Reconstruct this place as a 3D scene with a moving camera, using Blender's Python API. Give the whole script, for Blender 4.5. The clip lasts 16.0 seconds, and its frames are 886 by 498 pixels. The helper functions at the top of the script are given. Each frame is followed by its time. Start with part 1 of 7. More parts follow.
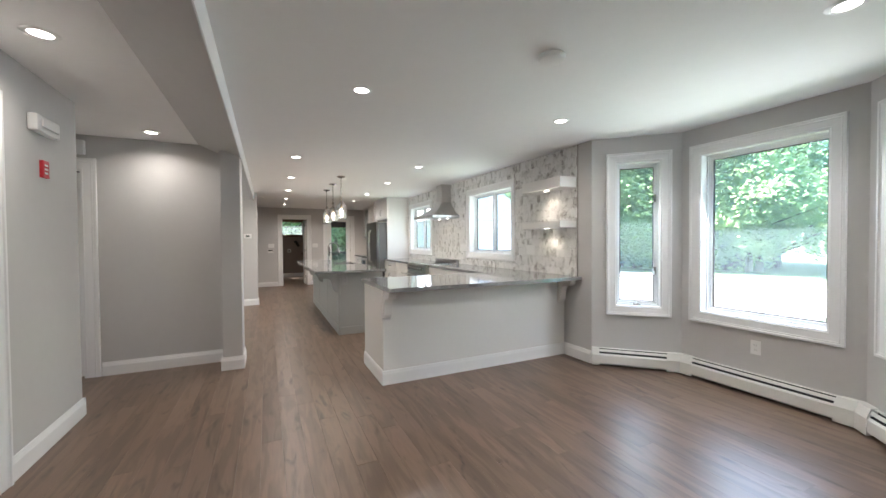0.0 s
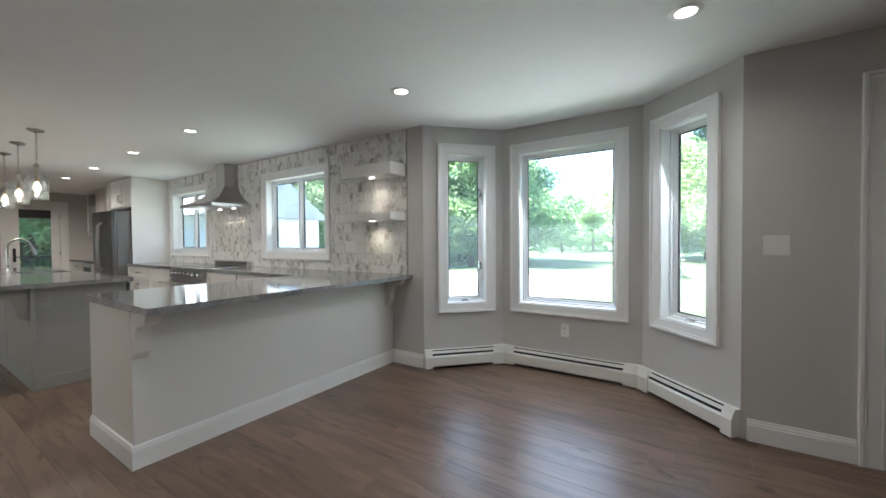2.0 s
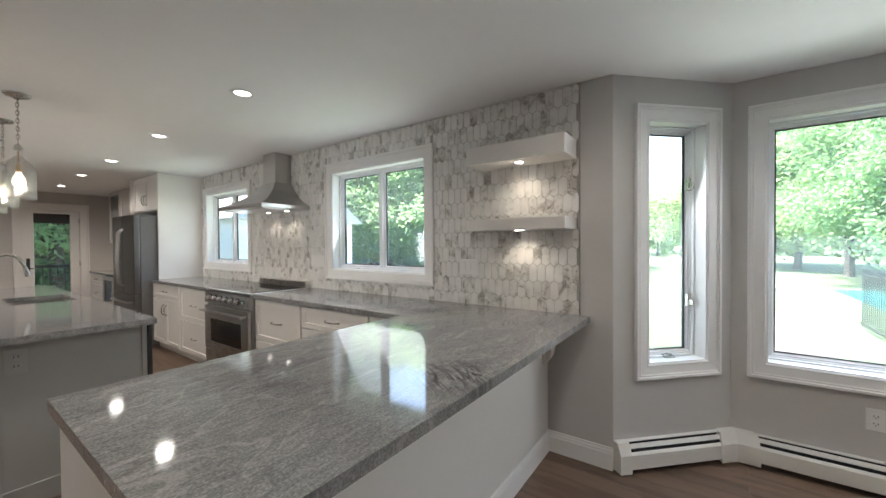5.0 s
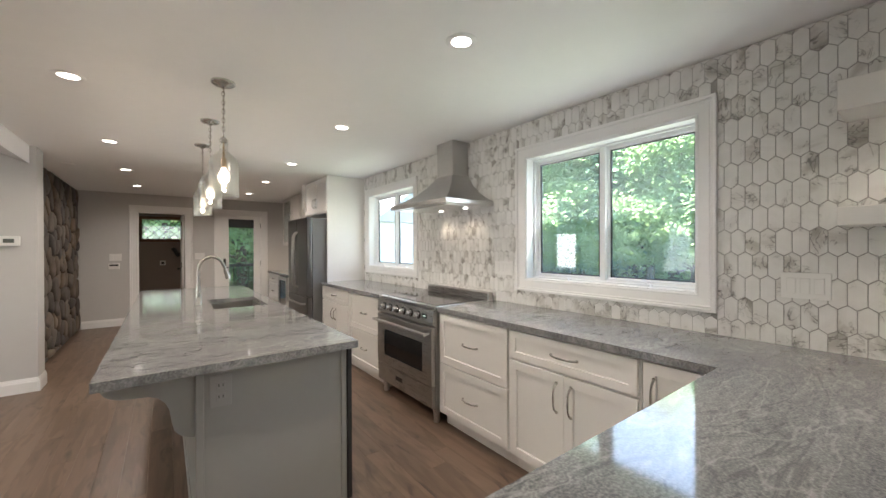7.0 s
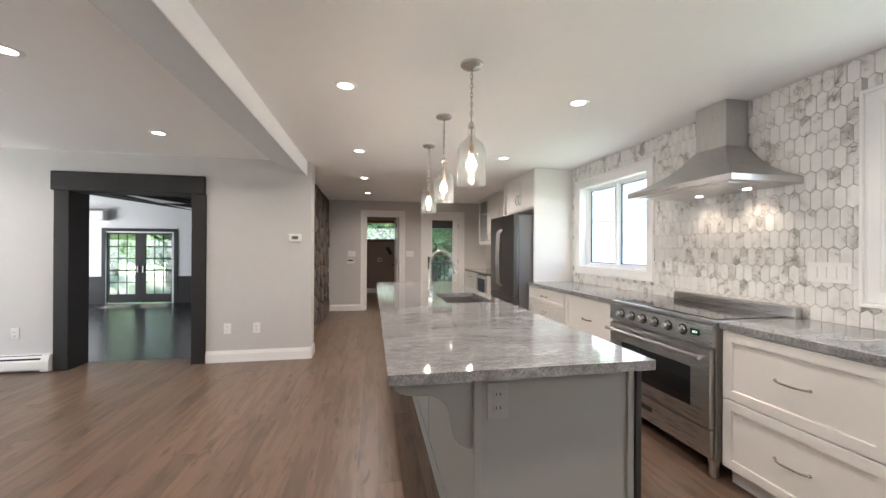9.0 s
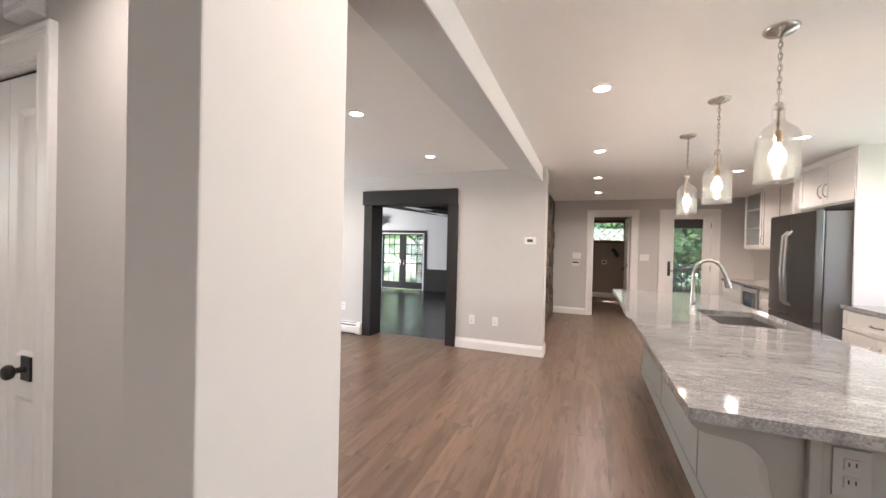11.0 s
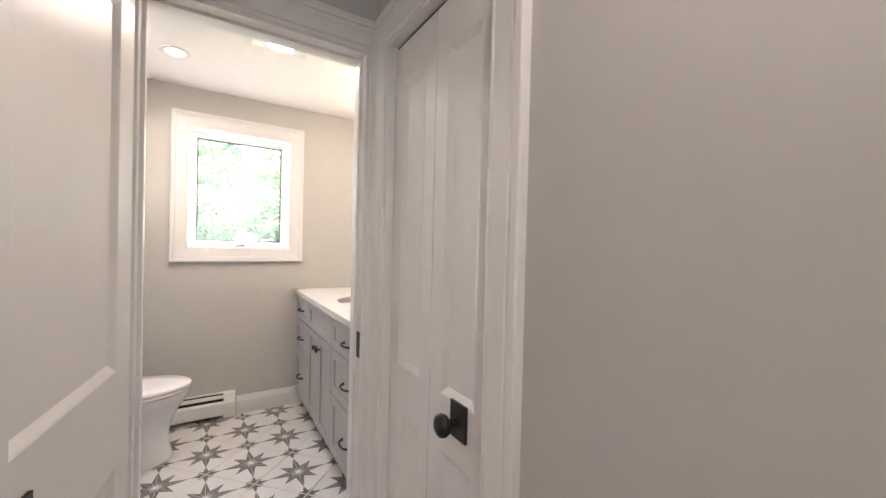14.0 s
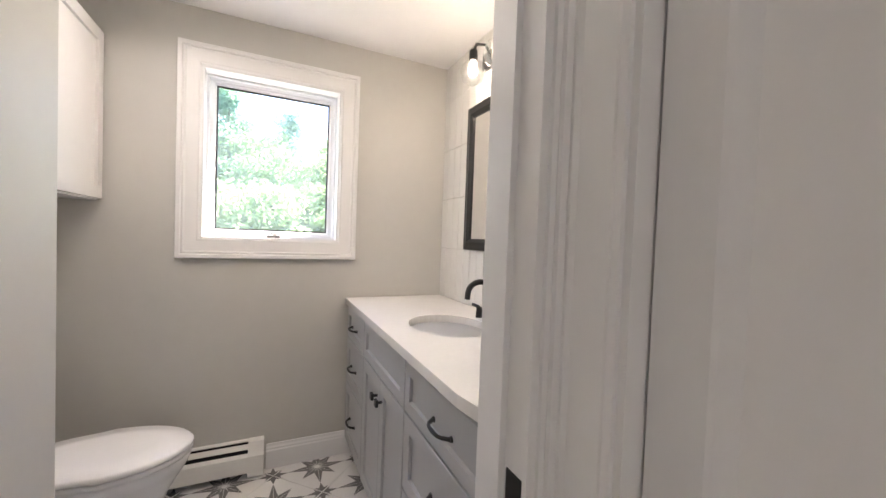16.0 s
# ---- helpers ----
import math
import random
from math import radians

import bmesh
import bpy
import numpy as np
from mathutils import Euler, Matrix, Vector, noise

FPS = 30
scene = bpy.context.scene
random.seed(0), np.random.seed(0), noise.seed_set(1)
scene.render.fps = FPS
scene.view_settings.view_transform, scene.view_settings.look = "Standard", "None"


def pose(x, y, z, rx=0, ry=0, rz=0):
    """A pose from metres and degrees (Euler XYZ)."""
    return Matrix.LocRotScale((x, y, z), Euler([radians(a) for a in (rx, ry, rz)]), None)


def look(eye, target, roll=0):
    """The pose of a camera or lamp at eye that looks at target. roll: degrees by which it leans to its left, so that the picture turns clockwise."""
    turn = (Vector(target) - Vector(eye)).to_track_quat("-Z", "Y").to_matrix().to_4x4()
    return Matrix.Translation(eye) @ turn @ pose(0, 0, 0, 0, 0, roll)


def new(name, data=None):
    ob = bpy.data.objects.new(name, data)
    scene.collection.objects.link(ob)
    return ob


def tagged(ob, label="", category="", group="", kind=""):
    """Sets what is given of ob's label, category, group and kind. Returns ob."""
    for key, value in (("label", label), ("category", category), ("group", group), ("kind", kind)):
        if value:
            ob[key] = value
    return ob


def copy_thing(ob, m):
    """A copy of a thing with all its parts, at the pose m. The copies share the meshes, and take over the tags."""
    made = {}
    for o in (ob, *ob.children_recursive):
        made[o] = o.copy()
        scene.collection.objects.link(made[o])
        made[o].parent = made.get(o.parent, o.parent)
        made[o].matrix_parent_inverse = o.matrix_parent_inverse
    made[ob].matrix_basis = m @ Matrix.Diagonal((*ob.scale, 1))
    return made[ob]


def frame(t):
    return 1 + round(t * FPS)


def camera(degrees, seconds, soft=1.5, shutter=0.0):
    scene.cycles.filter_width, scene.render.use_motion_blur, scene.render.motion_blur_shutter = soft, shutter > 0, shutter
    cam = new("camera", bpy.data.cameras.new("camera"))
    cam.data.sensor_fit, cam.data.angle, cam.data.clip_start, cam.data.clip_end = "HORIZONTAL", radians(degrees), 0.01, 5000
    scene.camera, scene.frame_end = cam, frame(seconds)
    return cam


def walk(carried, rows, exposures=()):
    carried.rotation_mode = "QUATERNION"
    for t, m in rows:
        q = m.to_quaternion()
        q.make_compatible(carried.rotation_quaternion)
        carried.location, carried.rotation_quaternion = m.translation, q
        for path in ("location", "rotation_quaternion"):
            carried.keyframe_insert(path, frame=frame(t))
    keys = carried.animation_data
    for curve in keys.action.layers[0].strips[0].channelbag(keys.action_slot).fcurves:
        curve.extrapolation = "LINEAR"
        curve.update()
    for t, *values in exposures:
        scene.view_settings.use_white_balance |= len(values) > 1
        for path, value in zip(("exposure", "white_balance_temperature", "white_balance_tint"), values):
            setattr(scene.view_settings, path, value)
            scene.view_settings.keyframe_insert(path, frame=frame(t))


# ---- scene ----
cam = camera(100.1, 16.0)
PATH = [
    (0, (0.091, 0.61, 1.307), (0.947, 2.417, 1.268), -0.4),
    (0.5, (0.14, 0.753, 1.297), (1.24, 2.423, 1.252), -0.5),
    (1, (0.174, 0.928, 1.274), (1.516, 2.411, 1.231), -0.5),
    (1.5, (0.205, 1.119, 1.252), (1.753, 2.385, 1.211), -0.5),
    (2, (0.269, 1.365, 1.241), (1.948, 2.452, 1.201), -0.4),
    (2.5, (0.355, 1.603, 1.281), (2.078, 2.617, 1.237), -0.6),
    (3, (0.429, 1.893, 1.317), (2.162, 2.891, 1.271), -0.6),
    (3.2, (0.471, 1.997, 1.325), (2.205, 2.993, 1.279), -0.6),
    (5.3, (0.861, 3.194, 1.375), (2.446, 4.414, 1.35), -0.4),
    (5.5, (0.884, 3.304, 1.378), (2.437, 4.564, 1.355), -0.4),
    (6, (0.867, 3.6, 1.383), (2.323, 4.971, 1.363), -0.4),
    (6.5, (0.88, 3.875, 1.379), (2.217, 5.363, 1.365), -0.3),
    (7, (0.887, 4.135, 1.376), (2.089, 5.734, 1.367), -0.2),
    (7.5, (0.816, 4.366, 1.357), (1.879, 6.061, 1.353), -0.1),
    (8, (0.743, 4.544, 1.335), (1.63, 6.336, 1.332), 0.0),
    (8.5, (0.677, 4.637, 1.325), (1.328, 6.528, 1.325), 0.2),
    (9, (0.627, 4.67, 1.319), (1.003, 6.634, 1.322), 0.3),
    (9.2, (0.604, 4.678, 1.321), (0.877, 6.66, 1.323), 0.5),
    (11.3, (0.315, 4.595, 1.368), (-0.552, 6.397, 1.351), 1.2),
    (11.5, (0.25, 4.588, 1.36), (-0.707, 6.344, 1.347), 1.1),
    (12, (0.067, 4.617, 1.352), (-1.108, 6.236, 1.333), 1.2),
    (12.5, (-0.124, 4.67, 1.333), (-1.465, 6.153, 1.314), 1.2),
    (13, (-0.354, 4.742, 1.315), (-1.846, 6.075, 1.296), 1.1),
    (13.5, (-0.595, 4.792, 1.304), (-2.202, 5.982, 1.283), 1.2),
    (14, (-0.866, 4.824, 1.302), (-2.561, 5.885, 1.282), 1.4),
    (14.5, (-1.122, 4.876, 1.312), (-2.866, 5.854, 1.292), 1.6),
    (15, (-1.37, 4.948, 1.295), (-3.157, 5.842, 1.262), 1.6),
    (15.5, (-1.612, 4.976, 1.295), (-3.417, 5.831, 1.252), 1.9),
    (16, (-1.84, 5.0, 1.282), (-3.65, 5.845, 1.228), 2.1),
]
walk(cam, [(t, look(eye, target, roll)) for t, eye, target, roll in PATH],
     [(0.0, 3.76, 6200, 11), (2.0, 3.15, 6050, 9), (3.0, 3.1, 6050, 9), (5.5, 3.22, 6450, 12), (7.0, 3.5, 6550, 12), (8.0, 3.45, 6550, 14), (9.0, 3.78, 6400, 15), (12.0, 4.17, 6700, 20), (14.0, 3.87, 6700, 20), (16.0, 3.47, 6500, 18)])

# ---- light ----
CEIL = 2.367
world = bpy.data.worlds.new("sky")
scene.world = world
world.use_nodes = True
wn = world.node_tree
sky = wn.nodes.new("ShaderNodeTexSky")
sky.sky_type, sky.sun_disc, sky.sun_elevation, sky.sun_rotation = "NISHITA", False, radians(62), radians(-18)
wn.links.new(sky.outputs[0], wn.nodes["Background"].inputs[0])
wn.nodes["Background"].inputs[1].default_value = 0.15
sun = new("sun", bpy.data.lights.new("sun", "SUN"))
sun.data.energy, sun.data.angle, sun.data.color = 5.0, radians(0.6), (1.0, 0.95, 0.88)
sun.matrix_world = look((0, 0, 30), (5, -15, 0))


def window_light(name, eye, target, w, h, watts, color=(0.93, 0.97, 1.0)):
    """Skylight entering through a window opening."""
    lamp = new(name, bpy.data.lights.new(name, "AREA"))
    lamp.data.shape, lamp.data.size, lamp.data.size_y, lamp.data.energy, lamp.data.color = "RECTANGLE", w, h, watts, color
    lamp.matrix_world = look(eye, target)
    return lamp


DAY = 1.0
window_light("window_light", (3.93, 2.28, 1.37), (1.0, 2.28, 0.2), 0.9, 1.4, DAY * 1.7)
window_light("window_light", (3.62, 3.32, 1.37), (1.6, 1.3, 0.4), 0.4, 1.4, DAY * 0.5)
window_light("window_light", (3.62, 1.24, 1.37), (1.6, 3.26, 0.4), 0.4, 1.4, DAY * 0.5)
window_light("window_light", (3.34, 5.51, 1.6), (1.5, 5.51, 2.4), 1.15, 0.9, DAY * 0.65)
window_light("window_light", (3.34, 8.31, 1.6), (1.5, 8.31, 2.1), 1.0, 0.9, DAY * 0.55)
window_light("window_light", (-4.17, 5.015, 1.67), (0, 5.015, 1.3), 0.62, 0.8, DAY * 0.2)
window_light("window_light", (-9.62, 14.6, 1.2), (0, 15.2, 1.0), 2.4, 1.6, DAY * 22)
window_light("window_light", (-5.62, 7.75, 1.35), (-3, 8.0, 2.3), 2.0, 1.4, DAY * 5.2)

# ---- materials ----


def mat(name, base, rough=0.5, metal=0.0, **kw):
    """Principled material with two scales of colour variation and fine bump."""
    m = bpy.data.materials.new(name)
    m.use_nodes = True
    nt = m.node_tree
    b = nt.nodes["Principled BSDF"]
    b.inputs["Roughness"].default_value, b.inputs["Metallic"].default_value = rough, metal
    vary, scale, bump, bscale = kw.get("vary", 0.04), kw.get("scale", 3.0), kw.get("bump", 0.0), kw.get("bscale", 200.0)
    geo = nt.nodes.new("ShaderNodeNewGeometry")
    n1, n2 = nt.nodes.new("ShaderNodeTexNoise"), nt.nodes.new("ShaderNodeTexNoise")
    n1.inputs["Scale"].default_value, n2.inputs["Scale"].default_value = scale, scale * 14
    n1.inputs["Detail"].default_value = n2.inputs["Detail"].default_value = 3
    for n in (n1, n2):
        nt.links.new(geo.outputs["Position"], n.inputs["Vector"])
    add = nt.nodes.new("ShaderNodeMath")
    add.operation = "ADD"
    nt.links.new(n1.outputs[0], add.inputs[0])
    nt.links.new(n2.outputs[0], add.inputs[1])
    rng = nt.nodes.new("ShaderNodeMapRange")
    rng.inputs["From Min"].default_value, rng.inputs["From Max"].default_value = 0.6, 1.4
    rng.inputs["To Min"].default_value, rng.inputs["To Max"].default_value = 1 - vary, 1 + vary
    nt.links.new(add.outputs[0], rng.inputs[0])
    mul = nt.nodes.new("ShaderNodeVectorMath")
    mul.operation = "SCALE"
    mul.inputs[0].default_value = base
    nt.links.new(rng.outputs[0], mul.inputs["Scale"])
    nt.links.new(mul.outputs[0], b.inputs["Base Color"])
    if bump:
        n3 = nt.nodes.new("ShaderNodeTexNoise")
        n3.inputs["Scale"].default_value = bscale
        nt.links.new(geo.outputs["Position"], n3.inputs["Vector"])
        bp = nt.nodes.new("ShaderNodeBump")
        bp.inputs["Strength"].default_value, bp.inputs["Distance"].default_value = bump, 0.002
        nt.links.new(n3.outputs[0], bp.inputs["Height"])
        nt.links.new(bp.outputs[0], b.inputs["Normal"])
    return m


def node(nt, kind, **kw):
    n = nt.nodes.new(kind)
    for k, v in kw.items():
        n.inputs[k].default_value = v
    return n


def ramp(nt, fac, stops):
    r = nt.nodes.new("ShaderNodeValToRGB")
    while len(r.color_ramp.elements) < len(stops):
        r.color_ramp.elements.new(0.5)
    for e, (p, c) in zip(r.color_ramp.elements, stops):
        e.position, e.color = p, (*c, 1)
    nt.links.new(fac, r.inputs[0])
    return r.outputs[0]


def mixed(nt, fac, a, b, blend="MIX"):
    n = nt.nodes.new("ShaderNodeMix")
    n.data_type, n.blend_type = "RGBA", blend
    for src, key in ((fac, 0), (a, 6), (b, 7)):
        if isinstance(src, (int, float)):
            n.inputs[key].default_value = src
        elif isinstance(src, tuple):
            n.inputs[key].default_value = (*src, 1)
        else:
            nt.links.new(src, n.inputs[key])
    return n.outputs[2]


def bumped(nt, b, height, strength, distance=0.002):
    bp = nt.nodes.new("ShaderNodeBump")
    bp.inputs["Strength"].default_value, bp.inputs["Distance"].default_value = strength, distance
    nt.links.new(height, bp.inputs["Height"])
    nt.links.new(bp.outputs[0], b.inputs["Normal"])


def wood_floor(name, dark, mid, light, rough):
    """Stained oak boards, grain along y, each board its own tone."""
    m = bpy.data.materials.new(name)
    m.use_nodes = True
    nt = m.node_tree
    b = nt.nodes["Principled BSDF"]
    geo, info = nt.nodes.new("ShaderNodeNewGeometry"), nt.nodes.new("ShaderNodeObjectInfo")
    rnd = nt.nodes.new("ShaderNodeMath")
    rnd.operation = "ADD"
    nt.links.new(geo.outputs["Random Per Island"], rnd.inputs[0])
    nt.links.new(info.outputs["Random"], rnd.inputs[1])
    off = nt.nodes.new("ShaderNodeVectorMath")
    off.operation = "SCALE"
    off.inputs[0].default_value = (7.3, 3.1, 5.7)
    nt.links.new(rnd.outputs[0], off.inputs["Scale"])
    pos = nt.nodes.new("ShaderNodeVectorMath")
    nt.links.new(geo.outputs["Position"], pos.inputs[0])
    nt.links.new(off.outputs[0], pos.inputs[1])
    mp = nt.nodes.new("ShaderNodeMapping")
    mp.inputs["Scale"].default_value = (9, 1.1, 1)
    nt.links.new(pos.outputs[0], mp.inputs[0])
    cath = node(nt, "ShaderNodeTexNoise", Scale=1.6, Detail=2.0, Distortion=0.6)
    nt.links.new(mp.outputs[0], cath.inputs["Vector"])
    wave = nt.nodes.new("ShaderNodeMath")
    wave.operation = "MULTIPLY"
    wave.inputs[1].default_value = 26
    nt.links.new(cath.outputs[0], wave.inputs[0])
    sine = nt.nodes.new("ShaderNodeMath")
    sine.operation = "SINE"
    nt.links.new(wave.outputs[0], sine.inputs[0])
    fine_map = nt.nodes.new("ShaderNodeMapping")
    fine_map.inputs["Scale"].default_value = (130, 7, 1)
    nt.links.new(pos.outputs[0], fine_map.inputs[0])
    fine = node(nt, "ShaderNodeTexNoise", Scale=1.0, Detail=4.0)
    nt.links.new(fine_map.outputs[0], fine.inputs["Vector"])
    big = node(nt, "ShaderNodeTexNoise", Scale=0.9, Detail=3.0)
    nt.links.new(geo.outputs["Position"], big.inputs["Vector"])
    col = ramp(nt, cath.outputs[0], [(0.30, dark), (0.5, mid), (0.70, light)])
    g = nt.nodes.new("ShaderNodeMapRange")
    g.inputs["From Min"].default_value, g.inputs["From Max"].default_value = -1, 1
    g.inputs["To Min"].default_value, g.inputs["To Max"].default_value = 0.92, 1.04
    nt.links.new(sine.outputs[0], g.inputs[0])
    f = nt.nodes.new("ShaderNodeMapRange")
    f.inputs["From Min"].default_value, f.inputs["From Max"].default_value = 0.3, 0.7
    f.inputs["To Min"].default_value, f.inputs["To Max"].default_value = 0.91, 1.08
    nt.links.new(fine.outputs[0], f.inputs[0])
    fr = nt.nodes.new("ShaderNodeMath")
    fr.operation = "FRACT"
    nt.links.new(rnd.outputs[0], fr.inputs[0])
    t = nt.nodes.new("ShaderNodeMapRange")
    t.inputs["To Min"].default_value, t.inputs["To Max"].default_value = 0.83, 1.13
    nt.links.new(fr.outputs[0], t.inputs[0])
    bg = nt.nodes.new("ShaderNodeMapRange")
    bg.inputs["From Min"].default_value, bg.inputs["From Max"].default_value = 0.3, 0.7
    bg.inputs["To Min"].default_value, bg.inputs["To Max"].default_value = 0.93, 1.07
    nt.links.new(big.outputs[0], bg.inputs[0])
    k = g.outputs[0]
    for other in (f, t, bg):
        mm = nt.nodes.new("ShaderNodeMath")
        mm.operation = "MULTIPLY"
        nt.links.new(k, mm.inputs[0])
        nt.links.new(other.outputs[0], mm.inputs[1])
        k = mm.outputs[0]
    # mineral streaks along the grain, and small knots
    streak_map = nt.nodes.new("ShaderNodeMapping")
    streak_map.inputs["Scale"].default_value = (11, 2.6, 1)
    nt.links.new(pos.outputs[0], streak_map.inputs[0])
    streak = node(nt, "ShaderNodeTexNoise", Scale=1.0, Detail=5.0, Distortion=1.4)
    nt.links.new(streak_map.outputs[0], streak.inputs["Vector"])
    col = mixed(nt, ramp(nt, streak.outputs[0], [(0.58, (0, 0, 0)), (0.64, (0.3, 0.3, 0.3)), (0.71, (0.8, 0.8, 0.8))]), col, tuple(v * 0.5 for v in dark))
    knot_map = nt.nodes.new("ShaderNodeMapping")
    knot_map.inputs["Scale"].default_value = (3.4, 1.0, 1)
    nt.links.new(pos.outputs[0], knot_map.inputs[0])
    knot = node(nt, "ShaderNodeTexVoronoi", Scale=1.0)
    nt.links.new(knot_map.outputs[0], knot.inputs["Vector"])
    col = mixed(nt, ramp(nt, knot.outputs["Distance"], [(0.015, (0.85, 0.85, 0.85)), (0.05, (0.35, 0.35, 0.35)), (0.09, (0, 0, 0))]), col, tuple(v * 0.35 for v in dark))
    mul = nt.nodes.new("ShaderNodeVectorMath")
    mul.operation = "SCALE"
    nt.links.new(col, mul.inputs[0])
    nt.links.new(k, mul.inputs["Scale"])
    nt.links.new(mul.outputs[0], b.inputs["Base Color"])
    rr = nt.nodes.new("ShaderNodeMapRange")
    rr.inputs["To Min"].default_value, rr.inputs["To Max"].default_value = rough - 0.06, rough + 0.08
    nt.links.new(fine.outputs[0], rr.inputs[0])
    nt.links.new(rr.outputs[0], b.inputs["Roughness"])
    bumped(nt, b, fine.outputs[0], 0.12, 0.001)
    return m


SWIRL = (1.87, 3.75, 0.914)


def granite(name):
    """Polished grey stone with pale veins, dark swirls and fine crystals."""
    m = bpy.data.materials.new(name)
    m.use_nodes = True
    nt = m.node_tree
    b = nt.nodes["Principled BSDF"]
    geo = nt.nodes.new("ShaderNodeNewGeometry")
    mp = nt.nodes.new("ShaderNodeMapping")
    mp.inputs["Rotation"].default_value = (0, 0, 0.5)
    mp.inputs["Scale"].default_value = (1.0, 3.0, 1.0)
    nt.links.new(geo.outputs["Position"], mp.inputs[0])
    warp = node(nt, "ShaderNodeTexNoise", Scale=2.2, Detail=6.0, Distortion=0.7)
    nt.links.new(mp.outputs[0], warp.inputs["Vector"])
    fine = node(nt, "ShaderNodeTexNoise", Scale=150.0, Detail=3.0)
    nt.links.new(geo.outputs["Position"], fine.inputs["Vector"])
    mid = node(nt, "ShaderNodeTexNoise", Scale=22.0, Detail=5.0, Distortion=0.8)
    nt.links.new(mp.outputs[0], mid.inputs["Vector"])
    veins = node(nt, "ShaderNodeTexNoise", Scale=1.1, Detail=6.0, Distortion=1.6)
    nt.links.new(mp.outputs[0], veins.inputs["Vector"])
    base = ramp(nt, warp.outputs[0], [(0.25, (0.08, 0.083, 0.087)), (0.42, (0.145, 0.148, 0.152)), (0.58, (0.225, 0.225, 0.223)), (0.8, (0.38, 0.375, 0.365))])
    c = mixed(nt, 0.55, base, ramp(nt, mid.outputs[0], [(0.3, (0.09, 0.095, 0.10)), (0.5, (0.21, 0.21, 0.21)), (0.7, (0.36, 0.355, 0.345))]))
    c = mixed(nt, 0.28, c, ramp(nt, fine.outputs[0], [(0.35, (0.05, 0.053, 0.056)), (0.5, (0.22, 0.22, 0.22)), (0.65, (0.50, 0.49, 0.475))]))
    line = ramp(nt, veins.outputs[0], [(0.487, (0, 0, 0)), (0.5, (0.6, 0.6, 0.6)), (0.513, (0, 0, 0))])
    c = mixed(nt, line, c, (0.10, 0.10, 0.105))
    line2 = ramp(nt, warp.outputs[0], [(0.53, (0, 0, 0)), (0.545, (0.4, 0.4, 0.4)), (0.56, (0, 0, 0))])
    c = mixed(nt, line2, c, (0.46, 0.45, 0.435))
    # one dark swirl near the end of the peninsula
    dist = nt.nodes.new("ShaderNodeVectorMath")
    dist.operation = "DISTANCE"
    dist.inputs[1].default_value = SWIRL
    nt.links.new(geo.outputs["Position"], dist.inputs[0])
    near_it = ramp(nt, dist.outputs["Value"], [(0.06, (1, 1, 1)), (0.2, (0, 0, 0))])
    flow = nt.nodes.new("ShaderNodeMapping")
    flow.vector_type = "TEXTURE"
    flow.inputs["Rotation"].default_value = (0, 0, 1.0)
    flow.inputs["Scale"].default_value = (0.26, 0.032, 1.0)
    nt.links.new(geo.outputs["Position"], flow.inputs[0])
    bands = node(nt, "ShaderNodeTexNoise", Scale=1.3, Detail=4.0, Distortion=1.3)
    nt.links.new(flow.outputs[0], bands.inputs["Vector"])
    dark = ramp(nt, bands.outputs[0], [(0.47, (0, 0, 0)), (0.51, (0.95, 0.95, 0.95)), (0.56, (0.95, 0.95, 0.95)), (0.60, (0.1, 0.1, 0.1))])
    c = mixed(nt, mixed(nt, 1.0, near_it, dark, "MULTIPLY"), c, (0.035, 0.036, 0.038))
    nt.links.new(c, b.inputs["Base Color"])
    b.inputs["Roughness"].default_value = 0.07
    b.inputs["Specular IOR Level"].default_value = 0.6
    return m


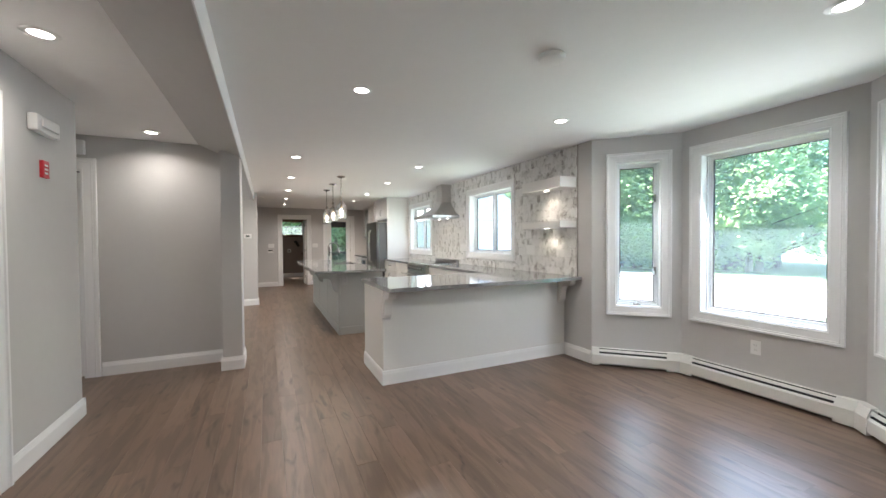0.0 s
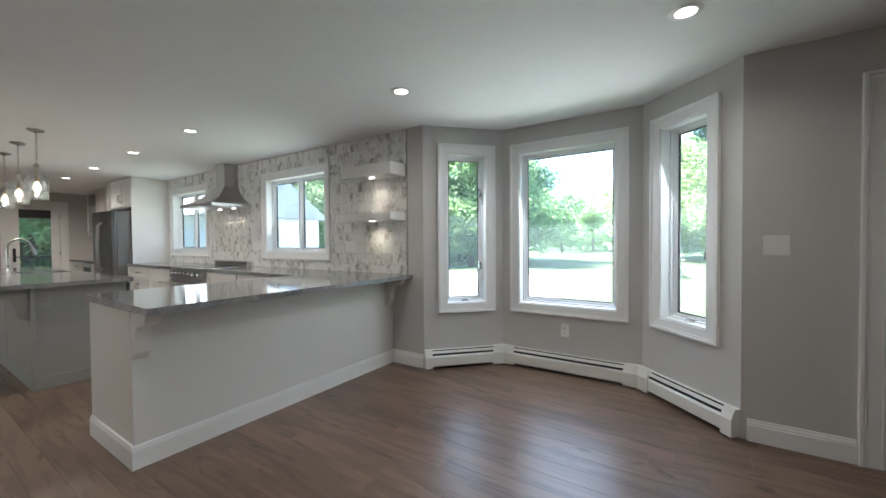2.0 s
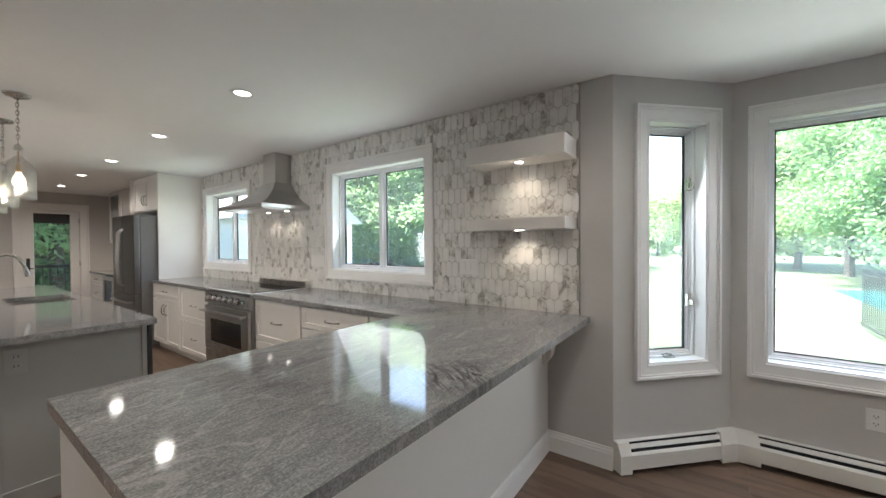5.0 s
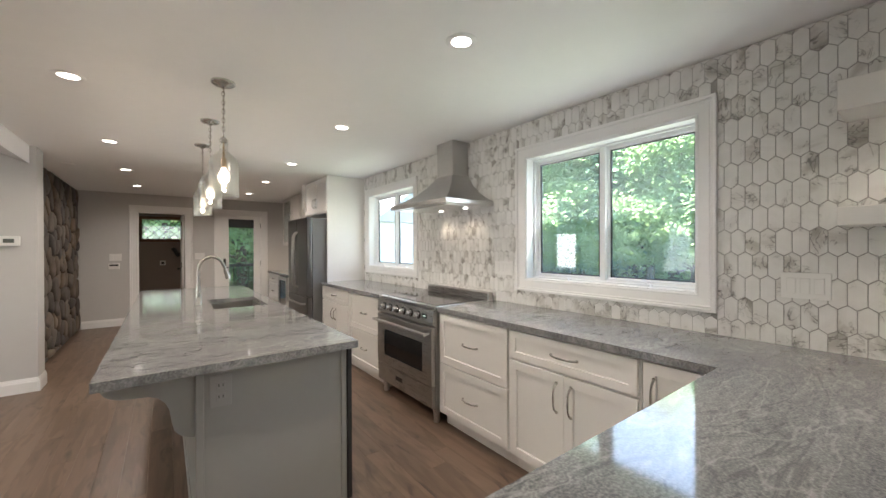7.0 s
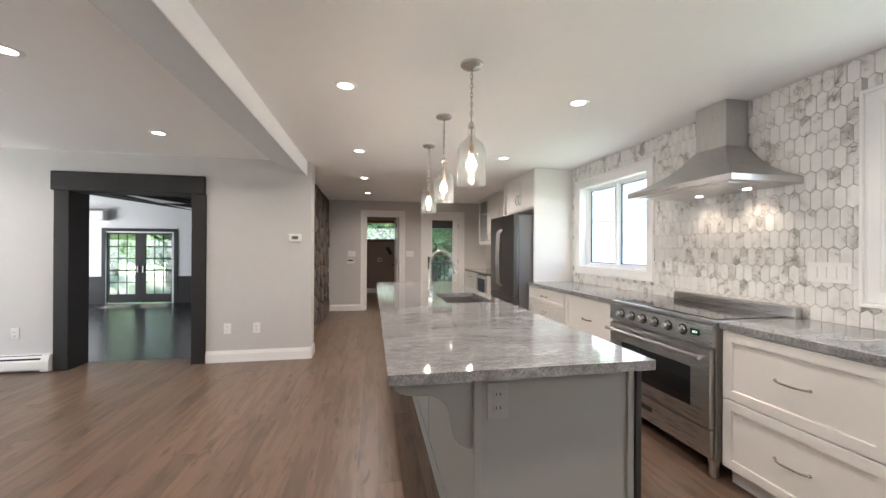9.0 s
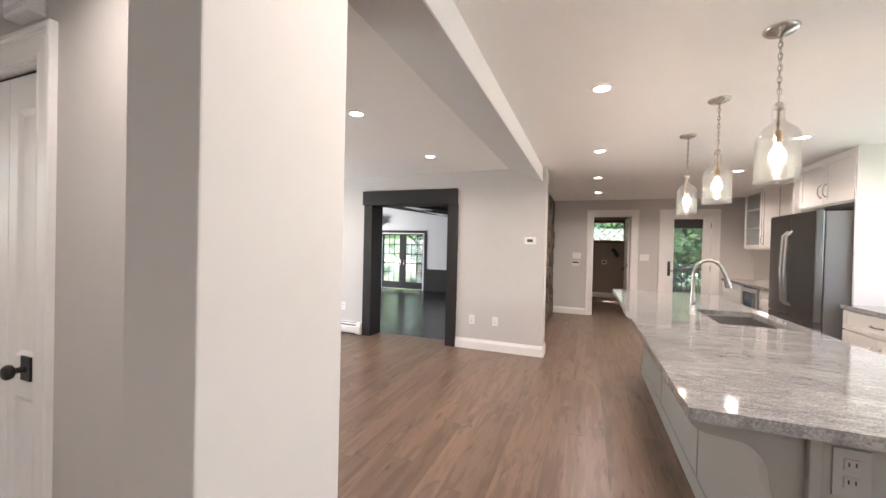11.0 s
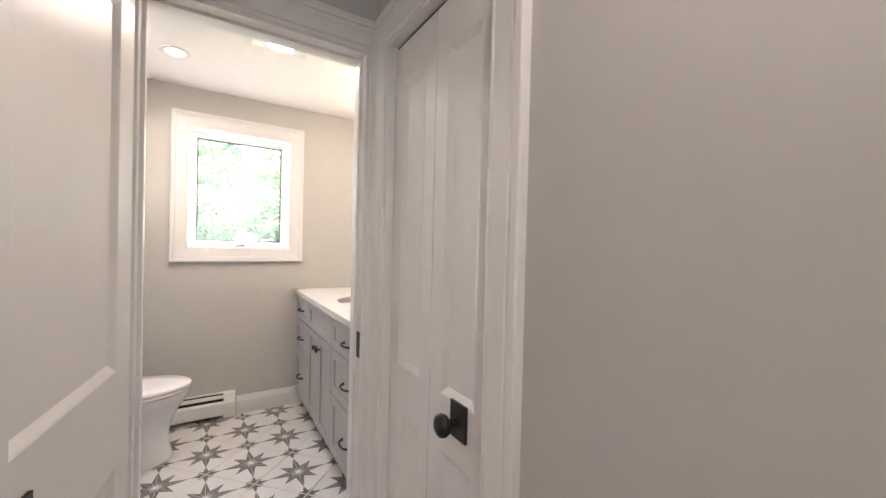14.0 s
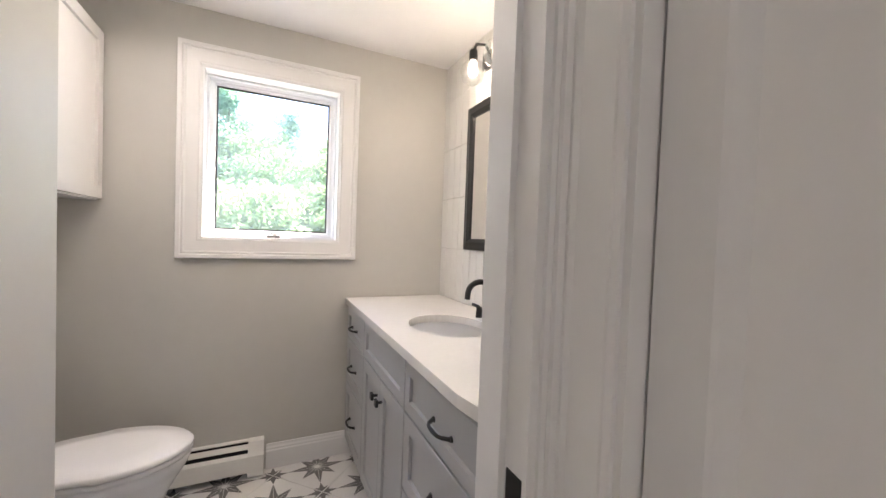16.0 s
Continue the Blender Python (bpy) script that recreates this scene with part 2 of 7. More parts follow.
def marble_tile(name):
    """Honed white marble: each tile has its own cut of grey veining."""
    m = bpy.data.materials.new(name)
    m.use_nodes = True
    nt = m.node_tree
    b = nt.nodes["Principled BSDF"]
    geo, info = nt.nodes.new("ShaderNodeNewGeometry"), nt.nodes.new("ShaderNodeObjectInfo")
    rnd = nt.nodes.new("ShaderNodeMath")
    rnd.operation = "ADD"
    nt.links.new(geo.outputs["Random Per Island"], rnd.inputs[0])
    nt.links.new(info.outputs["Random"], rnd.inputs[1])
    sc = nt.nodes.new("ShaderNodeVectorMath")
    sc.operation = "SCALE"
    sc.inputs[0].default_value = (2.2, 1.9, 2.7)
    nt.links.new(rnd.outputs[0], sc.inputs["Scale"])
    pos = nt.nodes.new("ShaderNodeVectorMath")
    nt.links.new(geo.outputs["Position"], pos.inputs[0])
    nt.links.new(sc.outputs[0], pos.inputs[1])
    cloud = node(nt, "ShaderNodeTexNoise", Scale=4.5, Detail=5.0, Distortion=1.2)
    vein = node(nt, "ShaderNodeTexNoise", Scale=7.0, Detail=4.0, Distortion=2.5)
    for n in (cloud, vein):
        nt.links.new(pos.outputs[0], n.inputs["Vector"])
    c = ramp(nt, cloud.outputs[0], [(0.28, (0.34, 0.32, 0.29)), (0.36, (0.51, 0.49, 0.46)), (0.44, (0.68, 0.67, 0.645)), (0.6, (0.76, 0.75, 0.73)), (0.75, (0.72, 0.71, 0.69))])
    mask = ramp(nt, cloud.outputs[0], [(0.38, (1, 1, 1)), (0.49, (0, 0, 0))])
    line = ramp(nt, vein.outputs[0], [(0.47, (0, 0, 0)), (0.5, (1, 1, 1)), (0.53, (0, 0, 0))])
    both = mixed(nt, 1.0, mask, line, "MULTIPLY")
    c = mixed(nt, both, c, (0.16, 0.15, 0.14))
    nt.links.new(c, b.inputs["Base Color"])
    b.inputs["Roughness"].default_value = 0.55
    return m


def glass(name, tint=(1, 1, 1), gloss=0.06, haze=0.0):
    """A clear pane: see-through with a Fresnel sheen and a pale haze mixed in as glare."""
    m = bpy.data.materials.new(name)
    m.use_nodes = True
    nt = m.node_tree
    nt.nodes.remove(nt.nodes["Principled BSDF"])
    tr, gl = nt.nodes.new("ShaderNodeBsdfTransparent"), nt.nodes.new("ShaderNodeBsdfGlossy")
    tr.inputs[0].default_value = (*tint, 1)
    gl.inputs["Roughness"].default_value = 0.01
    lw = node(nt, "ShaderNodeLayerWeight", Blend=0.5)
    pw = nt.nodes.new("ShaderNodeMath")
    pw.operation = "POWER"
    pw.inputs[1].default_value = 3.0
    nt.links.new(lw.outputs["Facing"], pw.inputs[0])
    rg = nt.nodes.new("ShaderNodeMapRange")
    rg.inputs["To Min"].default_value, rg.inputs["To Max"].default_value = gloss * 0.5, 0.55
    nt.links.new(pw.outputs[0], rg.inputs[0])
    mx = nt.nodes.new("ShaderNodeMixShader")
    nt.links.new(rg.outputs[0], mx.inputs[0])
    clear = tr.outputs[0]
    # pale translucent layer that imitates washed-out daylight glare over the view
    if haze:
        veil = nt.nodes.new("ShaderNodeBsdfTranslucent")
        veil.inputs[0].default_value = (0.74, 0.88, 0.88, 1)
        hz = node(nt, "ShaderNodeMixShader", Fac=haze)
        nt.links.new(tr.outputs[0], hz.inputs[1])
        nt.links.new(veil.outputs[0], hz.inputs[2])
        clear = hz.outputs[0]
    nt.links.new(clear, mx.inputs[1])
    nt.links.new(gl.outputs[0], mx.inputs[2])
    nt.links.new(mx.outputs[0], nt.nodes["Material Output"].inputs[0])
    return m


def glow(name, color, strength):
    m = bpy.data.materials.new(name)
    m.use_nodes = True
    b = m.node_tree.nodes["Principled BSDF"]
    b.inputs["Base Color"].default_value = (0.8, 0.8, 0.8, 1)
    b.inputs["Emission Color"].default_value, b.inputs["Emission Strength"].default_value = (*color, 1), strength
    return m


def steel(name, base=(0.56, 0.55, 0.54), rough=0.28, along=2):
    """Brushed stainless steel, brushing along one axis."""
    m = bpy.data.materials.new(name)
    m.use_nodes = True
    nt = m.node_tree
    b = nt.nodes["Principled BSDF"]
    b.inputs["Metallic"].default_value = 1.0
    b.inputs["Base Color"].default_value = (*base, 1)
    geo = nt.nodes.new("ShaderNodeNewGeometry")
    mp = nt.nodes.new("ShaderNodeMapping")
    s = [600.0, 600.0, 600.0]
    s[along] = 6.0
    mp.inputs["Scale"].default_value = s
    nt.links.new(geo.outputs["Position"], mp.inputs[0])
    n = node(nt, "ShaderNodeTexNoise", Scale=1.0, Detail=2.0)
    nt.links.new(mp.outputs[0], n.inputs["Vector"])
    r = nt.nodes.new("ShaderNodeMapRange")
    r.inputs["To Min"].default_value, r.inputs["To Max"].default_value = rough - 0.08, rough + 0.12
    nt.links.new(n.outputs[0], r.inputs[0])
    nt.links.new(r.outputs[0], b.inputs["Roughness"])
    bumped(nt, b, n.outputs[0], 0.06, 0.0005)
    return m


BRASS = mat("aged brass", (0.35, 0.24, 0.12), 0.35, 1.0, vary=0.04)
FRIDGE_SIDE = mat("grey painted steel", (0.17, 0.17, 0.172), 0.42, 0.3, vary=0.03)
PAINT = mat("grey wall paint", (0.56, 0.545, 0.53), 0.62, vary=0.02, scale=1.2, bump=0.06, bscale=260)
BATH_PAINT = mat("bathroom wall paint", (0.57, 0.555, 0.52), 0.5, vary=0.02, scale=1.2, bump=0.06, bscale=260)
CEILING = mat("flat white ceiling paint", (0.86, 0.85, 0.84), 0.8, vary=0.015, scale=0.8, bump=0.08, bscale=180)
TRIM = mat("semi-gloss white trim paint", (0.82, 0.81, 0.80), 0.36, vary=0.015, scale=2)
CABINET = mat("white cabinet lacquer", (0.77, 0.75, 0.72), 0.33, vary=0.015, scale=2, bump=0.02, bscale=120)
ISLAND = mat("grey island lacquer", (0.325, 0.328, 0.308), 0.35, vary=0.02, scale=2, bump=0.02, bscale=120)
VANITY = mat("grey vanity lacquer", (0.42, 0.425, 0.43), 0.35, vary=0.025, scale=3, bump=0.02, bscale=120)
VINYL = mat("white window vinyl", (0.84, 0.85, 0.86), 0.35, vary=0.01)
OAK = wood_floor("stained oak boards", (0.118, 0.077, 0.053), (0.160, 0.106, 0.074), (0.185, 0.125, 0.09), 0.33)
EBONY = wood_floor("dark stained boards", (0.005, 0.005, 0.0055), (0.009, 0.009, 0.0095), (0.015, 0.015, 0.0155), 0.24)
TIMBER = mat("black-stained timber", (0.012, 0.0105, 0.0095), 0.62, vary=0.3, scale=6, bump=0.5, bscale=60)
BROWN = mat("brown stained pine", (0.17, 0.075, 0.035), 0.45, vary=0.2, scale=5)
GRANITE = granite("polished grey granite")
MARBLE = marble_tile("white marble mosaic")
GROUT = mat("pale grout", (0.34, 0.325, 0.305), 0.85, vary=0.05, scale=20)
STEEL = steel("brushed stainless steel")
STEEL_H = steel("brushed stainless steel across", along=1)
RANGE_STEEL = steel("brushed range steel", (0.48, 0.47, 0.455), 0.27, along=1)
SINK_STEEL = mat("satin sink steel", (0.42, 0.41, 0.40), 0.35, 1.0, vary=0.05, scale=8)
DARKSTEEL = steel("black stainless steel", (0.19, 0.187, 0.185), 0.3)
CHROME = mat("polished chrome", (0.75, 0.75, 0.76), 0.08, 1.0, vary=0.01)
NICKEL = mat("brushed nickel", (0.50, 0.48, 0.45), 0.25, 1.0, vary=0.02)
BLACK = mat("matt black metal", (0.012, 0.012, 0.012), 0.4, vary=0.1)
RUBBER = mat("black plastic", (0.02, 0.02, 0.02), 0.5, vary=0.1)
BLACKGLASS = mat("black ceramic glass", (0.008, 0.008, 0.009), 0.04, vary=0.02)
DARKSLOT = mat("dark slot", (0.01, 0.01, 0.01), 0.8, vary=0.1)
HEATER = mat("cream heater enamel", (0.76, 0.75, 0.71), 0.35, vary=0.02)
PLASTIC = mat("white plastic", (0.80, 0.79, 0.77), 0.35, vary=0.01)
PORCELAIN = mat("white porcelain", (0.82, 0.81, 0.80), 0.07, vary=0.01)
QUARTZ = mat("white quartz", (0.80, 0.785, 0.76), 0.15, vary=0.03, scale=4)
CERAMIC = mat("glazed white wall tile", (0.78, 0.77, 0.74), 0.12, vary=0.03, scale=8)
STARWHITE = mat("matt white floor tile", (0.76, 0.75, 0.73), 0.38, vary=0.05, scale=9)
STARGREY = mat("grey tile print", (0.16, 0.155, 0.15), 0.4, vary=0.12, scale=25)
RED = mat("red plastic", (0.45, 0.02, 0.03), 0.4)
GLASS = glass("window glass", (0.94, 0.965, 0.97), haze=0.045)
CLEAR = glass("clear lamp glass", (0.93, 0.93, 0.925), 0.3, haze=0.012)
MIRROR = mat("mirror silver", (0.92, 0.92, 0.92), 0.01, 1.0, vary=0.0)
LAMP = glow("lit lamp lens", (1.0, 0.93, 0.84), 1.0)
BULB = glow("lit filament bulb", (1.0, 0.80, 0.55), 0.55)
MORTAR = mat("dark mortar", (0.045, 0.039, 0.034), 0.9, vary=0.2, scale=30)

# ---- building blocks ----
ROOT = {}


def mesh_of(name, bm, material):
    me = bpy.data.meshes.new(name)
    bmesh.ops.recalc_face_normals(bm, faces=bm.faces)
    bm.to_mesh(me)
    bm.free()
    for m in material if isinstance(material, (list, tuple)) else [material]:
        me.materials.append(m)
    return me


def smooth(me, angle=40):
    me.polygons.foreach_set("use_smooth", [True] * len(me.polygons))
    me.set_sharp_from_angle(angle=radians(angle))


def thing(name, m, label, category, group="", kind=""):
    """An Empty at the thing's base, whose parts are built in its own axes."""
    ob = new(name)
    ob.matrix_world = m if isinstance(m, Matrix) else Matrix.Translation(m)
    ROOT[ob] = ob.matrix_world.copy()
    return tagged(ob, label, category, group, kind)


def part(name, bm, material, parent, label="", world_axes=False, soft=0):
    """One mesh object under a thing or a part."""
    if world_axes:
        bm.transform(ROOT[parent].inverted())
    me = mesh_of(name, bm, material)
    if soft:
        smooth(me, soft)
    ob = new(name, me)
    ob.parent = parent
    ROOT[ob] = ROOT[parent]
    return tagged(ob, label)


def solid(name, bm, material, label, category, group="", kind="", soft=0):
    """A thing that is one mesh, built in world axes."""
    co = [v.co for v in bm.verts]
    base = Vector(((min(c.x for c in co) + max(c.x for c in co)) / 2, (min(c.y for c in co) + max(c.y for c in co)) / 2, min(c.z for c in co)))
    bm.transform(Matrix.Translation(-base))
    me = mesh_of(name, bm, material)
    if soft:
        smooth(me, soft)
    ob = new(name, me)
    ob.location = base
    ROOT[ob] = Matrix.Translation(base)
    return tagged(ob, label, category, group, kind)


def box(bm, x0, x1, y0, y1, z0, z1, bev=0.0):
    r = bmesh.ops.create_cube(bm, size=1, matrix=Matrix.Translation(((x0 + x1) / 2, (y0 + y1) / 2, (z0 + z1) / 2)) @ Matrix.Diagonal((abs(x1 - x0), abs(y1 - y0), abs(z1 - z0), 1)))
    if bev:
        edges = {e for v in r["verts"] for e in v.link_edges}
        bmesh.ops.bevel(bm, geom=list(edges), offset=bev, segments=2, affect="EDGES", profile=0.6)
    return bm


def B(*a, bev=0.0):
    return box(bmesh.new(), *a, bev=bev)


def cells(bm, us, vs, w0, w1, filled, place):
    """A slab made of rectangular cells, with real holes where filled() says no; place(u, v, w) gives the point."""
    grid = {}

    def vert(i, j, k):
        if (i, j, k) not in grid:
            grid[i, j, k] = bm.verts.new(place(us[i], vs[j], (w0, w1)[k]))
        return grid[i, j, k]

    full = {(i, j) for i in range(len(us) - 1) for j in range(len(vs) - 1) if filled((us[i] + us[i + 1]) / 2, (vs[j] + vs[j + 1]) / 2)}
    for i, j in full:
        for k in (0, 1):
            bm.faces.new([vert(i, j, k), vert(i + 1, j, k), vert(i + 1, j + 1, k), vert(i, j + 1, k)])
        for di, dj, a, b in ((-1, 0, (0, 0), (0, 1)), (1, 0, (1, 0), (1, 1)), (0, -1, (0, 0), (1, 0)), (0, 1, (0, 1), (1, 1))):
            if (i + di, j + dj) not in full:
                bm.faces.new([vert(i + a[0], j + a[1], 0), vert(i + b[0], j + b[1], 0), vert(i + b[0], j + b[1], 1), vert(i + a[0], j + a[1], 1)])
    return bm


def wall(name, p0, p1, holes=(), z0=0.0, z1=CEIL, thick=0.14, material=None, label="grey painted plaster wall", e0=0.0, e1=0.0):
    """A wall whose inner face runs from p0 to p1; its thickness lies to the right of that way."""
    p0, p1 = Vector(p0), Vector(p1)
    u = (p1 - p0).normalized()
    n = Vector((u.y, -u.x))
    length = (p1 - p0).length
    us = sorted({-e0, length + e1, *[h[0] for h in holes], *[h[1] for h in holes]})
    vs = sorted({z0, z1, *[h[2] for h in holes], *[h[3] for h in holes]})

    def place(a, b, w):
        q = p0 + u * a + n * w
        return q.x, q.y, b

    bm = cells(bmesh.new(), us, vs, 0, thick, lambda a, b: not any(h[0] < a < h[1] and h[2] < b < h[3] for h in holes), place)
    ob = new(name, mesh_of(name, bm, material or PAINT))
    ROOT[ob] = Matrix.Identity(4)
    return tagged(ob, label, "wall", kind="structure")


def axes(p0, p1):
    """Local axes on a wall: x along it, y into the room, z up. p0 to p1 with the room on the left."""
    p0, p1 = Vector(p0), Vector(p1)
    u = (p1 - p0).normalized()
    return Matrix(((u.x, -u.y, 0, p0.x), (u.y, u.x, 0, p0.y), (0, 0, 1, 0), (0, 0, 0, 1)))


def sweep(bm, x0, x1, z0, z1, profile, sides=4, kl=1.0, kr=1.0):
    """A mitred frame round a rectangle in x and z. profile: closed loop of (offset outward, y). sides=3 leaves out the bottom."""
    rings = []
    for o, y in profile:
        if sides == 4:
            rings.append([bm.verts.new(c) for c in ((x0 - o, y, z0 - o), (x1 + o, y, z0 - o), (x1 + o, y, z1 + o), (x0 - o, y, z1 + o))])
        else:
            rings.append([bm.verts.new(c) for c in ((x1 + o * kr, y, z0), (x1 + o * kr, y, z1 + o), (x0 - o * kl, y, z1 + o), (x0 - o * kl, y, z0))])
    n = len(rings)
    for i in range(n):
        a, b = rings[i], rings[(i + 1) % n]
        for k in range(4 if sides == 4 else 3):
            bm.faces.new([a[k], a[(k + 1) % 4], b[(k + 1) % 4], b[k]])
    if sides == 3:
        bm.faces.new([r[0] for r in rings])
        bm.faces.new([r[3] for r in reversed(rings)])
    return bm


def casing_profile(w, d=0.02):
    return [(0, 0), (0, d * 0.55), (w * 0.08, d * 0.72), (w * 0.14, d * 0.62), (w * 0.62, d * 0.8), (w * 0.7, d), (w * 0.78, d * 0.85), (w * 0.82, d * 1.25), (w * 0.97, d * 1.25), (w, d * 1.1), (w, 0)]


def tube(bm, pts, r, seg=10):
    pts = [Vector(p) for p in pts]
    rings = []
    side = None
    for i, p in enumerate(pts):
        t = (pts[min(i + 1, len(pts) - 1)] - pts[max(i - 1, 0)]).normalized()
        if side is None:
            side = t.orthogonal().normalized()
        side = (side - t * side.dot(t)).normalized()
        up = t.cross(side)
        rad = r[i] if isinstance(r, (list, tuple)) else r
        rings.append([bm.verts.new(p + (side * math.cos(k * math.tau / seg) + up * math.sin(k * math.tau / seg)) * rad) for k in range(seg)])
    for a, b in zip(rings, rings[1:]):
        for k in range(seg):
            bm.faces.new([a[k], a[(k + 1) % seg], b[(k + 1) % seg], b[k]])
    bm.faces.new(rings[0][::-1])
    bm.faces.new(rings[-1])
    return bm


def lathe(bm, prof, seg=24, m=None, cap=True):
    """A turned shape: prof is a list of (radius, height) round z."""
    rings, made = [], []
    for r, z in prof:
        ring = [bm.verts.new((r * math.cos(k * math.tau / seg), r * math.sin(k * math.tau / seg), z)) for k in range(seg)] if r > 1e-5 else [bm.verts.new((0, 0, z))]
        rings.append(ring)
        made += ring
    for a, b in zip(rings, rings[1:]):
        for k in range(seg):
            q = [a[k % len(a)], a[(k + 1) % len(a)], b[(k + 1) % len(b)], b[k % len(b)]]
            q = list(dict.fromkeys(q))
            if len(q) > 2:
                bm.faces.new(q)
    if cap:
        for ring in (rings[0], rings[-1]):
            if len(ring) > 2:
                bm.faces.new(ring)
    if m:
        bmesh.ops.transform(bm, matrix=m, verts=made)
    return bm


def outline(bm, pts, a0, a1, place):
    """A flat outline given thickness from a0 to a1."""
    lo, hi = [bm.verts.new(place(p, a0)) for p in pts], [bm.verts.new(place(p, a1)) for p in pts]
    bm.faces.new(lo[::-1])
    bm.faces.new(hi)
    for i in range(len(pts)):
        k = (i + 1) % len(pts)
        bm.faces.new([lo[i], lo[k], hi[k], hi[i]])
    return bm


def arc(cx, cy, r, a0, a1, n=10):
    return [(cx + r * math.cos(radians(a0 + (a1 - a0) * i / n)), cy + r * math.sin(radians(a0 + (a1 - a0) * i / n))) for i in range(n + 1)]

# ---- structure ----


def window_unit(name, p0, p1, u0, u1, z0, z1, trim, label, lights=1, depth=0.13, lock=True, hinge=1, sill=False):
    """A vinyl window in a wall opening: casing, jamb, frame, sashes with panes and crank."""
    t = thing(name, axes(p0, p1), label, "window", kind="structure")
    part("window_casing", sweep(bmesh.new(), u0, u1, z0, z1, [(o - 0.006, y) for o, y in casing_profile(trim + 0.006)]), TRIM, t, "moulded white casing")
    part("window_jamb", sweep(bmesh.new(), u0, u1, z0, z1, [(-0.014, 0.004), (0.004, 0.004), (0.004, -depth), (-0.014, -depth)]), TRIM, t)
    part("window_frame", sweep(bmesh.new(), u0 + 0.014, u1 - 0.014, z0 + 0.014, z1 - 0.014, [(0, -depth + 0.05), (0, -depth), (-0.02, -depth), (-0.02, -depth + 0.03), (-0.012, -depth + 0.032), (-0.01, -depth + 0.05)]), VINYL, t)
    a0, a1 = u0 + 0.026, u1 - 0.026
    w = (a1 - a0) / lights
    for i in range(lights):
        s0, s1 = a0 + i * w, a0 + (i + 1) * w
        gap = 0.012 if lights > 1 else 0
        s0, s1 = s0 + (gap if i else 0), s1 - (gap if i < lights - 1 else 0)
        sash = part("sash", sweep(bmesh.new(), s0, s1, z0 + 0.026, z1 - 0.026, [(0, -depth + 0.022), (0, -depth - 0.015), (-0.028, -depth - 0.015), (-0.028, -depth + 0.008), (-0.02, -depth + 0.014), (-0.018, -depth + 0.022)]), VINYL, t)
        part("gasket", sweep(bmesh.new(), s0 + 0.028, s1 - 0.028, z0 + 0.054, z1 - 0.054, [(0.001, -depth + 0.009), (-0.006, -depth + 0.009), (-0.006, -depth - 0.006), (0.001, -depth - 0.006)]), RUBBER, sash)
        pane = part("pane", B(s0 + 0.028, s1 - 0.028, -depth - 0.002, -depth + 0.002, z0 + 0.054, z1 - 0.054), GLASS, sash)
        pane.visible_shadow = False
    if lights > 1:
        for i in range(1, lights):
            part("mullion", B(a0 + i * w - 0.02, a0 + i * w + 0.02, -depth, -depth + 0.045, z0 + 0.03, z1 - 0.03, bev=0.004), VINYL, t)
    if lock:
        for i in range(lights):
            cx = a0 + (i + 0.5) * w
            bm = B(cx - 0.035, cx + 0.035, -depth + 0.02, -depth + 0.075, z0 + 0.012, z0 + 0.03, bev=0.004)
            tube(bm, [(cx - 0.02, -depth + 0.06, z0 + 0.03), (cx + 0.02, -depth + 0.075, z0 + 0.045), (cx + 0.05, -depth + 0.08, z0 + 0.042)], 0.006, 8)
            part("crank_handle", bm, NICKEL if lock == 1 else VINYL, t, "small folding crank handle")
            e = (a1 - 0.02) if hinge > 0 else a0 + 0.02
            if lights == 1 and hinge:
                for zz in (z0 + (z1 - z0) * 0.25, z0 + (z1 - z0) * 0.75):
                    bm = B(e - 0.012, e + 0.012, -depth + 0.02, -depth + 0.045, zz - 0.04, zz + 0.04, bev=0.003)
                    box(bm, e - 0.006, e + 0.006, -depth + 0.045, -depth + 0.075, zz - 0.03, zz + 0.005)
                    part("sash_lock", bm, NICKEL, t, "dark metal sash lock")
    return t


def base_run(p0, p1, h=0.135, name="baseboard", u0=0.0, u1=None):
    """A moulded baseboard along a wall, room on the left of the way from p0 to p1."""
    m = axes(p0, p1)
    length = (Vector(p1) - Vector(p0)).length if u1 is None else u1
    prof = [(0.001, 0), (0.016, 0), (0.016, h * 0.72), (0.012, h * 0.78), (0.012, h * 0.83), (0.008, h * 0.9), (0.006, h), (0.001, h)]
    bm = outline(bmesh.new(), prof, u0, length, lambda p, a: m @ Vector((a, p[0], p[1])))
    return solid(name, bm, TRIM, "white moulded baseboard along the wall", "baseboard", kind="structure")


def panel_door(bm, x0, x1, z0, z1, y0, y1, panels, stile=0.11):
    """A stile and rail door leaf between y0 (back) and y1 (front) with sunk panels given as (x0, x1, z0, z1)."""
    us = sorted({x0, x1, *[p[0] for p in panels], *[p[1] for p in panels]})
    vs = sorted({z0, z1, *[p[2] for p in panels], *[p[3] for p in panels]})
    cells(bm, us, vs, y0, y1, lambda a, b: not any(p[0] < a < p[1] and p[2] < b < p[3] for p in panels), lambda u, v, w: (u, w, v))
    d = 0.011
    for a, b, c, e in panels:
        for s, y in ((1, y1), (-1, y0)):
            sweep(bm, a, b, c, e, [(0.0, y), (0.0, y - s * d), (-0.024, y - s * d), (-0.020, y - s * 0.009), (-0.006, y - s * 0.002)])
        box(bm, a + 0.02, b - 0.02, y0 + d, y1 - d, c + 0.02, e - 0.02)
    return bm


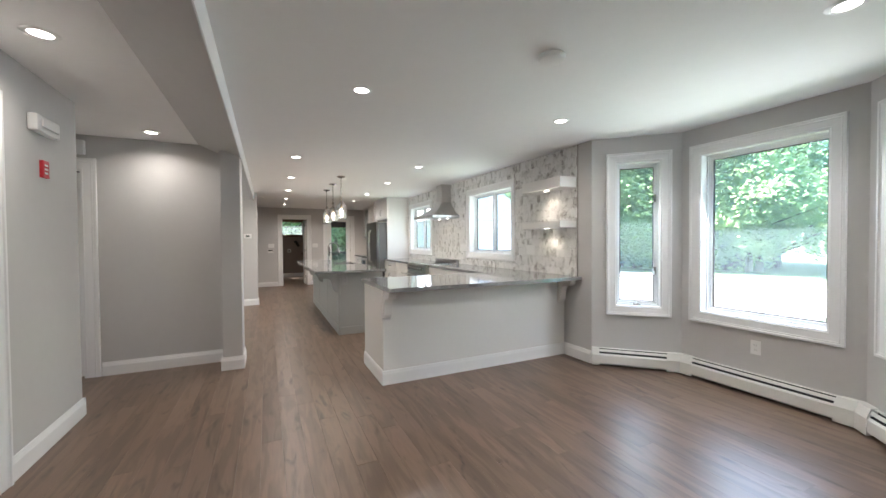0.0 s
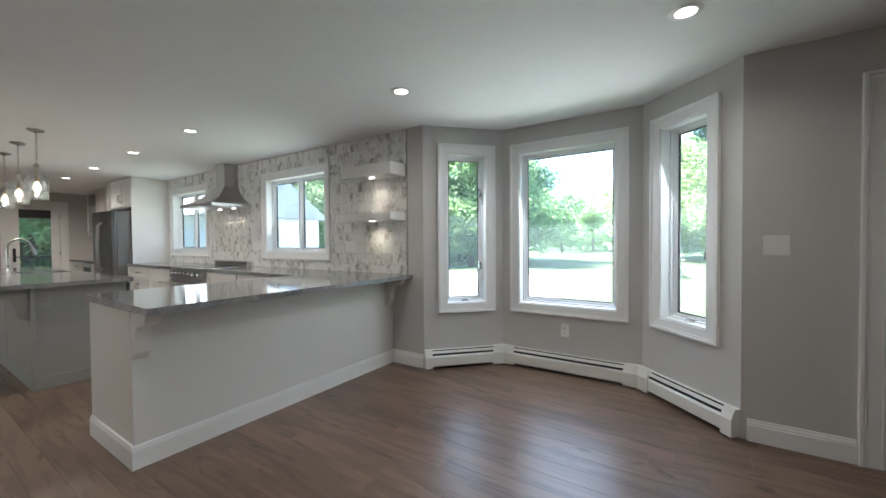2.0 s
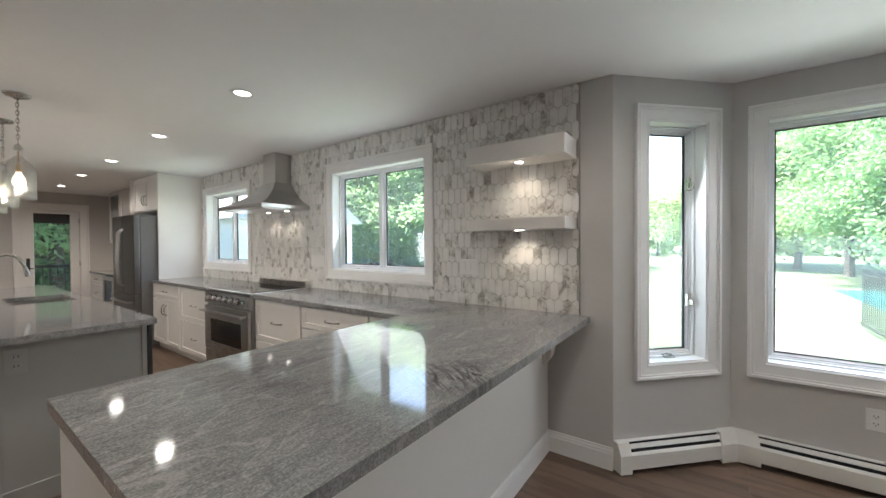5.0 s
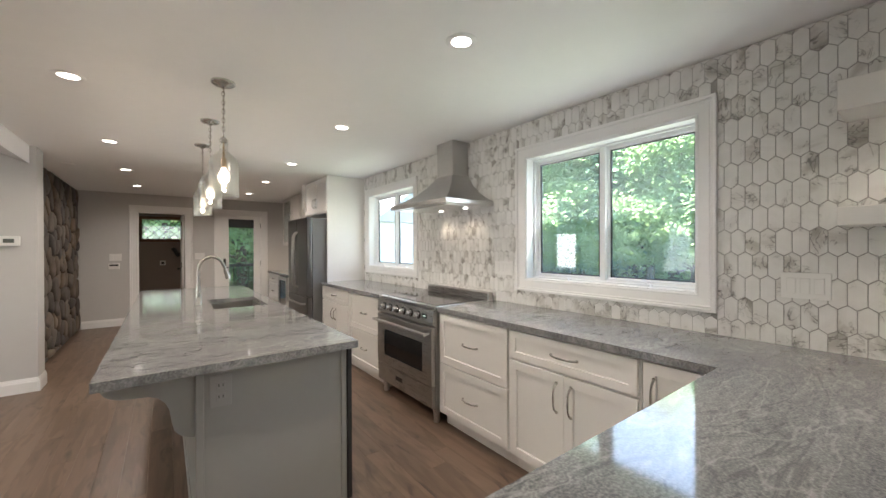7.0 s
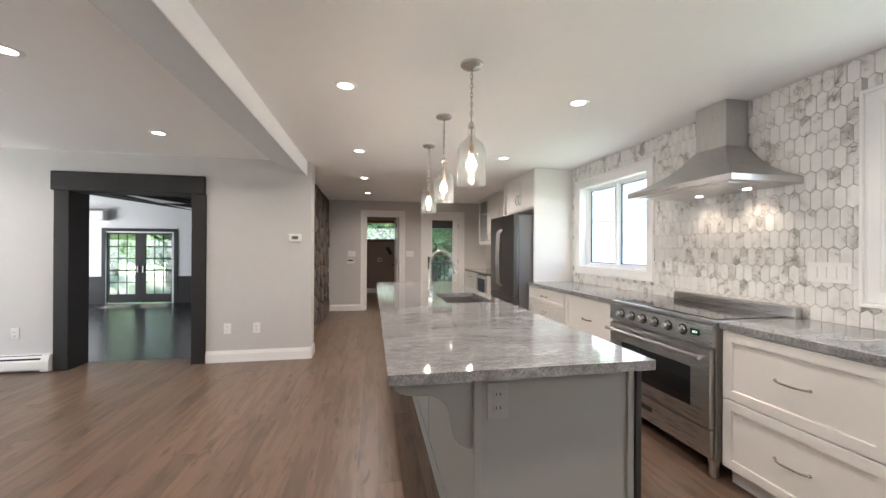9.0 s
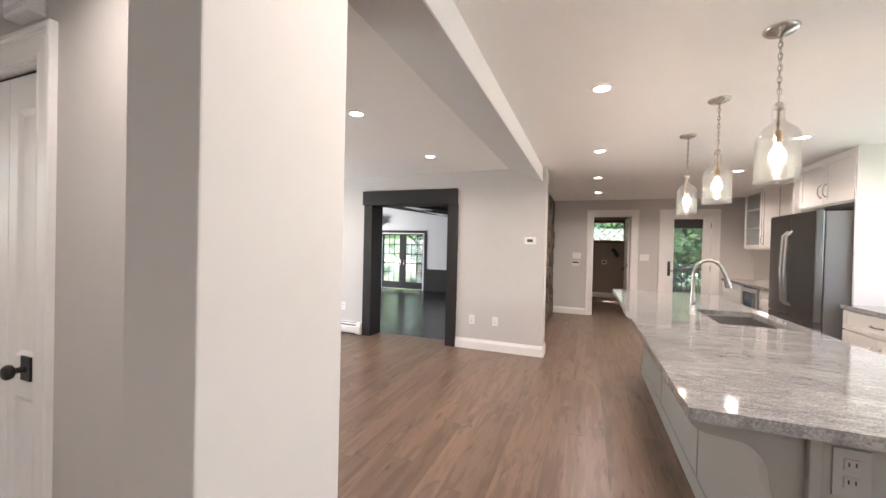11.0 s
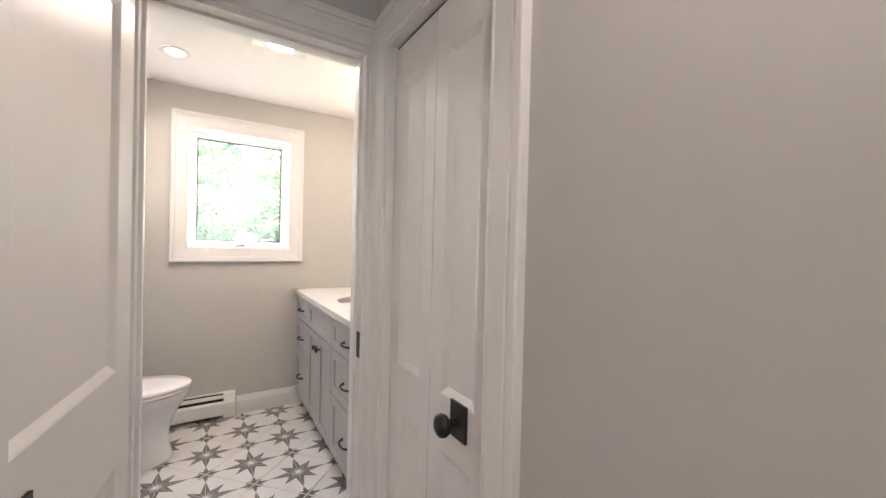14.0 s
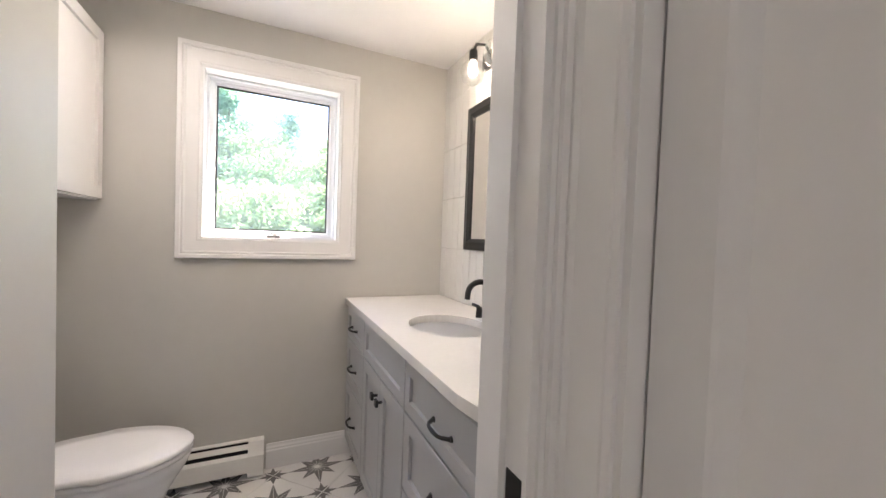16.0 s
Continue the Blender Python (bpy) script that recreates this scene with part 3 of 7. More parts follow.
def door_knob(parent, x, y, z, side=1, label="black knob on a square plate"):
    plate = part("plate", B(x - 0.036, x + 0.036, y, y + side * 0.008, z - 0.048, z + 0.048, bev=0.002), BLACK, parent, label)
    m = Matrix.Translation((x, y + side * 0.008, z)) @ Matrix.Rotation(radians(-90 * side), 4, "X")
    part("knob", lathe(bmesh.new(), [(0.013, 0), (0.011, 0.02), (0.012, 0.028), (0.026, 0.036), (0.03, 0.046), (0.028, 0.056), (0.018, 0.063), (0, 0.065)], 20, m), BLACK, plate, soft=50)
    return plate


# window wall of the kitchen
W0, W1 = (3.2, 3.49), (3.2, 13.0)
wall("wall_east", W0, W1, [(1.42, 2.62, 1.115, 2.087), (4.277, 5.45, 1.115, 2.1)], thick=0.16)
window_unit("window_1", W0, W1, 1.42, 2.62, 1.115, 2.087, 0.088, "white double casement window above the granite counter", 2, lock=2)
window_unit("window_2", W0, W1, 4.277, 5.45, 1.115, 2.1, 0.088, "white double casement window beside the range hood", 2, lock=2)
# bay
BD, BC, BB, BA = (3.2, 1.06), (3.79, 1.65), (3.79, 2.91), (3.2, 3.49)
wall("wall_bay_south", BD, BC, [(0.228, 0.652, 0.62, 2.115)], e1=0.058, e0=0.0)
wall("wall_bay_middle", BC, BB, [(0.19, 1.095, 0.62, 2.115)])
wall("wall_bay_north", BB, BA, [(0.175, 0.6, 0.62, 2.115)], e0=0.058)
window_unit("window_3", BD, BC, 0.228, 0.652, 0.62, 2.115, 0.085, "narrow white casement window in the bay with dark locks", 1, hinge=-1)
window_unit("window_4", BC, BB, 0.19, 1.095, 0.62, 2.115, 0.085, "large fixed white picture window in the bay", 1, lock=False)
window_unit("window_5", BB, BA, 0.175, 0.6, 0.62, 2.115, 0.085, "narrow white casement window in the bay with dark locks", 1, hinge=-1)
# dining end
wall("wall_east_dining", (3.2, -2.6), BD, [(2.25, 3.06, 0, 2.035)], e0=0.14)
wall("wall_south", (-1.2, -2.6), (3.2, -2.6), e0=0.12)
wall("wall_west", (-1.2, 4.33), (-1.2, -2.6), [(1.0, 1.78, 0, 2.035)], thick=0.12)
wall("wall_hall_south", (-2.23, 4.33), (-1.32, 4.33), thick=0.12)
wall("wall_bath_door", (-2.23, 6.01), (-2.23, 4.0), [(0.68, 1.385, 0, 2.035)], thick=0.12)
wall("wall_closet", (-0.335, 5.36), (-2.23, 5.36), [(1.185, 1.797, 0, 2.03)], thick=0.115, material=PAINT)
wall("wall_closet_side", (-0.95, 5.476), (-0.95, 6.03), thick=0.1)
wall("wall_living_south", (-5.5, 6.15), (-0.85, 6.15), thick=0.12)
wall("wall_living_west", (-5.5, 9.37), (-5.5, 6.15), [(0.6, 2.6, 0.62, 2.1)], thick=0.12, e1=0.12)
window_unit("window_8", (-5.5, 9.37), (-5.5, 6.15), 0.6, 2.6, 0.62, 2.1, 0.085, "wide white window of the living room", 3, lock=False, depth=0.1)
wall("wall_doorway", (-0.095, 9.37), (-5.5, 9.37), [(1.285, 2.485, -0.4, 1.95)], z0=-0.4, thick=0.25, e1=0.12)
wall("wall_fireplace", (-0.36, 12.86), (-0.36, 9.62), thick=0.12)
wall("wall_north", (3.2, 12.86), (-0.36, 12.86), [(0.635, 1.39, 0, 2.045), (1.975, 2.70, 0, 2.045)], thick=0.14, e1=0.12)
# bathroom
wall("wall_bath_window", (-4.03, 6.01), (-4.03, 4.0), [(0.654, 1.333, 1.238, 2.10)], thick=0.16, material=BATH_PAINT)
window_unit("window_6", (-4.03, 6.01), (-4.03, 4.0), 0.654, 1.333, 1.238, 2.10, 0.095, "square white awning window in the bathroom", 1, hinge=0)
wall("wall_bath_vanity", (-2.35, 6.012), (-4.03, 6.012), thick=0.016, material=BATH_PAINT)
wall("wall_bath_toilet", (-4.19, 4.0), (-2.35, 4.0), thick=0.12, material=BATH_PAINT)
wall("wall_bath_partition", (-2.99, 4.555), (-2.35, 4.555), thick=0.11, material=BATH_PAINT)
wall("wall_bath_partition_end", (-2.99, 4.0), (-2.99, 4.444), thick=0.1, material=BATH_PAINT)
# laundry beyond the end wall
LAUNDRY = mat("brown laundry wall paint", (0.30, 0.255, 0.225), 0.6, vary=0.03)
wall("wall_laundry_west", (-0.36, 16.1), (-0.36, 13.0), material=LAUNDRY, thick=0.1)
wall("wall_laundry_east", (1.75, 13.0), (1.75, 16.1), material=LAUNDRY, thick=0.1)
wall("wall_laundry_north", (1.85, 16.1), (-0.46, 16.1), [(0.52, 1.40, 1.62, 2.11)], material=LAUNDRY, thick=0.14)
# sunken room
WHITEWALL = mat("white wall paint", (0.72, 0.72, 0.72), 0.6, vary=0.02)
wall("wall_den_east", (-1.0, 9.62), (-1.0, 17.0), z0=-0.3, z1=4.0, material=WHITEWALL, thick=0.1)
wall("wall_den_west", (-9.5, 17.0), (-9.5, 9.62), [(1.2, 3.6, 0.4, 2.0)], z0=-0.3, z1=4.0, material=WHITEWALL, thick=0.1)
wall("wall_den_north", (-0.9, 17.0), (-9.6, 17.0), [(4.3, 6.07, -0.3, 1.76)], z0=-0.3, z1=4.0, material=WHITEWALL, thick=0.14)
wall("wall_den_south", (-9.6, 9.63), (-5.5, 9.63), z0=-0.3, z1=4.0, material=WHITEWALL, thick=0.1)

ceil_bm = B(-4.2, 4.1, -2.75, 16.25, CEIL, CEIL + 0.12)
box(ceil_bm, -5.62, -4.2, 5.9, 9.62, CEIL, CEIL + 0.12)
tagged(solid("ceiling", ceil_bm, CEILING, "flat white painted ceiling", "ceiling", kind="structure"))
solid("ceiling_den", outline(bmesh.new(), [(-0.9, 2.05), (-9.6, 3.32), (-9.6, 3.44), (-0.9, 2.17)], 9.62, 17.14, lambda p, a: (p[0], a, p[1])), TIMBER, "dark timber sloped ceiling of the sunken room", "ceiling", kind="structure")
for k in range(4):
    y = 10.6 + k * 1.9
    solid("ceiling_beam", outline(bmesh.new(), [(-1.0, 1.90), (-9.5, 3.14), (-9.5, 3.335), (-1.0, 2.065)], y, y + 0.16, lambda p, a: (p[0], a, p[1])), TIMBER, "dark timber ceiling beam in the sunken room", "beam", "beams of the sunken room")
# boxed beam with a slanted underside and a thin white sheet on its side, and its post
solid("boxed_beam", outline(bmesh.new(), [(-0.56, CEIL - 0.001), (-0.151, 2.195), (-0.147, 2.195), (-0.147, CEIL - 0.001)], -2.6, 9.368, lambda p, a: (p[0], a, p[1])), PAINT, "grey boxed beam with a slanted underside", "beam", kind="structure")
solid("beam_fascia", B(-0.1465, -0.141, -2.6, 9.367, 2.197, CEIL - 0.0015), CEILING, "thin white sheet along the side of the boxed beam", "trim", kind="structure")
solid("post", B(-0.335, -0.155, 5.0, 5.359, 0, 2.25, bev=0.004), PAINT, "grey painted post under the boxed beam", "post", kind="structure")

base_run((3.2, 3.49), (3.2, 3.90))
base_run((3.2, 0.56), (3.2, 1.03))
base_run((3.2, -2.6), (3.2, -0.45))
base_run((-1.2, -2.6), (3.2, -2.6))
base_run((-1.2, 4.33), (-1.2, 3.43))
base_run((-1.2, 2.5), (-1.2, -2.6))
base_run((-2.22, 4.33), (-1.184, 4.33))
base_run((-0.335, 5.36), (-1.4, 5.36))
base_run((-0.335, 5.0), (-0.335, 5.344))
base_run((-0.139, 5.0), (-0.351, 5.0))
base_run((-0.155, 5.359), (-0.155, 5.0))
base_run((-0.0955, 9.37), (-1.24, 9.37))
base_run((-0.095, 9.62), (-0.095, 9.354))
base_run((0.385, 12.86), (-0.25, 12.86))
base_run((1.70, 12.86), (1.355, 12.86))
base_run((-4.03, 5.47), (-4.03, 5.005))
base_run((-4.03, 4.0), (-2.99, 4.0))
base_run((1.75, 16.1), (-0.36, 16.1))

# doors
d = thing("door_1", axes((-2.23, 5.405), (-2.23, 4.33)), "white panelled bathroom door standing open into the hall", "door", kind="structure")
cb = sweep(bmesh.new(), 0.075, 0.78, 0, 2.035, [(o - 0.004, y) for o, y in casing_profile(0.11)], 3, kl=0.66)
part("door_casing", cb, TRIM, d, "moulded white casing")
part("door_jamb", sweep(bmesh.new(), 0.075, 0.78, 0, 2.035, [(-0.016, 0.004), (0.003, 0.004), (0.003, -0.124), (-0.016, -0.124)], 3), TRIM, d)
part("door_stop", sweep(bmesh.new(), 0.091, 0.764, 0, 2.019, [(-0.011, -0.045), (0.001, -0.045), (0.001, -0.08), (-0.011, -0.08)], 3), TRIM, d)
strike = B(0.0905, 0.0925, -0.04, -0.005, 0.86, 0.96, bev=0.001)
part("strike_plate", strike, BLACK, d, "small black strike plate")
door_leaf = thing("door_leaf", Matrix.Translation((-2.212, 4.635, 0.012)) @ Matrix.Rotation(radians(-7), 4, "Z"), "white panelled door leaf swung open into the hall, black knob", "door", kind="structure")
leaf = part("leaf", panel_door(bmesh.new(), 0, 0.64, 0, 2.015, -0.036, 0, [(0.10, 0.535, 0.24, 0.70), (0.10, 0.535, 0.945, 1.89)]), TRIM, door_leaf)
door_knob(leaf, 0.52, 0.0, 0.825, 1)

d = thing("door_2", axes((-0.335, 5.36), (-2.23, 5.36)), "white panelled bifold closet door, closed, with black knob", "door", kind="structure")
cb = sweep(bmesh.new(), 1.185, 1.797, 0, 2.03, [(o - 0.004, y) for o, y in casing_profile(0.115)], 3, kr=0.85)
part("door_casing", cb, TRIM, d, "moulded white casing")
part("door_jamb", sweep(bmesh.new(), 1.185, 1.797, 0, 2.03, [(-0.014, 0.004), (0.003, 0.004), (0.003, -0.11), (-0.014, -0.11)], 3), TRIM, d)
part("door_track", B(1.20, 1.782, -0.07, -0.034, 2.006, 2.016), DARKSLOT, d)
for a, b in ((1.203, 1.489), (1.493, 1.779)):
    lf = part("leaf", panel_door(bmesh.new(), a, b, 0.012, 2.003, -0.06, -0.028, [(a + 0.062, b - 0.062, 0.20, 0.72), (a + 0.062, b - 0.062, 0.88, 1.87)]), TRIM, d)
    if a < 1.4:
        door_knob(lf, a + 0.125, -0.028, 0.84, 1)

d = thing("door_3", axes((3.2, 12.86), (-0.36, 12.86)), "white door standing open into the laundry room", "door", kind="structure")
part("door_casing", sweep(bmesh.new(), 1.975, 2.70, 0, 2.045, [(o - 0.004, y) for o, y in casing_profile(0.12)], 3), TRIM, d, "moulded white casing")
part("door_jamb", sweep(bmesh.new(), 1.975, 2.70, 0, 2.045, [(-0.016, 0.004), (0.003, 0.004), (0.003, -0.144), (-0.016, -0.144)], 3), TRIM, d)
lf = part("leaf", panel_door(bmesh.new(), 2.0, 2.035, 0.01, 2.02, -0.86, -0.15, [(2.0 + 0.5, 2.0 + 0.6, 0.2, 0.3)][:0]), TRIM, d)
for zz in (0.25, 1.05, 1.85):
    part("hinge", B(2.034, 2.046, -0.16, -0.138, zz - 0.05, zz + 0.05), BLACK, d, "black hinge")
m = Matrix.Translation((2.035, -0.80, 0.95)) @ Matrix.Rotation(radians(90), 4, "Y")
part("knob", lathe(bmesh.new(), [(0.03, 0), (0.03, 0.006), (0.012, 0.01), (0.012, 0.03), (0.027, 0.04), (0.027, 0.055), (0, 0.062)], 16, m), BLACK, lf, "black knob", soft=50)

d = thing("door_4", axes((3.2, 12.86), (-0.36, 12.86)), "white glazed back door with a dark roller blind", "door", kind="structure")
part("door_casing", sweep(bmesh.new(), 0.635, 1.39, 0, 2.045, [(o - 0.004, y) for o, y in casing_profile(0.12)], 3), TRIM, d, "moulded white casing")
part("door_jamb", sweep(bmesh.new(), 0.635, 1.39, 0, 2.045, [(-0.016, 0.004), (0.003, 0.004), (0.003, -0.144), (-0.016, -0.144)], 3), TRIM, d)
lf = part("leaf", cells(bmesh.new(), [0.655, 0.765, 1.265, 1.37], [0.015, 0.24, 1.99, 2.025], -0.075, -0.03, lambda a, b: not (0.765 < a < 1.265 and 0.24 < b < 1.99), lambda u, v, w: (u, w, v)), TRIM, d)
part("glazing_bead", sweep(bmesh.new(), 0.765, 1.265, 0.24, 1.99, [(0, -0.028), (0, -0.045), (-0.02, -0.045), (-0.014, -0.028)]), TRIM, lf)
part("pane", B(0.766, 1.264, -0.056, -0.05, 0.241, 1.989), GLASS, lf).visible_shadow = False
part("roller_blind", B(0.78, 1.25, -0.048, -0.03, 1.80, 1.975, bev=0.004), RUBBER, d, "dark rolled-up blind")
bm = B(1.30, 1.345, -0.03, -0.02, 0.88, 1.16, bev=0.003)
tube(bm, [(1.322, -0.02, 0.98), (1.322, 0.03, 0.98), (1.26, 0.035, 0.98)], 0.009, 8)
part("lever", bm, BLACK, lf, "black lever on a long plate")
for zz in (0.25, 1.05, 1.85):
    part("hinge", B(0.64, 0.657, -0.035, -0.018, zz - 0.05, zz + 0.05), BLACK, d, "black hinge")

for p0, p1, a, b, nm in (((3.2, -2.6), BD, 2.25, 3.06, "door_5"), ((-1.2, 4.33), (-1.2, -2.6), 1.0, 1.78, "door_6")):
    d = thing(nm, axes(p0, p1), "white panelled door in the dining room, closed", "door", kind="structure")
    part("door_casing", sweep(bmesh.new(), a, b, 0, 2.035, [(o - 0.004, y) for o, y in casing_profile(0.1)], 3), TRIM, d, "moulded white casing")
    part("door_jamb", sweep(bmesh.new(), a, b, 0, 2.035, [(-0.016, 0.004), (0.003, 0.004), (0.003, -0.118), (-0.016, -0.118)], 3), TRIM, d)
    part("leaf", panel_door(bmesh.new(), a + 0.018, b - 0.018, 0.012, 2.015, -0.06, -0.024, [(a + 0.13, b - 0.13, 0.24, 0.80), (a + 0.13, b - 0.13, 0.97, 1.88)]), TRIM, d)

# dark timber doorway
d = thing("timber_doorway", axes((-0.095, 9.37), (-5.5, 9.37)), "black-stained rough timber door surround with a heavy lintel", "door frame", kind="structure")
part("lintel", B(1.155, 2.64, -0.28, 0.045, 1.935, 2.14, bev=0.008), TIMBER, d)
part("post", B(1.145, 1.292, -0.27, 0.03, -0.3, 1.934, bev=0.008), TIMBER, d)
part("post", B(2.478, 2.62, -0.27, 0.03, -0.3, 1.934, bev=0.008), TIMBER, d)

# ---- kitchen ----


def pull(bm, x, y, z, length=0.13, vertical=False, drop=0.03):
    """A bowed bar pull on a front facing +y in local axes."""
    pts = []
    for i in range(9):
        s = i / 8 - 0.5
        dd = drop * (1 - (2 * s) ** 4 * 0.9)
        pts.append((x, y + dd, z + s * length) if vertical else (x + s * length, y + dd, z))
    tube(bm, pts, [0.0065, 0.0055, 0.005, 0.0055, 0.006, 0.0055, 0.005, 0.0055, 0.0065], 8)
    for s in (-0.5, 0.5):
        c = (x, y, z + s * length) if vertical else (x + s * length, y, z)
        e = (c[0], y + 0.006, c[2])
        tube(bm, [c, e], [0.009, 0.007], 8)
    return bm


def shaker(bm, x0, x1, z0, z1, y, th=0.02, rail=0.062):
    """A shaker front standing proud of y."""
    sweep(bm, x0 + rail, x1 - rail, z0 + rail, z1 - rail, [(0, y + th - 0.011), (0.004, y + th - 0.0105), (0.006, y + th), (rail - 0.0015, y + th), (rail, y + th - 0.0015), (rail, y), (0, y)])
    box(bm, x0 + rail - 0.001, x1 - rail + 0.001, y, y + th - 0.01, z0 + rail - 0.001, z1 - rail + 0.001)
    return bm


def cabinet(name, m, w, depth, z0, z1, fronts, material, label, hw, kick=0.1, hlen=0.13, knobs=False, category="cabinet", group=""):
    """A cabinet unit in local axes: x along the front, front face at y=0, body behind. fronts: (kind, x0, x1, z0, z1, handle)."""
    t = thing(name, m, label, category, group)
    part("body", B(0, w, -depth, -0.001, z0 + kick, z1), material, t)
    if kick:
        part("toe_kick", B(0, w, -depth, -0.06, z0, z0 + kick), material, t)
    for kind, a, b, c, e, hd in fronts:
        f = part(kind, shaker(bmesh.new(), a + 0.0015, b - 0.0015, c + 0.0015, e - 0.0015, 0, rail=min(0.058, (e - c) * 0.28)), material, t)
        if hd:
            hx, hz, vert = hd
            if knobs and vert:
                bm = tube(bmesh.new(), [(hx, 0.02, hz), (hx, 0.04, hz)], 0.006, 8)
                box(bm, hx - 0.014, hx + 0.014, 0.038, 0.05, hz - 0.014, hz + 0.014, bev=0.003)
                part("knob", bm, hw, f)
            else:
                part("handle", pull(bmesh.new(), hx, 0.02, hz, hlen, vert), hw, f, "bowed bar handle", soft=50)
    return t


def slab(bm, us, vs, z0, z1, filled):
    cells(bm, us, vs, z0, z1, filled, lambda u, v, w: (u, v, w))
    top = [e for e in bm.edges if len(e.link_faces) == 2 and e.calc_face_angle(0) > 1 and (abs(e.verts[0].co.z - e.verts[1].co.z) < 1e-5)]
    rng = random.Random(4)
    for e in top:
        n = int(e.calc_length() / 0.045)
        if n > 1:
            bmesh.ops.subdivide_edges(bm, edges=[e], cuts=n)
    top = [e for e in bm.edges if len(e.link_faces) == 2 and e.calc_face_angle(0) > 1 and (abs(e.verts[0].co.z - e.verts[1].co.z) < 1e-5)]
    bmesh.ops.bevel(bm, geom=top, offset=0.005, segments=2, affect="EDGES", profile=0.5)
    for v in bm.verts:  # chiselled edge
        if z0 + 0.0005 < v.co.z < z1 - 0.0005:
            v.co += Vector((rng.uniform(-0.004, 0.002), rng.uniform(-0.002, 0.004), rng.uniform(-0.002, 0.002)))
    return bm


CT = 0.914
CF = 2.6


def K(name, y0, y1, fronts, label, z1=CT - 0.036, material=CABINET, x=CF, **kw):
    return cabinet(name, axes((x, y0), (x, y1)), y1 - y0, 3.195 - x, 0, z1, fronts, material, label, kw.pop("hw", NICKEL), group="kitchen base cabinets", **kw)


K("base_cabinet", 8.2, 9.09, [("drawer", 0.01, 0.88, 0.70, 0.87, (0.445, 0.785, False)), ("door", 0.01, 0.445, 0.11, 0.69, (0.40, 0.55, True)), ("door", 0.445, 0.88, 0.11, 0.69, (0.49, 0.55, True))], "white shaker base cabinet with a drawer over two doors")
K("base_cabinet", 7.382, 8.195, [("drawer", 0.01, 0.803, 0.49, 0.87, (0.405, 0.68, False)), ("drawer", 0.01, 0.803, 0.11, 0.485, (0.405, 0.30, False))], "white shaker base cabinet with two deep drawers beside the range")
K("base_cabinet", 5.722, 6.445, [("drawer", 0.01, 0.715, 0.495, 0.87, (0.36, 0.685, False)), ("drawer", 0.01, 0.715, 0.11, 0.49, (0.36, 0.30, False))], "white shaker base cabinet with two deep drawers", hlen=0.15)
K("base_cabinet", 4.93, 5.718, [("drawer", 0.01, 0.78, 0.70, 0.87, (0.395, 0.785, False)), ("door", 0.01, 0.395, 0.11, 0.69, (0.35, 0.56, True)), ("door", 0.395, 0.78, 0.11, 0.69, (0.44, 0.56, True))], "white shaker base cabinet with a drawer over two doors", hlen=0.16)
K("base_cabinet", 4.60, 4.926, [("door", 0.06, 0.318, 0.11, 0.87, (0.27, 0.72, True))], "narrow white shaker corner cabinet", hlen=0.16)

bm = slab(bmesh.new(), [1.015, 2.57, 3.198], [3.62, 4.635, 6.448], CT - 0.036, CT, lambda a, b: not (a < 2.57 and b > 4.635))
solid("countertop", bm, GRANITE, "polished grey granite counter turning into the peninsula", "countertop")
bm = slab(bmesh.new(), [2.57, 3.198], [7.379, 9.098], CT - 0.036, CT, lambda a, b: True)
solid("countertop", bm, GRANITE, "polished grey granite counter between range and refrigerator", "countertop")


def corbel(parent, m, depth, height, thick, material, name="corbel"):
    """A scrolled bracket: x out from the face, z down from the slab."""
    d, h = depth, height
    # rounded nose, level soffit, hollow curve, rounded foot
    pts = [(0, 0), (d, 0), (d, -h * 0.05)]
    pts += [(d * 0.76 + d * 0.23 * math.cos(radians(a)), -h * 0.05 - h * 0.20 * math.sin(radians(a))) for a in (15, 35, 55, 75, 90)]
    pts += [(d * 0.58, -h * 0.27)] + [(d * 0.56 - d * 0.27 * math.sin(radians(a)), -h * 0.64 + h * 0.37 * math.cos(radians(a))) for a in (10, 30, 50, 70, 90)]
    pts += [(d * 0.28, -h * 0.72)] + [(d * 0.28 * math.cos(radians(a)), -h * 0.72 - h * 0.28 * math.sin(radians(a))) for a in (25, 50, 75, 90)]
    bm = outline(bmesh.new(), pts, -thick / 2, thick / 2, lambda p, a: m @ Vector((p[0], a, p[1])))
    part(name, bm, material, parent, world_axes=True)


pen = thing("peninsula", (2.0, 4.2, 0), "white panelled peninsula base with corbels and a baseboard", "kitchen peninsula")
part("body", B(1.035, 2.60, 3.89, 4.595, 0, CT - 0.036), CABINET, pen, world_axes=True)
part("body", B(2.60, 3.198, 3.89, 4.597, 0, CT - 0.036), CABINET, pen, world_axes=True)
part("baseboard", outline(bmesh.new(), [(0, 0), (0.014, 0), (0.014, 0.1), (0.008, 0.125), (0, 0.13)], 1.021, 3.198, lambda p, a: (a, 3.89 - p[0], p[1])), TRIM, pen, world_axes=True)
part("baseboard", outline(bmesh.new(), [(0, 0), (0.014, 0), (0.014, 0.1), (0.008, 0.125), (0, 0.13)], 3.8905, 4.595, lambda p, a: (1.035 - p[0], a, p[1])), TRIM, pen, world_axes=True)
for cx in (1.065, 3.13):
    m = Matrix.Translation((cx, 3.89, CT - 0.037)) @ Matrix.Rotation(radians(-90), 4, "Z")
    part("corbel_back", B(cx - 0.045, cx + 0.045, 3.872, 3.889, 0.60, CT - 0.037, bev=0.004), CABINET, pen, world_axes=True)
    corbel(pen, m, 0.21, 0.27, 0.07, CABINET)

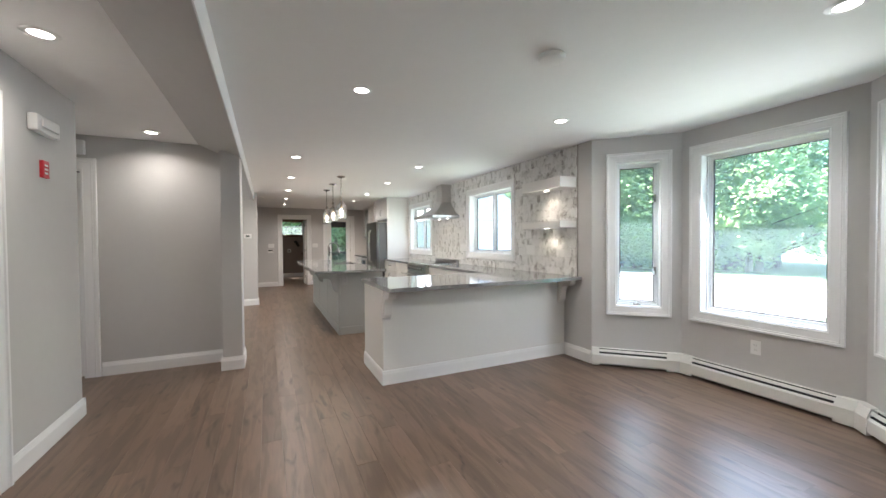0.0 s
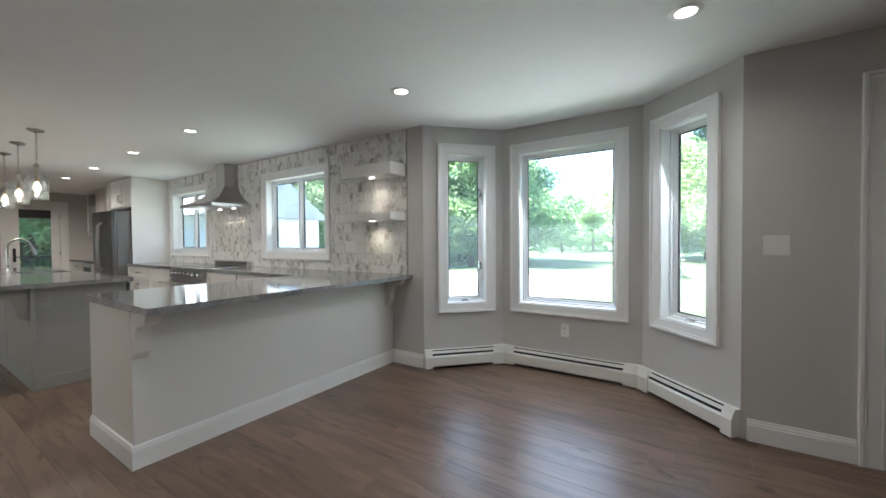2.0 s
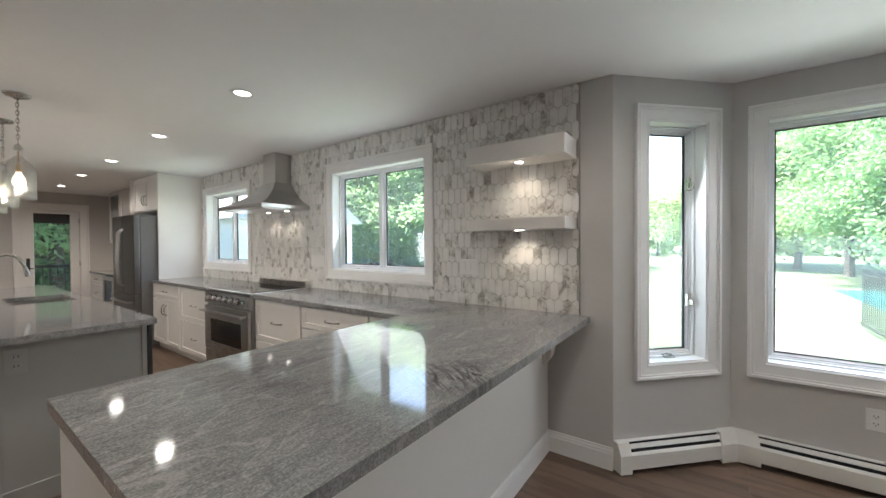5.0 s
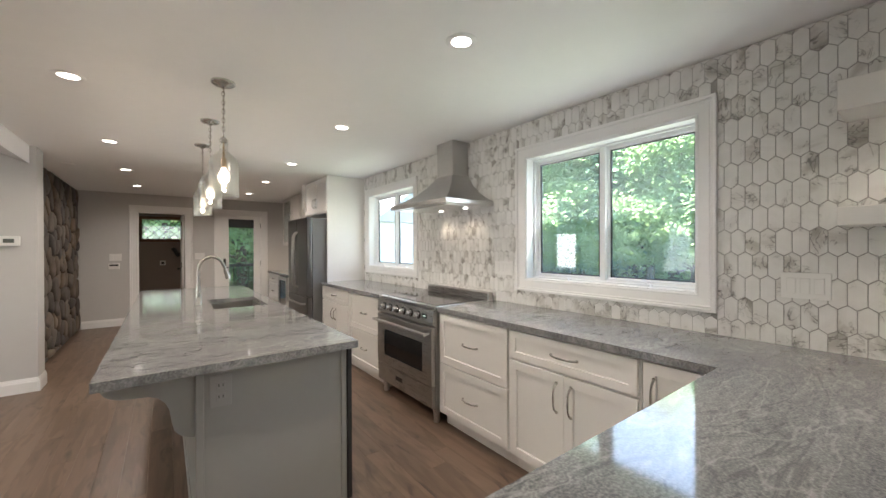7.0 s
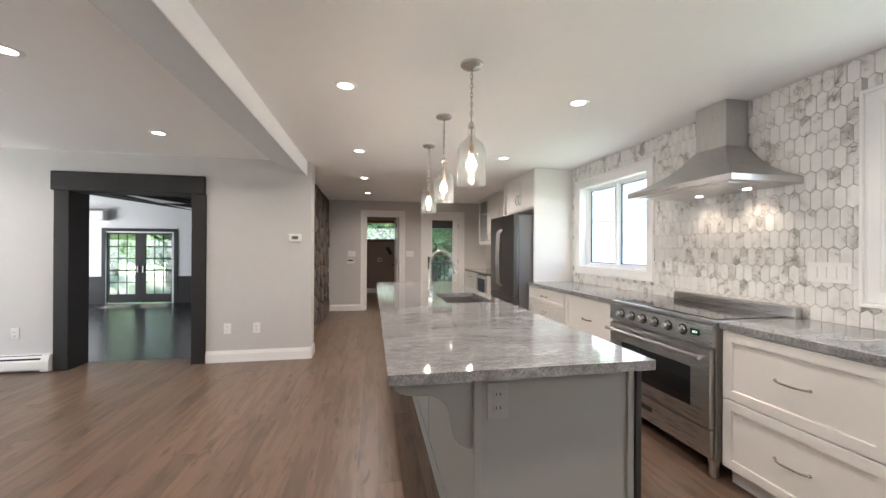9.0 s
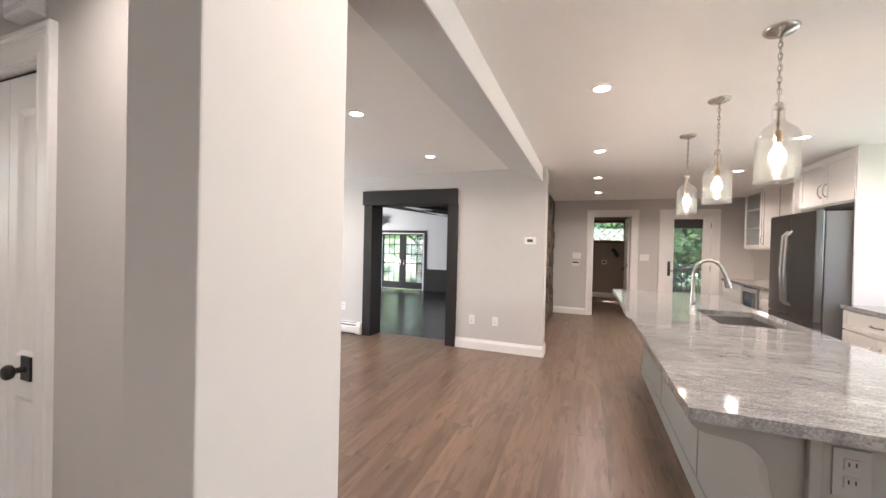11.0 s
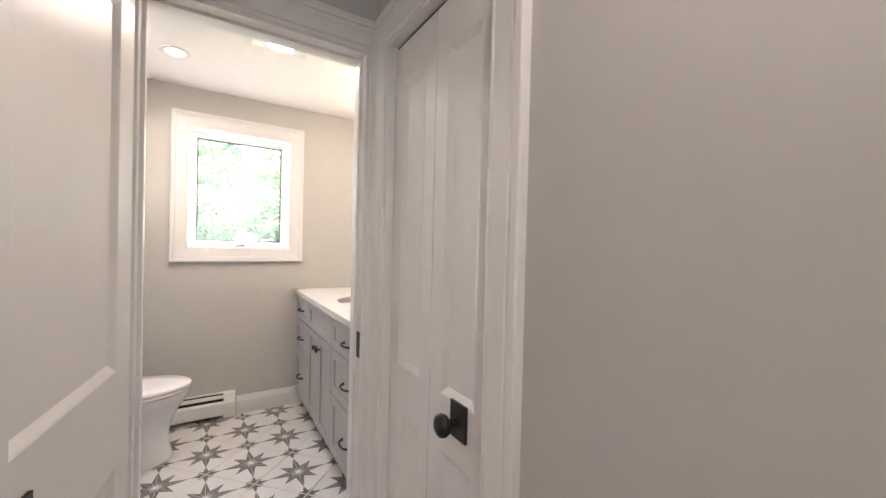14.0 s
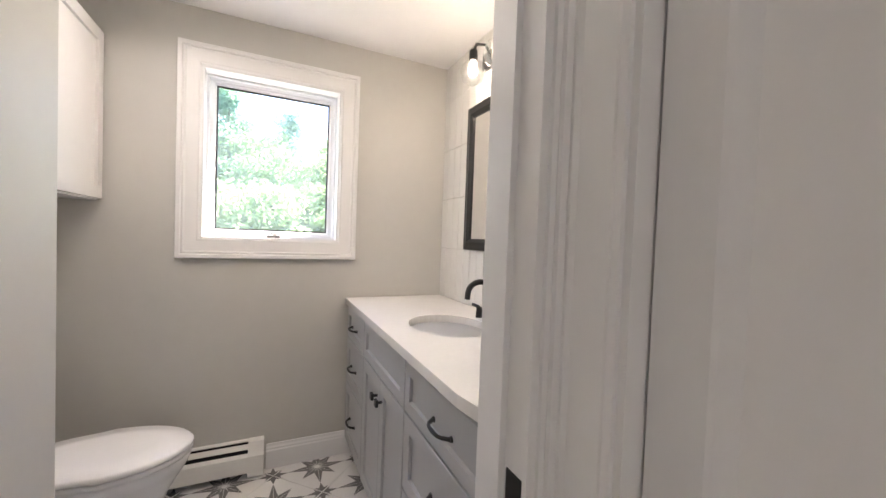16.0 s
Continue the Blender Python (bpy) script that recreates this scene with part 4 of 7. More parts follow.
# island
isl = thing("kitchen_island", (1.3, 7.6, 0), "grey painted kitchen island base with panelled side and corbels", "kitchen island")
part("body", cells(bmesh.new(), [1.0, 1.174, 1.581, 1.615], [5.95, 7.404, 8.066, 9.2], 0.0, CT - 0.036, lambda a, b: not (1.174 < a < 1.581 and 7.404 < b < 8.066), lambda u, v, w: (u, v, w)), ISLAND, isl, world_axes=True)
part("corner_trim", B(0.985, 1.015, 5.94, 5.97, 0, CT - 0.037, bev=0.004), ISLAND, isl, world_axes=True)
part("corner_trim", B(1.60, 1.627, 5.94, 5.97, 0, CT - 0.037, bev=0.003), ISLAND, isl, world_axes=True)
part("baseboard", B(0.988, 1.0, 5.95, 9.2, 0, 0.11, bev=0.003), ISLAND, isl, world_axes=True)
part("baseboard", B(1.0, 1.615, 5.936, 5.95, 0, 0.11, bev=0.003), ISLAND, isl, world_axes=True)
for y0, y1 in ((5.98, 7.03), (7.05, 8.10), (8.12, 9.18)):
    part("side_panel", B(0.992, 1.0, y0, y1, 0.115, CT - 0.04, bev=0.003), ISLAND, isl, world_axes=True)
part("dishwasher_front", B(1.628, 1.651, 5.93, 6.56, 0.10, CT - 0.05, bev=0.004), RUBBER, isl, "black dishwasher front edge", world_axes=True)
for y0, y1 in ((6.57, 7.3), (7.31, 8.2), (8.21, 9.19)):
    dr_ = part("door", shaker(bmesh.new(), 0, y1 - y0, 0.11, CT - 0.045, 0), ISLAND, isl)
    dr_.matrix_local = ROOT[isl].inverted() @ axes((1.615, y1), (1.615, y0))
for cy in (6.0, 7.6, 9.1):
    corbel(isl, Matrix.Translation((0.992, cy, CT - 0.037)) @ Matrix.Rotation(radians(180), 4, "Z"), 0.30, 0.275, 0.075, ISLAND)
bm = slab(bmesh.new(), [0.68, 1.19, 1.565, 1.66], [5.87, 7.42, 8.05, 9.31], CT - 0.036, CT, lambda a, b: not (1.19 < a < 1.565 and 7.42 < b < 8.05))
solid("island_countertop", bm, GRANITE, "polished grey granite island top with a sink cut-out", "countertop")
snk = thing("kitchen_sink", (1.378, 7.735, CT - 0.25), "undermount stainless steel kitchen sink", "sink")
bm = cells(bmesh.new(), [1.175, 1.195, 1.56, 1.58], [7.405, 7.425, 8.045, 8.065], CT - 0.24, CT - 0.037, lambda a, b: not (1.195 < a < 1.56 and 7.425 < b < 8.045), lambda u, v, w: (u, v, w))
part("basin", bm, SINK_STEEL, snk, world_axes=True)
part("basin_floor", B(1.18, 1.575, 7.41, 8.06, CT - 0.25, CT - 0.239), SINK_STEEL, snk, world_axes=True)
part("drain", lathe(bmesh.new(), [(0.045, 0), (0.045, 0.004), (0.03, 0.002), (0, 0.002)], 20, Matrix.Translation((1.378, 7.735, CT - 0.239))), CHROME, snk, world_axes=True)
fc = thing("kitchen_faucet", (1.11, 7.74, CT), "tall brushed nickel gooseneck kitchen faucet", "faucet")
part("base", lathe(bmesh.new(), [(0.028, 0), (0.028, 0.008), (0.021, 0.014), (0.019, 0.10), (0.016, 0.14), (0.0135, 0.17)], 20), NICKEL, fc, soft=50)
pts = [(0, 0, 0.15), (0, 0, 0.28)] + [(0.09 - 0.09 * math.cos(radians(a)), 0, 0.29 + 0.10 * math.sin(radians(a))) for a in range(10, 160, 15)] + [(0.185, 0, 0.30), (0.192, 0, 0.275)]
part("spout", tube(bmesh.new(), pts, 0.0125, 14), NICKEL, fc, soft=60)
part("spray_head", tube(bmesh.new(), [(0.190, 0, 0.285), (0.2, 0, 0.25), (0.212, 0, 0.205)], [0.0135, 0.018, 0.021], 14), NICKEL, fc, soft=60)
part("lever", tube(bmesh.new(), [(0, -0.015, 0.075), (0, -0.05, 0.085), (0, -0.09, 0.11)], [0.009, 0.006, 0.005], 10), NICKEL, fc, soft=60)

# range
RY0, RY1 = 6.455, 7.375
rg = thing("range_cooker", axes((2.56, RY0), (2.56, RY1)), "stainless steel range cooker with a black glass hob", "range")
RW = RY1 - RY0
part("body", B(0, RW, -0.60, 0, 0.11, 0.895), RANGE_STEEL, rg)
part("hob", B(0, RW, -0.555, 0.012, 0.896, 0.918, bev=0.004), RANGE_STEEL, rg)
part("hob_glass", B(0.03, RW - 0.03, -0.54, -0.03, 0.919, 0.923), BLACKGLASS, rg, "black ceramic glass hob")
part("backguard", B(0.0, RW, -0.615, -0.56, 0.90, 0.985, bev=0.012), RANGE_STEEL, rg)
part("control_panel", outline(bmesh.new(), [(0, 0.76), (0.03, 0.775), (0.025, 0.89), (0, 0.894)], 0.0, RW, lambda p, a: (a, p[0], p[1])), RANGE_STEEL, rg)
for i in range(6):
    kx = 0.205 + i * 0.115
    m = Matrix.Translation((kx, 0.027, 0.832)) @ Matrix.Rotation(radians(-90), 4, "X")
    kn = part("knob", lathe(bmesh.new(), [(0.024, 0), (0.024, 0.008), (0.020, 0.012), (0.020, 0.036), (0.016, 0.042), (0, 0.043)], 18, m), CHROME, rg, soft=40)
    part("bezel", lathe(bmesh.new(), [(0.034, 0), (0.034, 0.004), (0.026, 0.006), (0.025, 0.004)], 20, m), RUBBER, kn, "dark knob ring")
dsp = part("display", B(0.085, 0.15, 0.026, 0.03, 0.815, 0.85), BLACKGLASS, rg, "small black clock display")
for k in range(3):
    part("digit", B(0.102 + k * 0.012, 0.108 + k * 0.012, 0.03, 0.0308, 0.827, 0.839), glow("green clock digits", (0.5, 1.0, 0.8), 0.12), dsp)
od = part("oven_door", cells(bmesh.new(), [0.012, 0.14, RW - 0.14, RW - 0.012], [0.30, 0.38, 0.62, 0.75], 0.002, 0.035, lambda a, b: not (0.14 < a < RW - 0.14 and 0.38 < b < 0.62), lambda u, v, w: (u, w, v)), RANGE_STEEL, rg)
part("oven_window", B(0.141, RW - 0.141, 0.006, 0.03, 0.381, 0.619), BLACKGLASS, od, "dark oven window")
bm = tube(bmesh.new(), [(0.03, 0.085, 0.705), (RW - 0.03, 0.085, 0.705)], 0.014, 14)
for hx in (0.05, RW - 0.05):
    tube(bm, [(hx, 0.035, 0.705), (hx, 0.085, 0.705)], 0.011, 10)
part("handle", bm, STEEL, od, "steel bar handle", soft=40)
dr = part("storage_drawer", B(0.012, RW - 0.012, 0.002, 0.03, 0.13, 0.285, bev=0.004), RANGE_STEEL, rg)
part("badge", B(RW / 2 + 0.0, RW / 2 + 0.11, 0.03, 0.034, 0.20, 0.235, bev=0.001), RUBBER, dr, "dark maker's plate")
for hx in (0.05, RW - 0.05):
    for hy in (-0.04, -0.54):
        part("foot", lathe(bmesh.new(), [(0.02, 0), (0.026, 0.01), (0.026, 0.07), (0.03, 0.08), (0.03, 0.115)], 16, Matrix.Translation((hx, hy, 0))), STEEL, rg, soft=40)

# hood
hd = thing("range_hood", axes((3.198, 6.465), (3.198, 7.355)), "stainless steel chimney range hood with two lamps", "range hood")
HW = 0.89
bm = bmesh.new()
loops = [[(0, 0.0), (HW, 0.0), (HW, 0.53), (0, 0.53)], [(0, 0.0), (HW, 0.0), (HW, 0.53), (0, 0.53)], [(0.335, 0), (0.585, 0), (0.585, 0.195), (0.335, 0.195)]]
loops[2:2] = [[tuple(a + (b - a) * k for a, b in zip(p, q)) for p, q in zip(loops[1], loops[2])] for k in (0.30, 0.56, 0.79)]
rings = [[bm.verts.new((x, y, z)) for x, y in lp] for lp, z in zip(loops, (1.735, 1.775, 1.822, 1.878, 1.95, 2.045))]
for a, b in zip(rings, rings[1:]):
    for k in range(4):
        bm.faces.new([a[k], a[(k + 1) % 4], b[(k + 1) % 4], b[k]])
bm.faces.new(rings[0])
bm.faces.new(rings[-1])
bmesh.ops.bevel(bm, geom=[e for e in bm.edges], offset=0.003, segments=1, affect="EDGES")
part("canopy", bm, STEEL_H, hd)
part("chimney", B(0.34, 0.58, 0.0, 0.19, 2.044, CEIL - 0.002, bev=0.003), STEEL, hd)
part("filter", B(0.06, HW - 0.06, 0.19, 0.48, 1.728, 1.7345), STEEL_H, hd)
for k in range(5):
    part("button", lathe(bmesh.new(), [(0.007, 0), (0.007, 0.004), (0, 0.005)], 12, Matrix.Translation((0.39 + k * 0.03, 0.53, 1.755)) @ Matrix.Rotation(radians(-90), 4, "X")), CHROME, hd)
for hx in (0.26, 0.63):
    part("lamp_lens", lathe(bmesh.new(), [(0.023, 0), (0.023, -0.004), (0, -0.004)], 18, Matrix.Translation((hx, 0.108, 1.734))), LAMP, hd, "lit round lamp")


def spot(name, place, watts, angle, color=(1.0, 0.86, 0.68), size=0.03):
    lamp = new(name, bpy.data.lights.new(name, "SPOT"))
    lamp.data.energy, lamp.data.spot_size, lamp.data.spot_blend, lamp.data.color, lamp.data.shadow_soft_size = watts, radians(angle), 0.6, color, size
    lamp.matrix_world = look(place, (place[0], place[1], 0))
    return lamp


for hy in (6.725, 7.095):
    spot("hood_lamp", (3.08, hy, 1.724), 0.4, 125, size=0.05)

# shelves
for z0, z1, lamp_y in ((1.895, 2.012, 4.03), (1.455, 1.527, 4.03)):
    sh = thing("floating_shelf", axes((3.195, 3.70), (3.195, 4.37)), "thick white floating shelf with a lamp beneath, on the tiled wall", "shelf", "floating shelves")
    part("board", B(0, 0.667, 0, 0.235, z0, z1, bev=0.003), CABINET, sh)
    part("puck_light", lathe(bmesh.new(), [(0.027, 0.001), (0.027, -0.003), (0.022, -0.004), (0, -0.004)], 20, Matrix.Translation((lamp_y - 3.70, 0.13, z0))), LAMP, sh, "lit round puck lamp")
    spot("shelf_lamp", (3.195 - 0.13, lamp_y, z0 - 0.012), 0.36, 140)

# refrigerator and tall cabinets
solid("tall_end_panel", B(2.66, 3.198, 9.10, 9.125, 0, CEIL - 0.002), CABINET, "tall white end panel beside the refrigerator", "panel")
fr = thing("refrigerator", axes((2.47, 9.15), (2.47, 10.08)), "black stainless steel french door refrigerator", "refrigerator")
part("body", B(0, 0.93, -0.70, -0.005, 0.02, 1.775, bev=0.004), FRIDGE_SIDE, fr, "dark grey steel body")
for a, b, hx in ((0.003, 0.463, 0.425), (0.467, 0.927, 0.505)):
    dd = part("door", B(a, b, 0, 0.07, 0.72, 1.785, bev=0.012), DARKSTEEL, fr)
    part("handle", tube(bmesh.new(), [(hx, 0.07, 0.82), (hx, 0.115, 0.86), (hx, 0.13, 1.2), (hx, 0.115, 1.55), (hx, 0.07, 1.6)], 0.014, 12), STEEL, dd, "long bowed steel handle", soft=60)
dd = part("freezer_drawer", B(0.003, 0.927, 0, 0.07, 0.06, 0.712, bev=0.012), DARKSTEEL, fr)
part("handle", tube(bmesh.new(), [(0.08, 0.07, 0.62), (0.12, 0.12, 0.62), (0.81, 0.12, 0.62), (0.85, 0.07, 0.62)], 0.014, 12), STEEL, dd, soft=60)
oc = cabinet("wall_cabinet", axes((2.68, 9.127), (2.68, 10.10)), 0.973, 0.515, 1.86, CEIL - 0.003, [("door", 0.01, 0.485, 1.875, 2.345, (0.44, 2.02, True)), ("door", 0.485, 0.963, 1.875, 2.345, (0.53, 2.02, True))], CABINET, "white shaker cabinet above the refrigerator", NICKEL, kick=0)
solid("tall_end_panel", B(2.62, 3.198, 10.102, 10.13, 0, CEIL - 0.002), CABINET, "tall white panel behind the refrigerator", "panel")
K("base_cabinet", 10.132, 10.84, [("drawer", 0.01, 0.70, 0.70, 0.87, (0.35, 0.785, False)), ("drawer", 0.01, 0.70, 0.41, 0.69, (0.35, 0.55, False)), ("drawer", 0.01, 0.70, 0.11, 0.40, (0.35, 0.25, False))], "white shaker base cabinet with three drawers")
wc = thing("beverage_cooler", axes((CF, 10.845), (CF, 11.44)), "undercounter beverage cooler with a dark glass door", "beverage cooler")
part("body", B(0, 0.595, -0.57, -0.001, 0.02, CT - 0.04), RUBBER, wc)
part("door", sweep(bmesh.new(), 0.06, 0.535, 0.18, 0.80, [(0, 0), (0, 0.035), (0.055, 0.035), (0.055, 0)]), STEEL, wc)
part("glass", B(0.06, 0.535, 0.004, 0.02, 0.18, 0.80), BLACKGLASS, wc, "dark glass")
K("base_cabinet", 11.445, 12.3, [("drawer", 0.01, 0.84, 0.70, 0.87, (0.42, 0.785, False)), ("drawer", 0.01, 0.84, 0.41, 0.69, (0.42, 0.55, False)), ("drawer", 0.01, 0.84, 0.11, 0.40, (0.42, 0.25, False))], "white shaker base cabinet with three drawers")
solid("countertop", slab(bmesh.new(), [2.57, 3.198], [10.132, 12.33], CT - 0.036, CT, lambda a, b: True), GRANITE, "grey granite counter of the beverage station", "countertop")
uc = cabinet("wall_cabinet", axes((2.87, 10.132), (2.87, 11.6)), 1.468, 0.325, 1.42, CEIL - 0.003, [("door", 0.01, 0.49, 1.43, 2.345, (0.45, 1.56, True)), ("door", 0.49, 0.975, 1.43, 2.345, (0.53, 1.56, True)), ("door", 0.975, 1.458, 1.43, 2.345, (1.41, 1.56, True))], CABINET, "white shaker wall cabinet over the beverage station", NICKEL, kick=0)
gc = thing("glass_cabinet", axes((2.87, 11.605), (2.87, 12.25)), "white wall cabinet with a glazed door", "cabinet")
part("body", cells(bmesh.new(), [0, 0.02, 0.625, 0.645], [1.42, 1.44, 1.75, 1.765, 2.05, 2.065, 2.345, CEIL - 0.003], -0.32, -0.001, lambda a, b: a < 0.02 or a > 0.625 or b < 1.44 or b > 2.345 or 1.75 < b < 1.765 or 2.05 < b < 2.065, lambda u, v, w: (u, w, v)), CABINET, gc)
part("door", sweep(bmesh.new(), 0.06, 0.585, 1.49, 2.30, [(0, 0), (0, 0.02), (0.055, 0.02), (0.055, 0)]), CABINET, gc)
part("pane", B(0.06, 0.585, 0.005, 0.01, 1.49, 2.30), GLASS, gc)
window_light("cabinet_light", (3.05, 11.2, 1.41), (3.05, 11.2, 0.9), 0.05, 1.9, 0.6, (1.0, 0.82, 0.6))


def pendant(y, x=1.175):
    t = thing("pendant_lamp", (x, y, CEIL), "clear glass bottle pendant lamp with a lit bulb and nickel chain", "pendant lamp", "pendants over the island")
    part("canopy", lathe(bmesh.new(), [(0.065, 0), (0.065, -0.008), (0.055, -0.018), (0.02, -0.026), (0.012, -0.035)], 28), NICKEL, t, soft=50)
    bm = bmesh.new()
    for i in range(11):
        z = -0.045 - i * 0.026
        ang = 0 if i % 2 else math.pi / 2
        pts = [Vector((0.008 * math.cos(a) * math.cos(ang), 0.008 * math.cos(a) * math.sin(ang), z + 0.018 * math.sin(a))) for a in [k * math.tau / 10 for k in range(11)]]
        tube(bm, pts, 0.0022, 6)
    part("chain", bm, NICKEL, t, "nickel chain")
    part("cord", tube(bmesh.new(), [(0.004, 0, -0.03), (0.002, 0.003, -0.2), (0, 0, -0.345)], 0.0022, 6), NICKEL, t)
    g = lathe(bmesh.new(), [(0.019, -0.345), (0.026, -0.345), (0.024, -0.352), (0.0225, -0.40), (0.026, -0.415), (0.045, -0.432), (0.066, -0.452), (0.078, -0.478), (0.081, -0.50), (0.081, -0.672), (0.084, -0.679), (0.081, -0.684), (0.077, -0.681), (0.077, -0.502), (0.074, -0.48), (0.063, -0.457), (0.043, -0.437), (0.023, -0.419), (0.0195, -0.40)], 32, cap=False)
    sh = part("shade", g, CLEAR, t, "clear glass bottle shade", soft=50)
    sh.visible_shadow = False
    part("cap", lathe(bmesh.new(), [(0.004, -0.325), (0.014, -0.332), (0.018, -0.345), (0.018, -0.36), (0.015, -0.362)], 20), NICKEL, t, soft=50)
    part("socket", lathe(bmesh.new(), [(0.004, -0.36), (0.006, -0.45), (0.015, -0.458), (0.016, -0.50), (0.014, -0.51)], 16), BRASS, t, soft=50)
    part("bulb", lathe(bmesh.new(), [(0.012, -0.51), (0.015, -0.525), (0.026, -0.545), (0.031, -0.566), (0.029, -0.585), (0.018, -0.60), (0, -0.606)], 20), BULB, t, "lit bulb", soft=60)
    return t


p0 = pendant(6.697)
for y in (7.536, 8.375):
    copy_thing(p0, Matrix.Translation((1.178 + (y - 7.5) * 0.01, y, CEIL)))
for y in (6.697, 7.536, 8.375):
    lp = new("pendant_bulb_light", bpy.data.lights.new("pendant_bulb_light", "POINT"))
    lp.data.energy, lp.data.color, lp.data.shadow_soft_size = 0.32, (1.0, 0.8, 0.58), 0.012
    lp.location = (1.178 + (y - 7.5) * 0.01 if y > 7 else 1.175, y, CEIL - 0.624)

# ---- recessed ceiling lights ----


def downlight_parts(t):
    part("trim_ring", lathe(bmesh.new(), [(0.047, -0.001), (0.049, -0.006), (0.07, -0.005), (0.076, -0.001)], 28, cap=False), TRIM, t, soft=50)
    part("lens", lathe(bmesh.new(), [(0.048, -0.001), (0.048, -0.0035), (0, -0.0035)], 28), LAMP, t, "lit lens")


SPOTS = [(0.70, 3.2), (2.45, 3.14), (2.48, 1.36), (0.70, 1.36), (0.43, 5.55), (0.455, 7.12), (0.49, 8.72), (0.51, 10.25), (0.55, 11.73),
         (2.035, 5.51), (2.06, 7.075), (2.095, 8.70), (2.105, 10.17), (2.13, 11.66), (-1.285, 8.47), (-1.29, 7.04), (-3.2, 8.47), (-3.2, 7.04), (-0.92, 3.17), (-0.89, 5.0), (-3.486, 4.635)]
first = None
for x, y in SPOTS:
    if first is None:
        first = thing("recessed_light", (x, y, CEIL), "round white recessed ceiling light, lit", "ceiling light", "recessed ceiling lights")
        downlight_parts(first)
    else:
        copy_thing(first, Matrix.Translation((x, y, CEIL)))
    lamp = new("downlight", bpy.data.lights.new("downlight", "AREA"))
    lamp.data.shape, lamp.data.size, lamp.data.energy, lamp.data.color, lamp.data.spread = "DISK", 0.1, (0.42 if x < -0.5 and y < 6 and x > -2 else 0.36 if x < -2.5 and y < 6 else 0.58 if y < 4 else 0.62 if x < -1 else 0.85), (1.0, 0.91, 0.81), radians(150)
    lamp.location = (x, y, CEIL - 0.012)

# ---- outdoors ----
LAWN = mat("mown lawn", (0.062, 0.088, 0.034), 0.9, vary=0.3, scale=0.35, bump=0.6, bscale=30)
BARK = mat("tree bark", (0.09, 0.07, 0.055), 0.9, vary=0.3, scale=6, bump=0.6, bscale=30)
DRIVE = mat("pale gravel drive", (0.30, 0.29, 0.28), 0.9, vary=0.15, scale=8, bump=0.5, bscale=60)
LEAF = []
for nm, c in (("green leaves", (0.145, 0.225, 0.105)), ("light green leaves", (0.18, 0.25, 0.12)), ("pine needles", (0.11, 0.19, 0.125))):
    m = mat(nm, c, 0.55, vary=0.35, scale=1.2)
    b = m.node_tree.nodes["Principled BSDF"]
    b.inputs["Specular IOR Level"].default_value = 0.15
    tr = m.node_tree.nodes.new("ShaderNodeBsdfTranslucent")
    tr.inputs[0].default_value = (c[0] * 2.3, c[1] * 2.2, c[2] * 2.2, 1)
    mx = m.node_tree.nodes.new("ShaderNodeMixShader")
    mx.inputs[0].default_value = 0.6
    m.node_tree.links.new(b.outputs[0], mx.inputs[1])
    m.node_tree.links.new(tr.outputs[0], mx.inputs[2])
    m.node_tree.links.new(mx.outputs[0], m.node_tree.nodes["Material Output"].inputs[0])
    LEAF.append(m)
gb = bmesh.new()
bmesh.ops.create_grid(gb, x_segments=2, y_segments=2, size=600)
for v in gb.verts:
    v.co.z = -0.6
solid("ground", gb, LAWN, "green mown lawn round the house", "lawn", kind="structure")
solid("driveway", B(9, 20, 4.7, 40, -0.62, -0.59), DRIVE, "pale gravel driveway beside the lawn", "driveway", kind="structure")


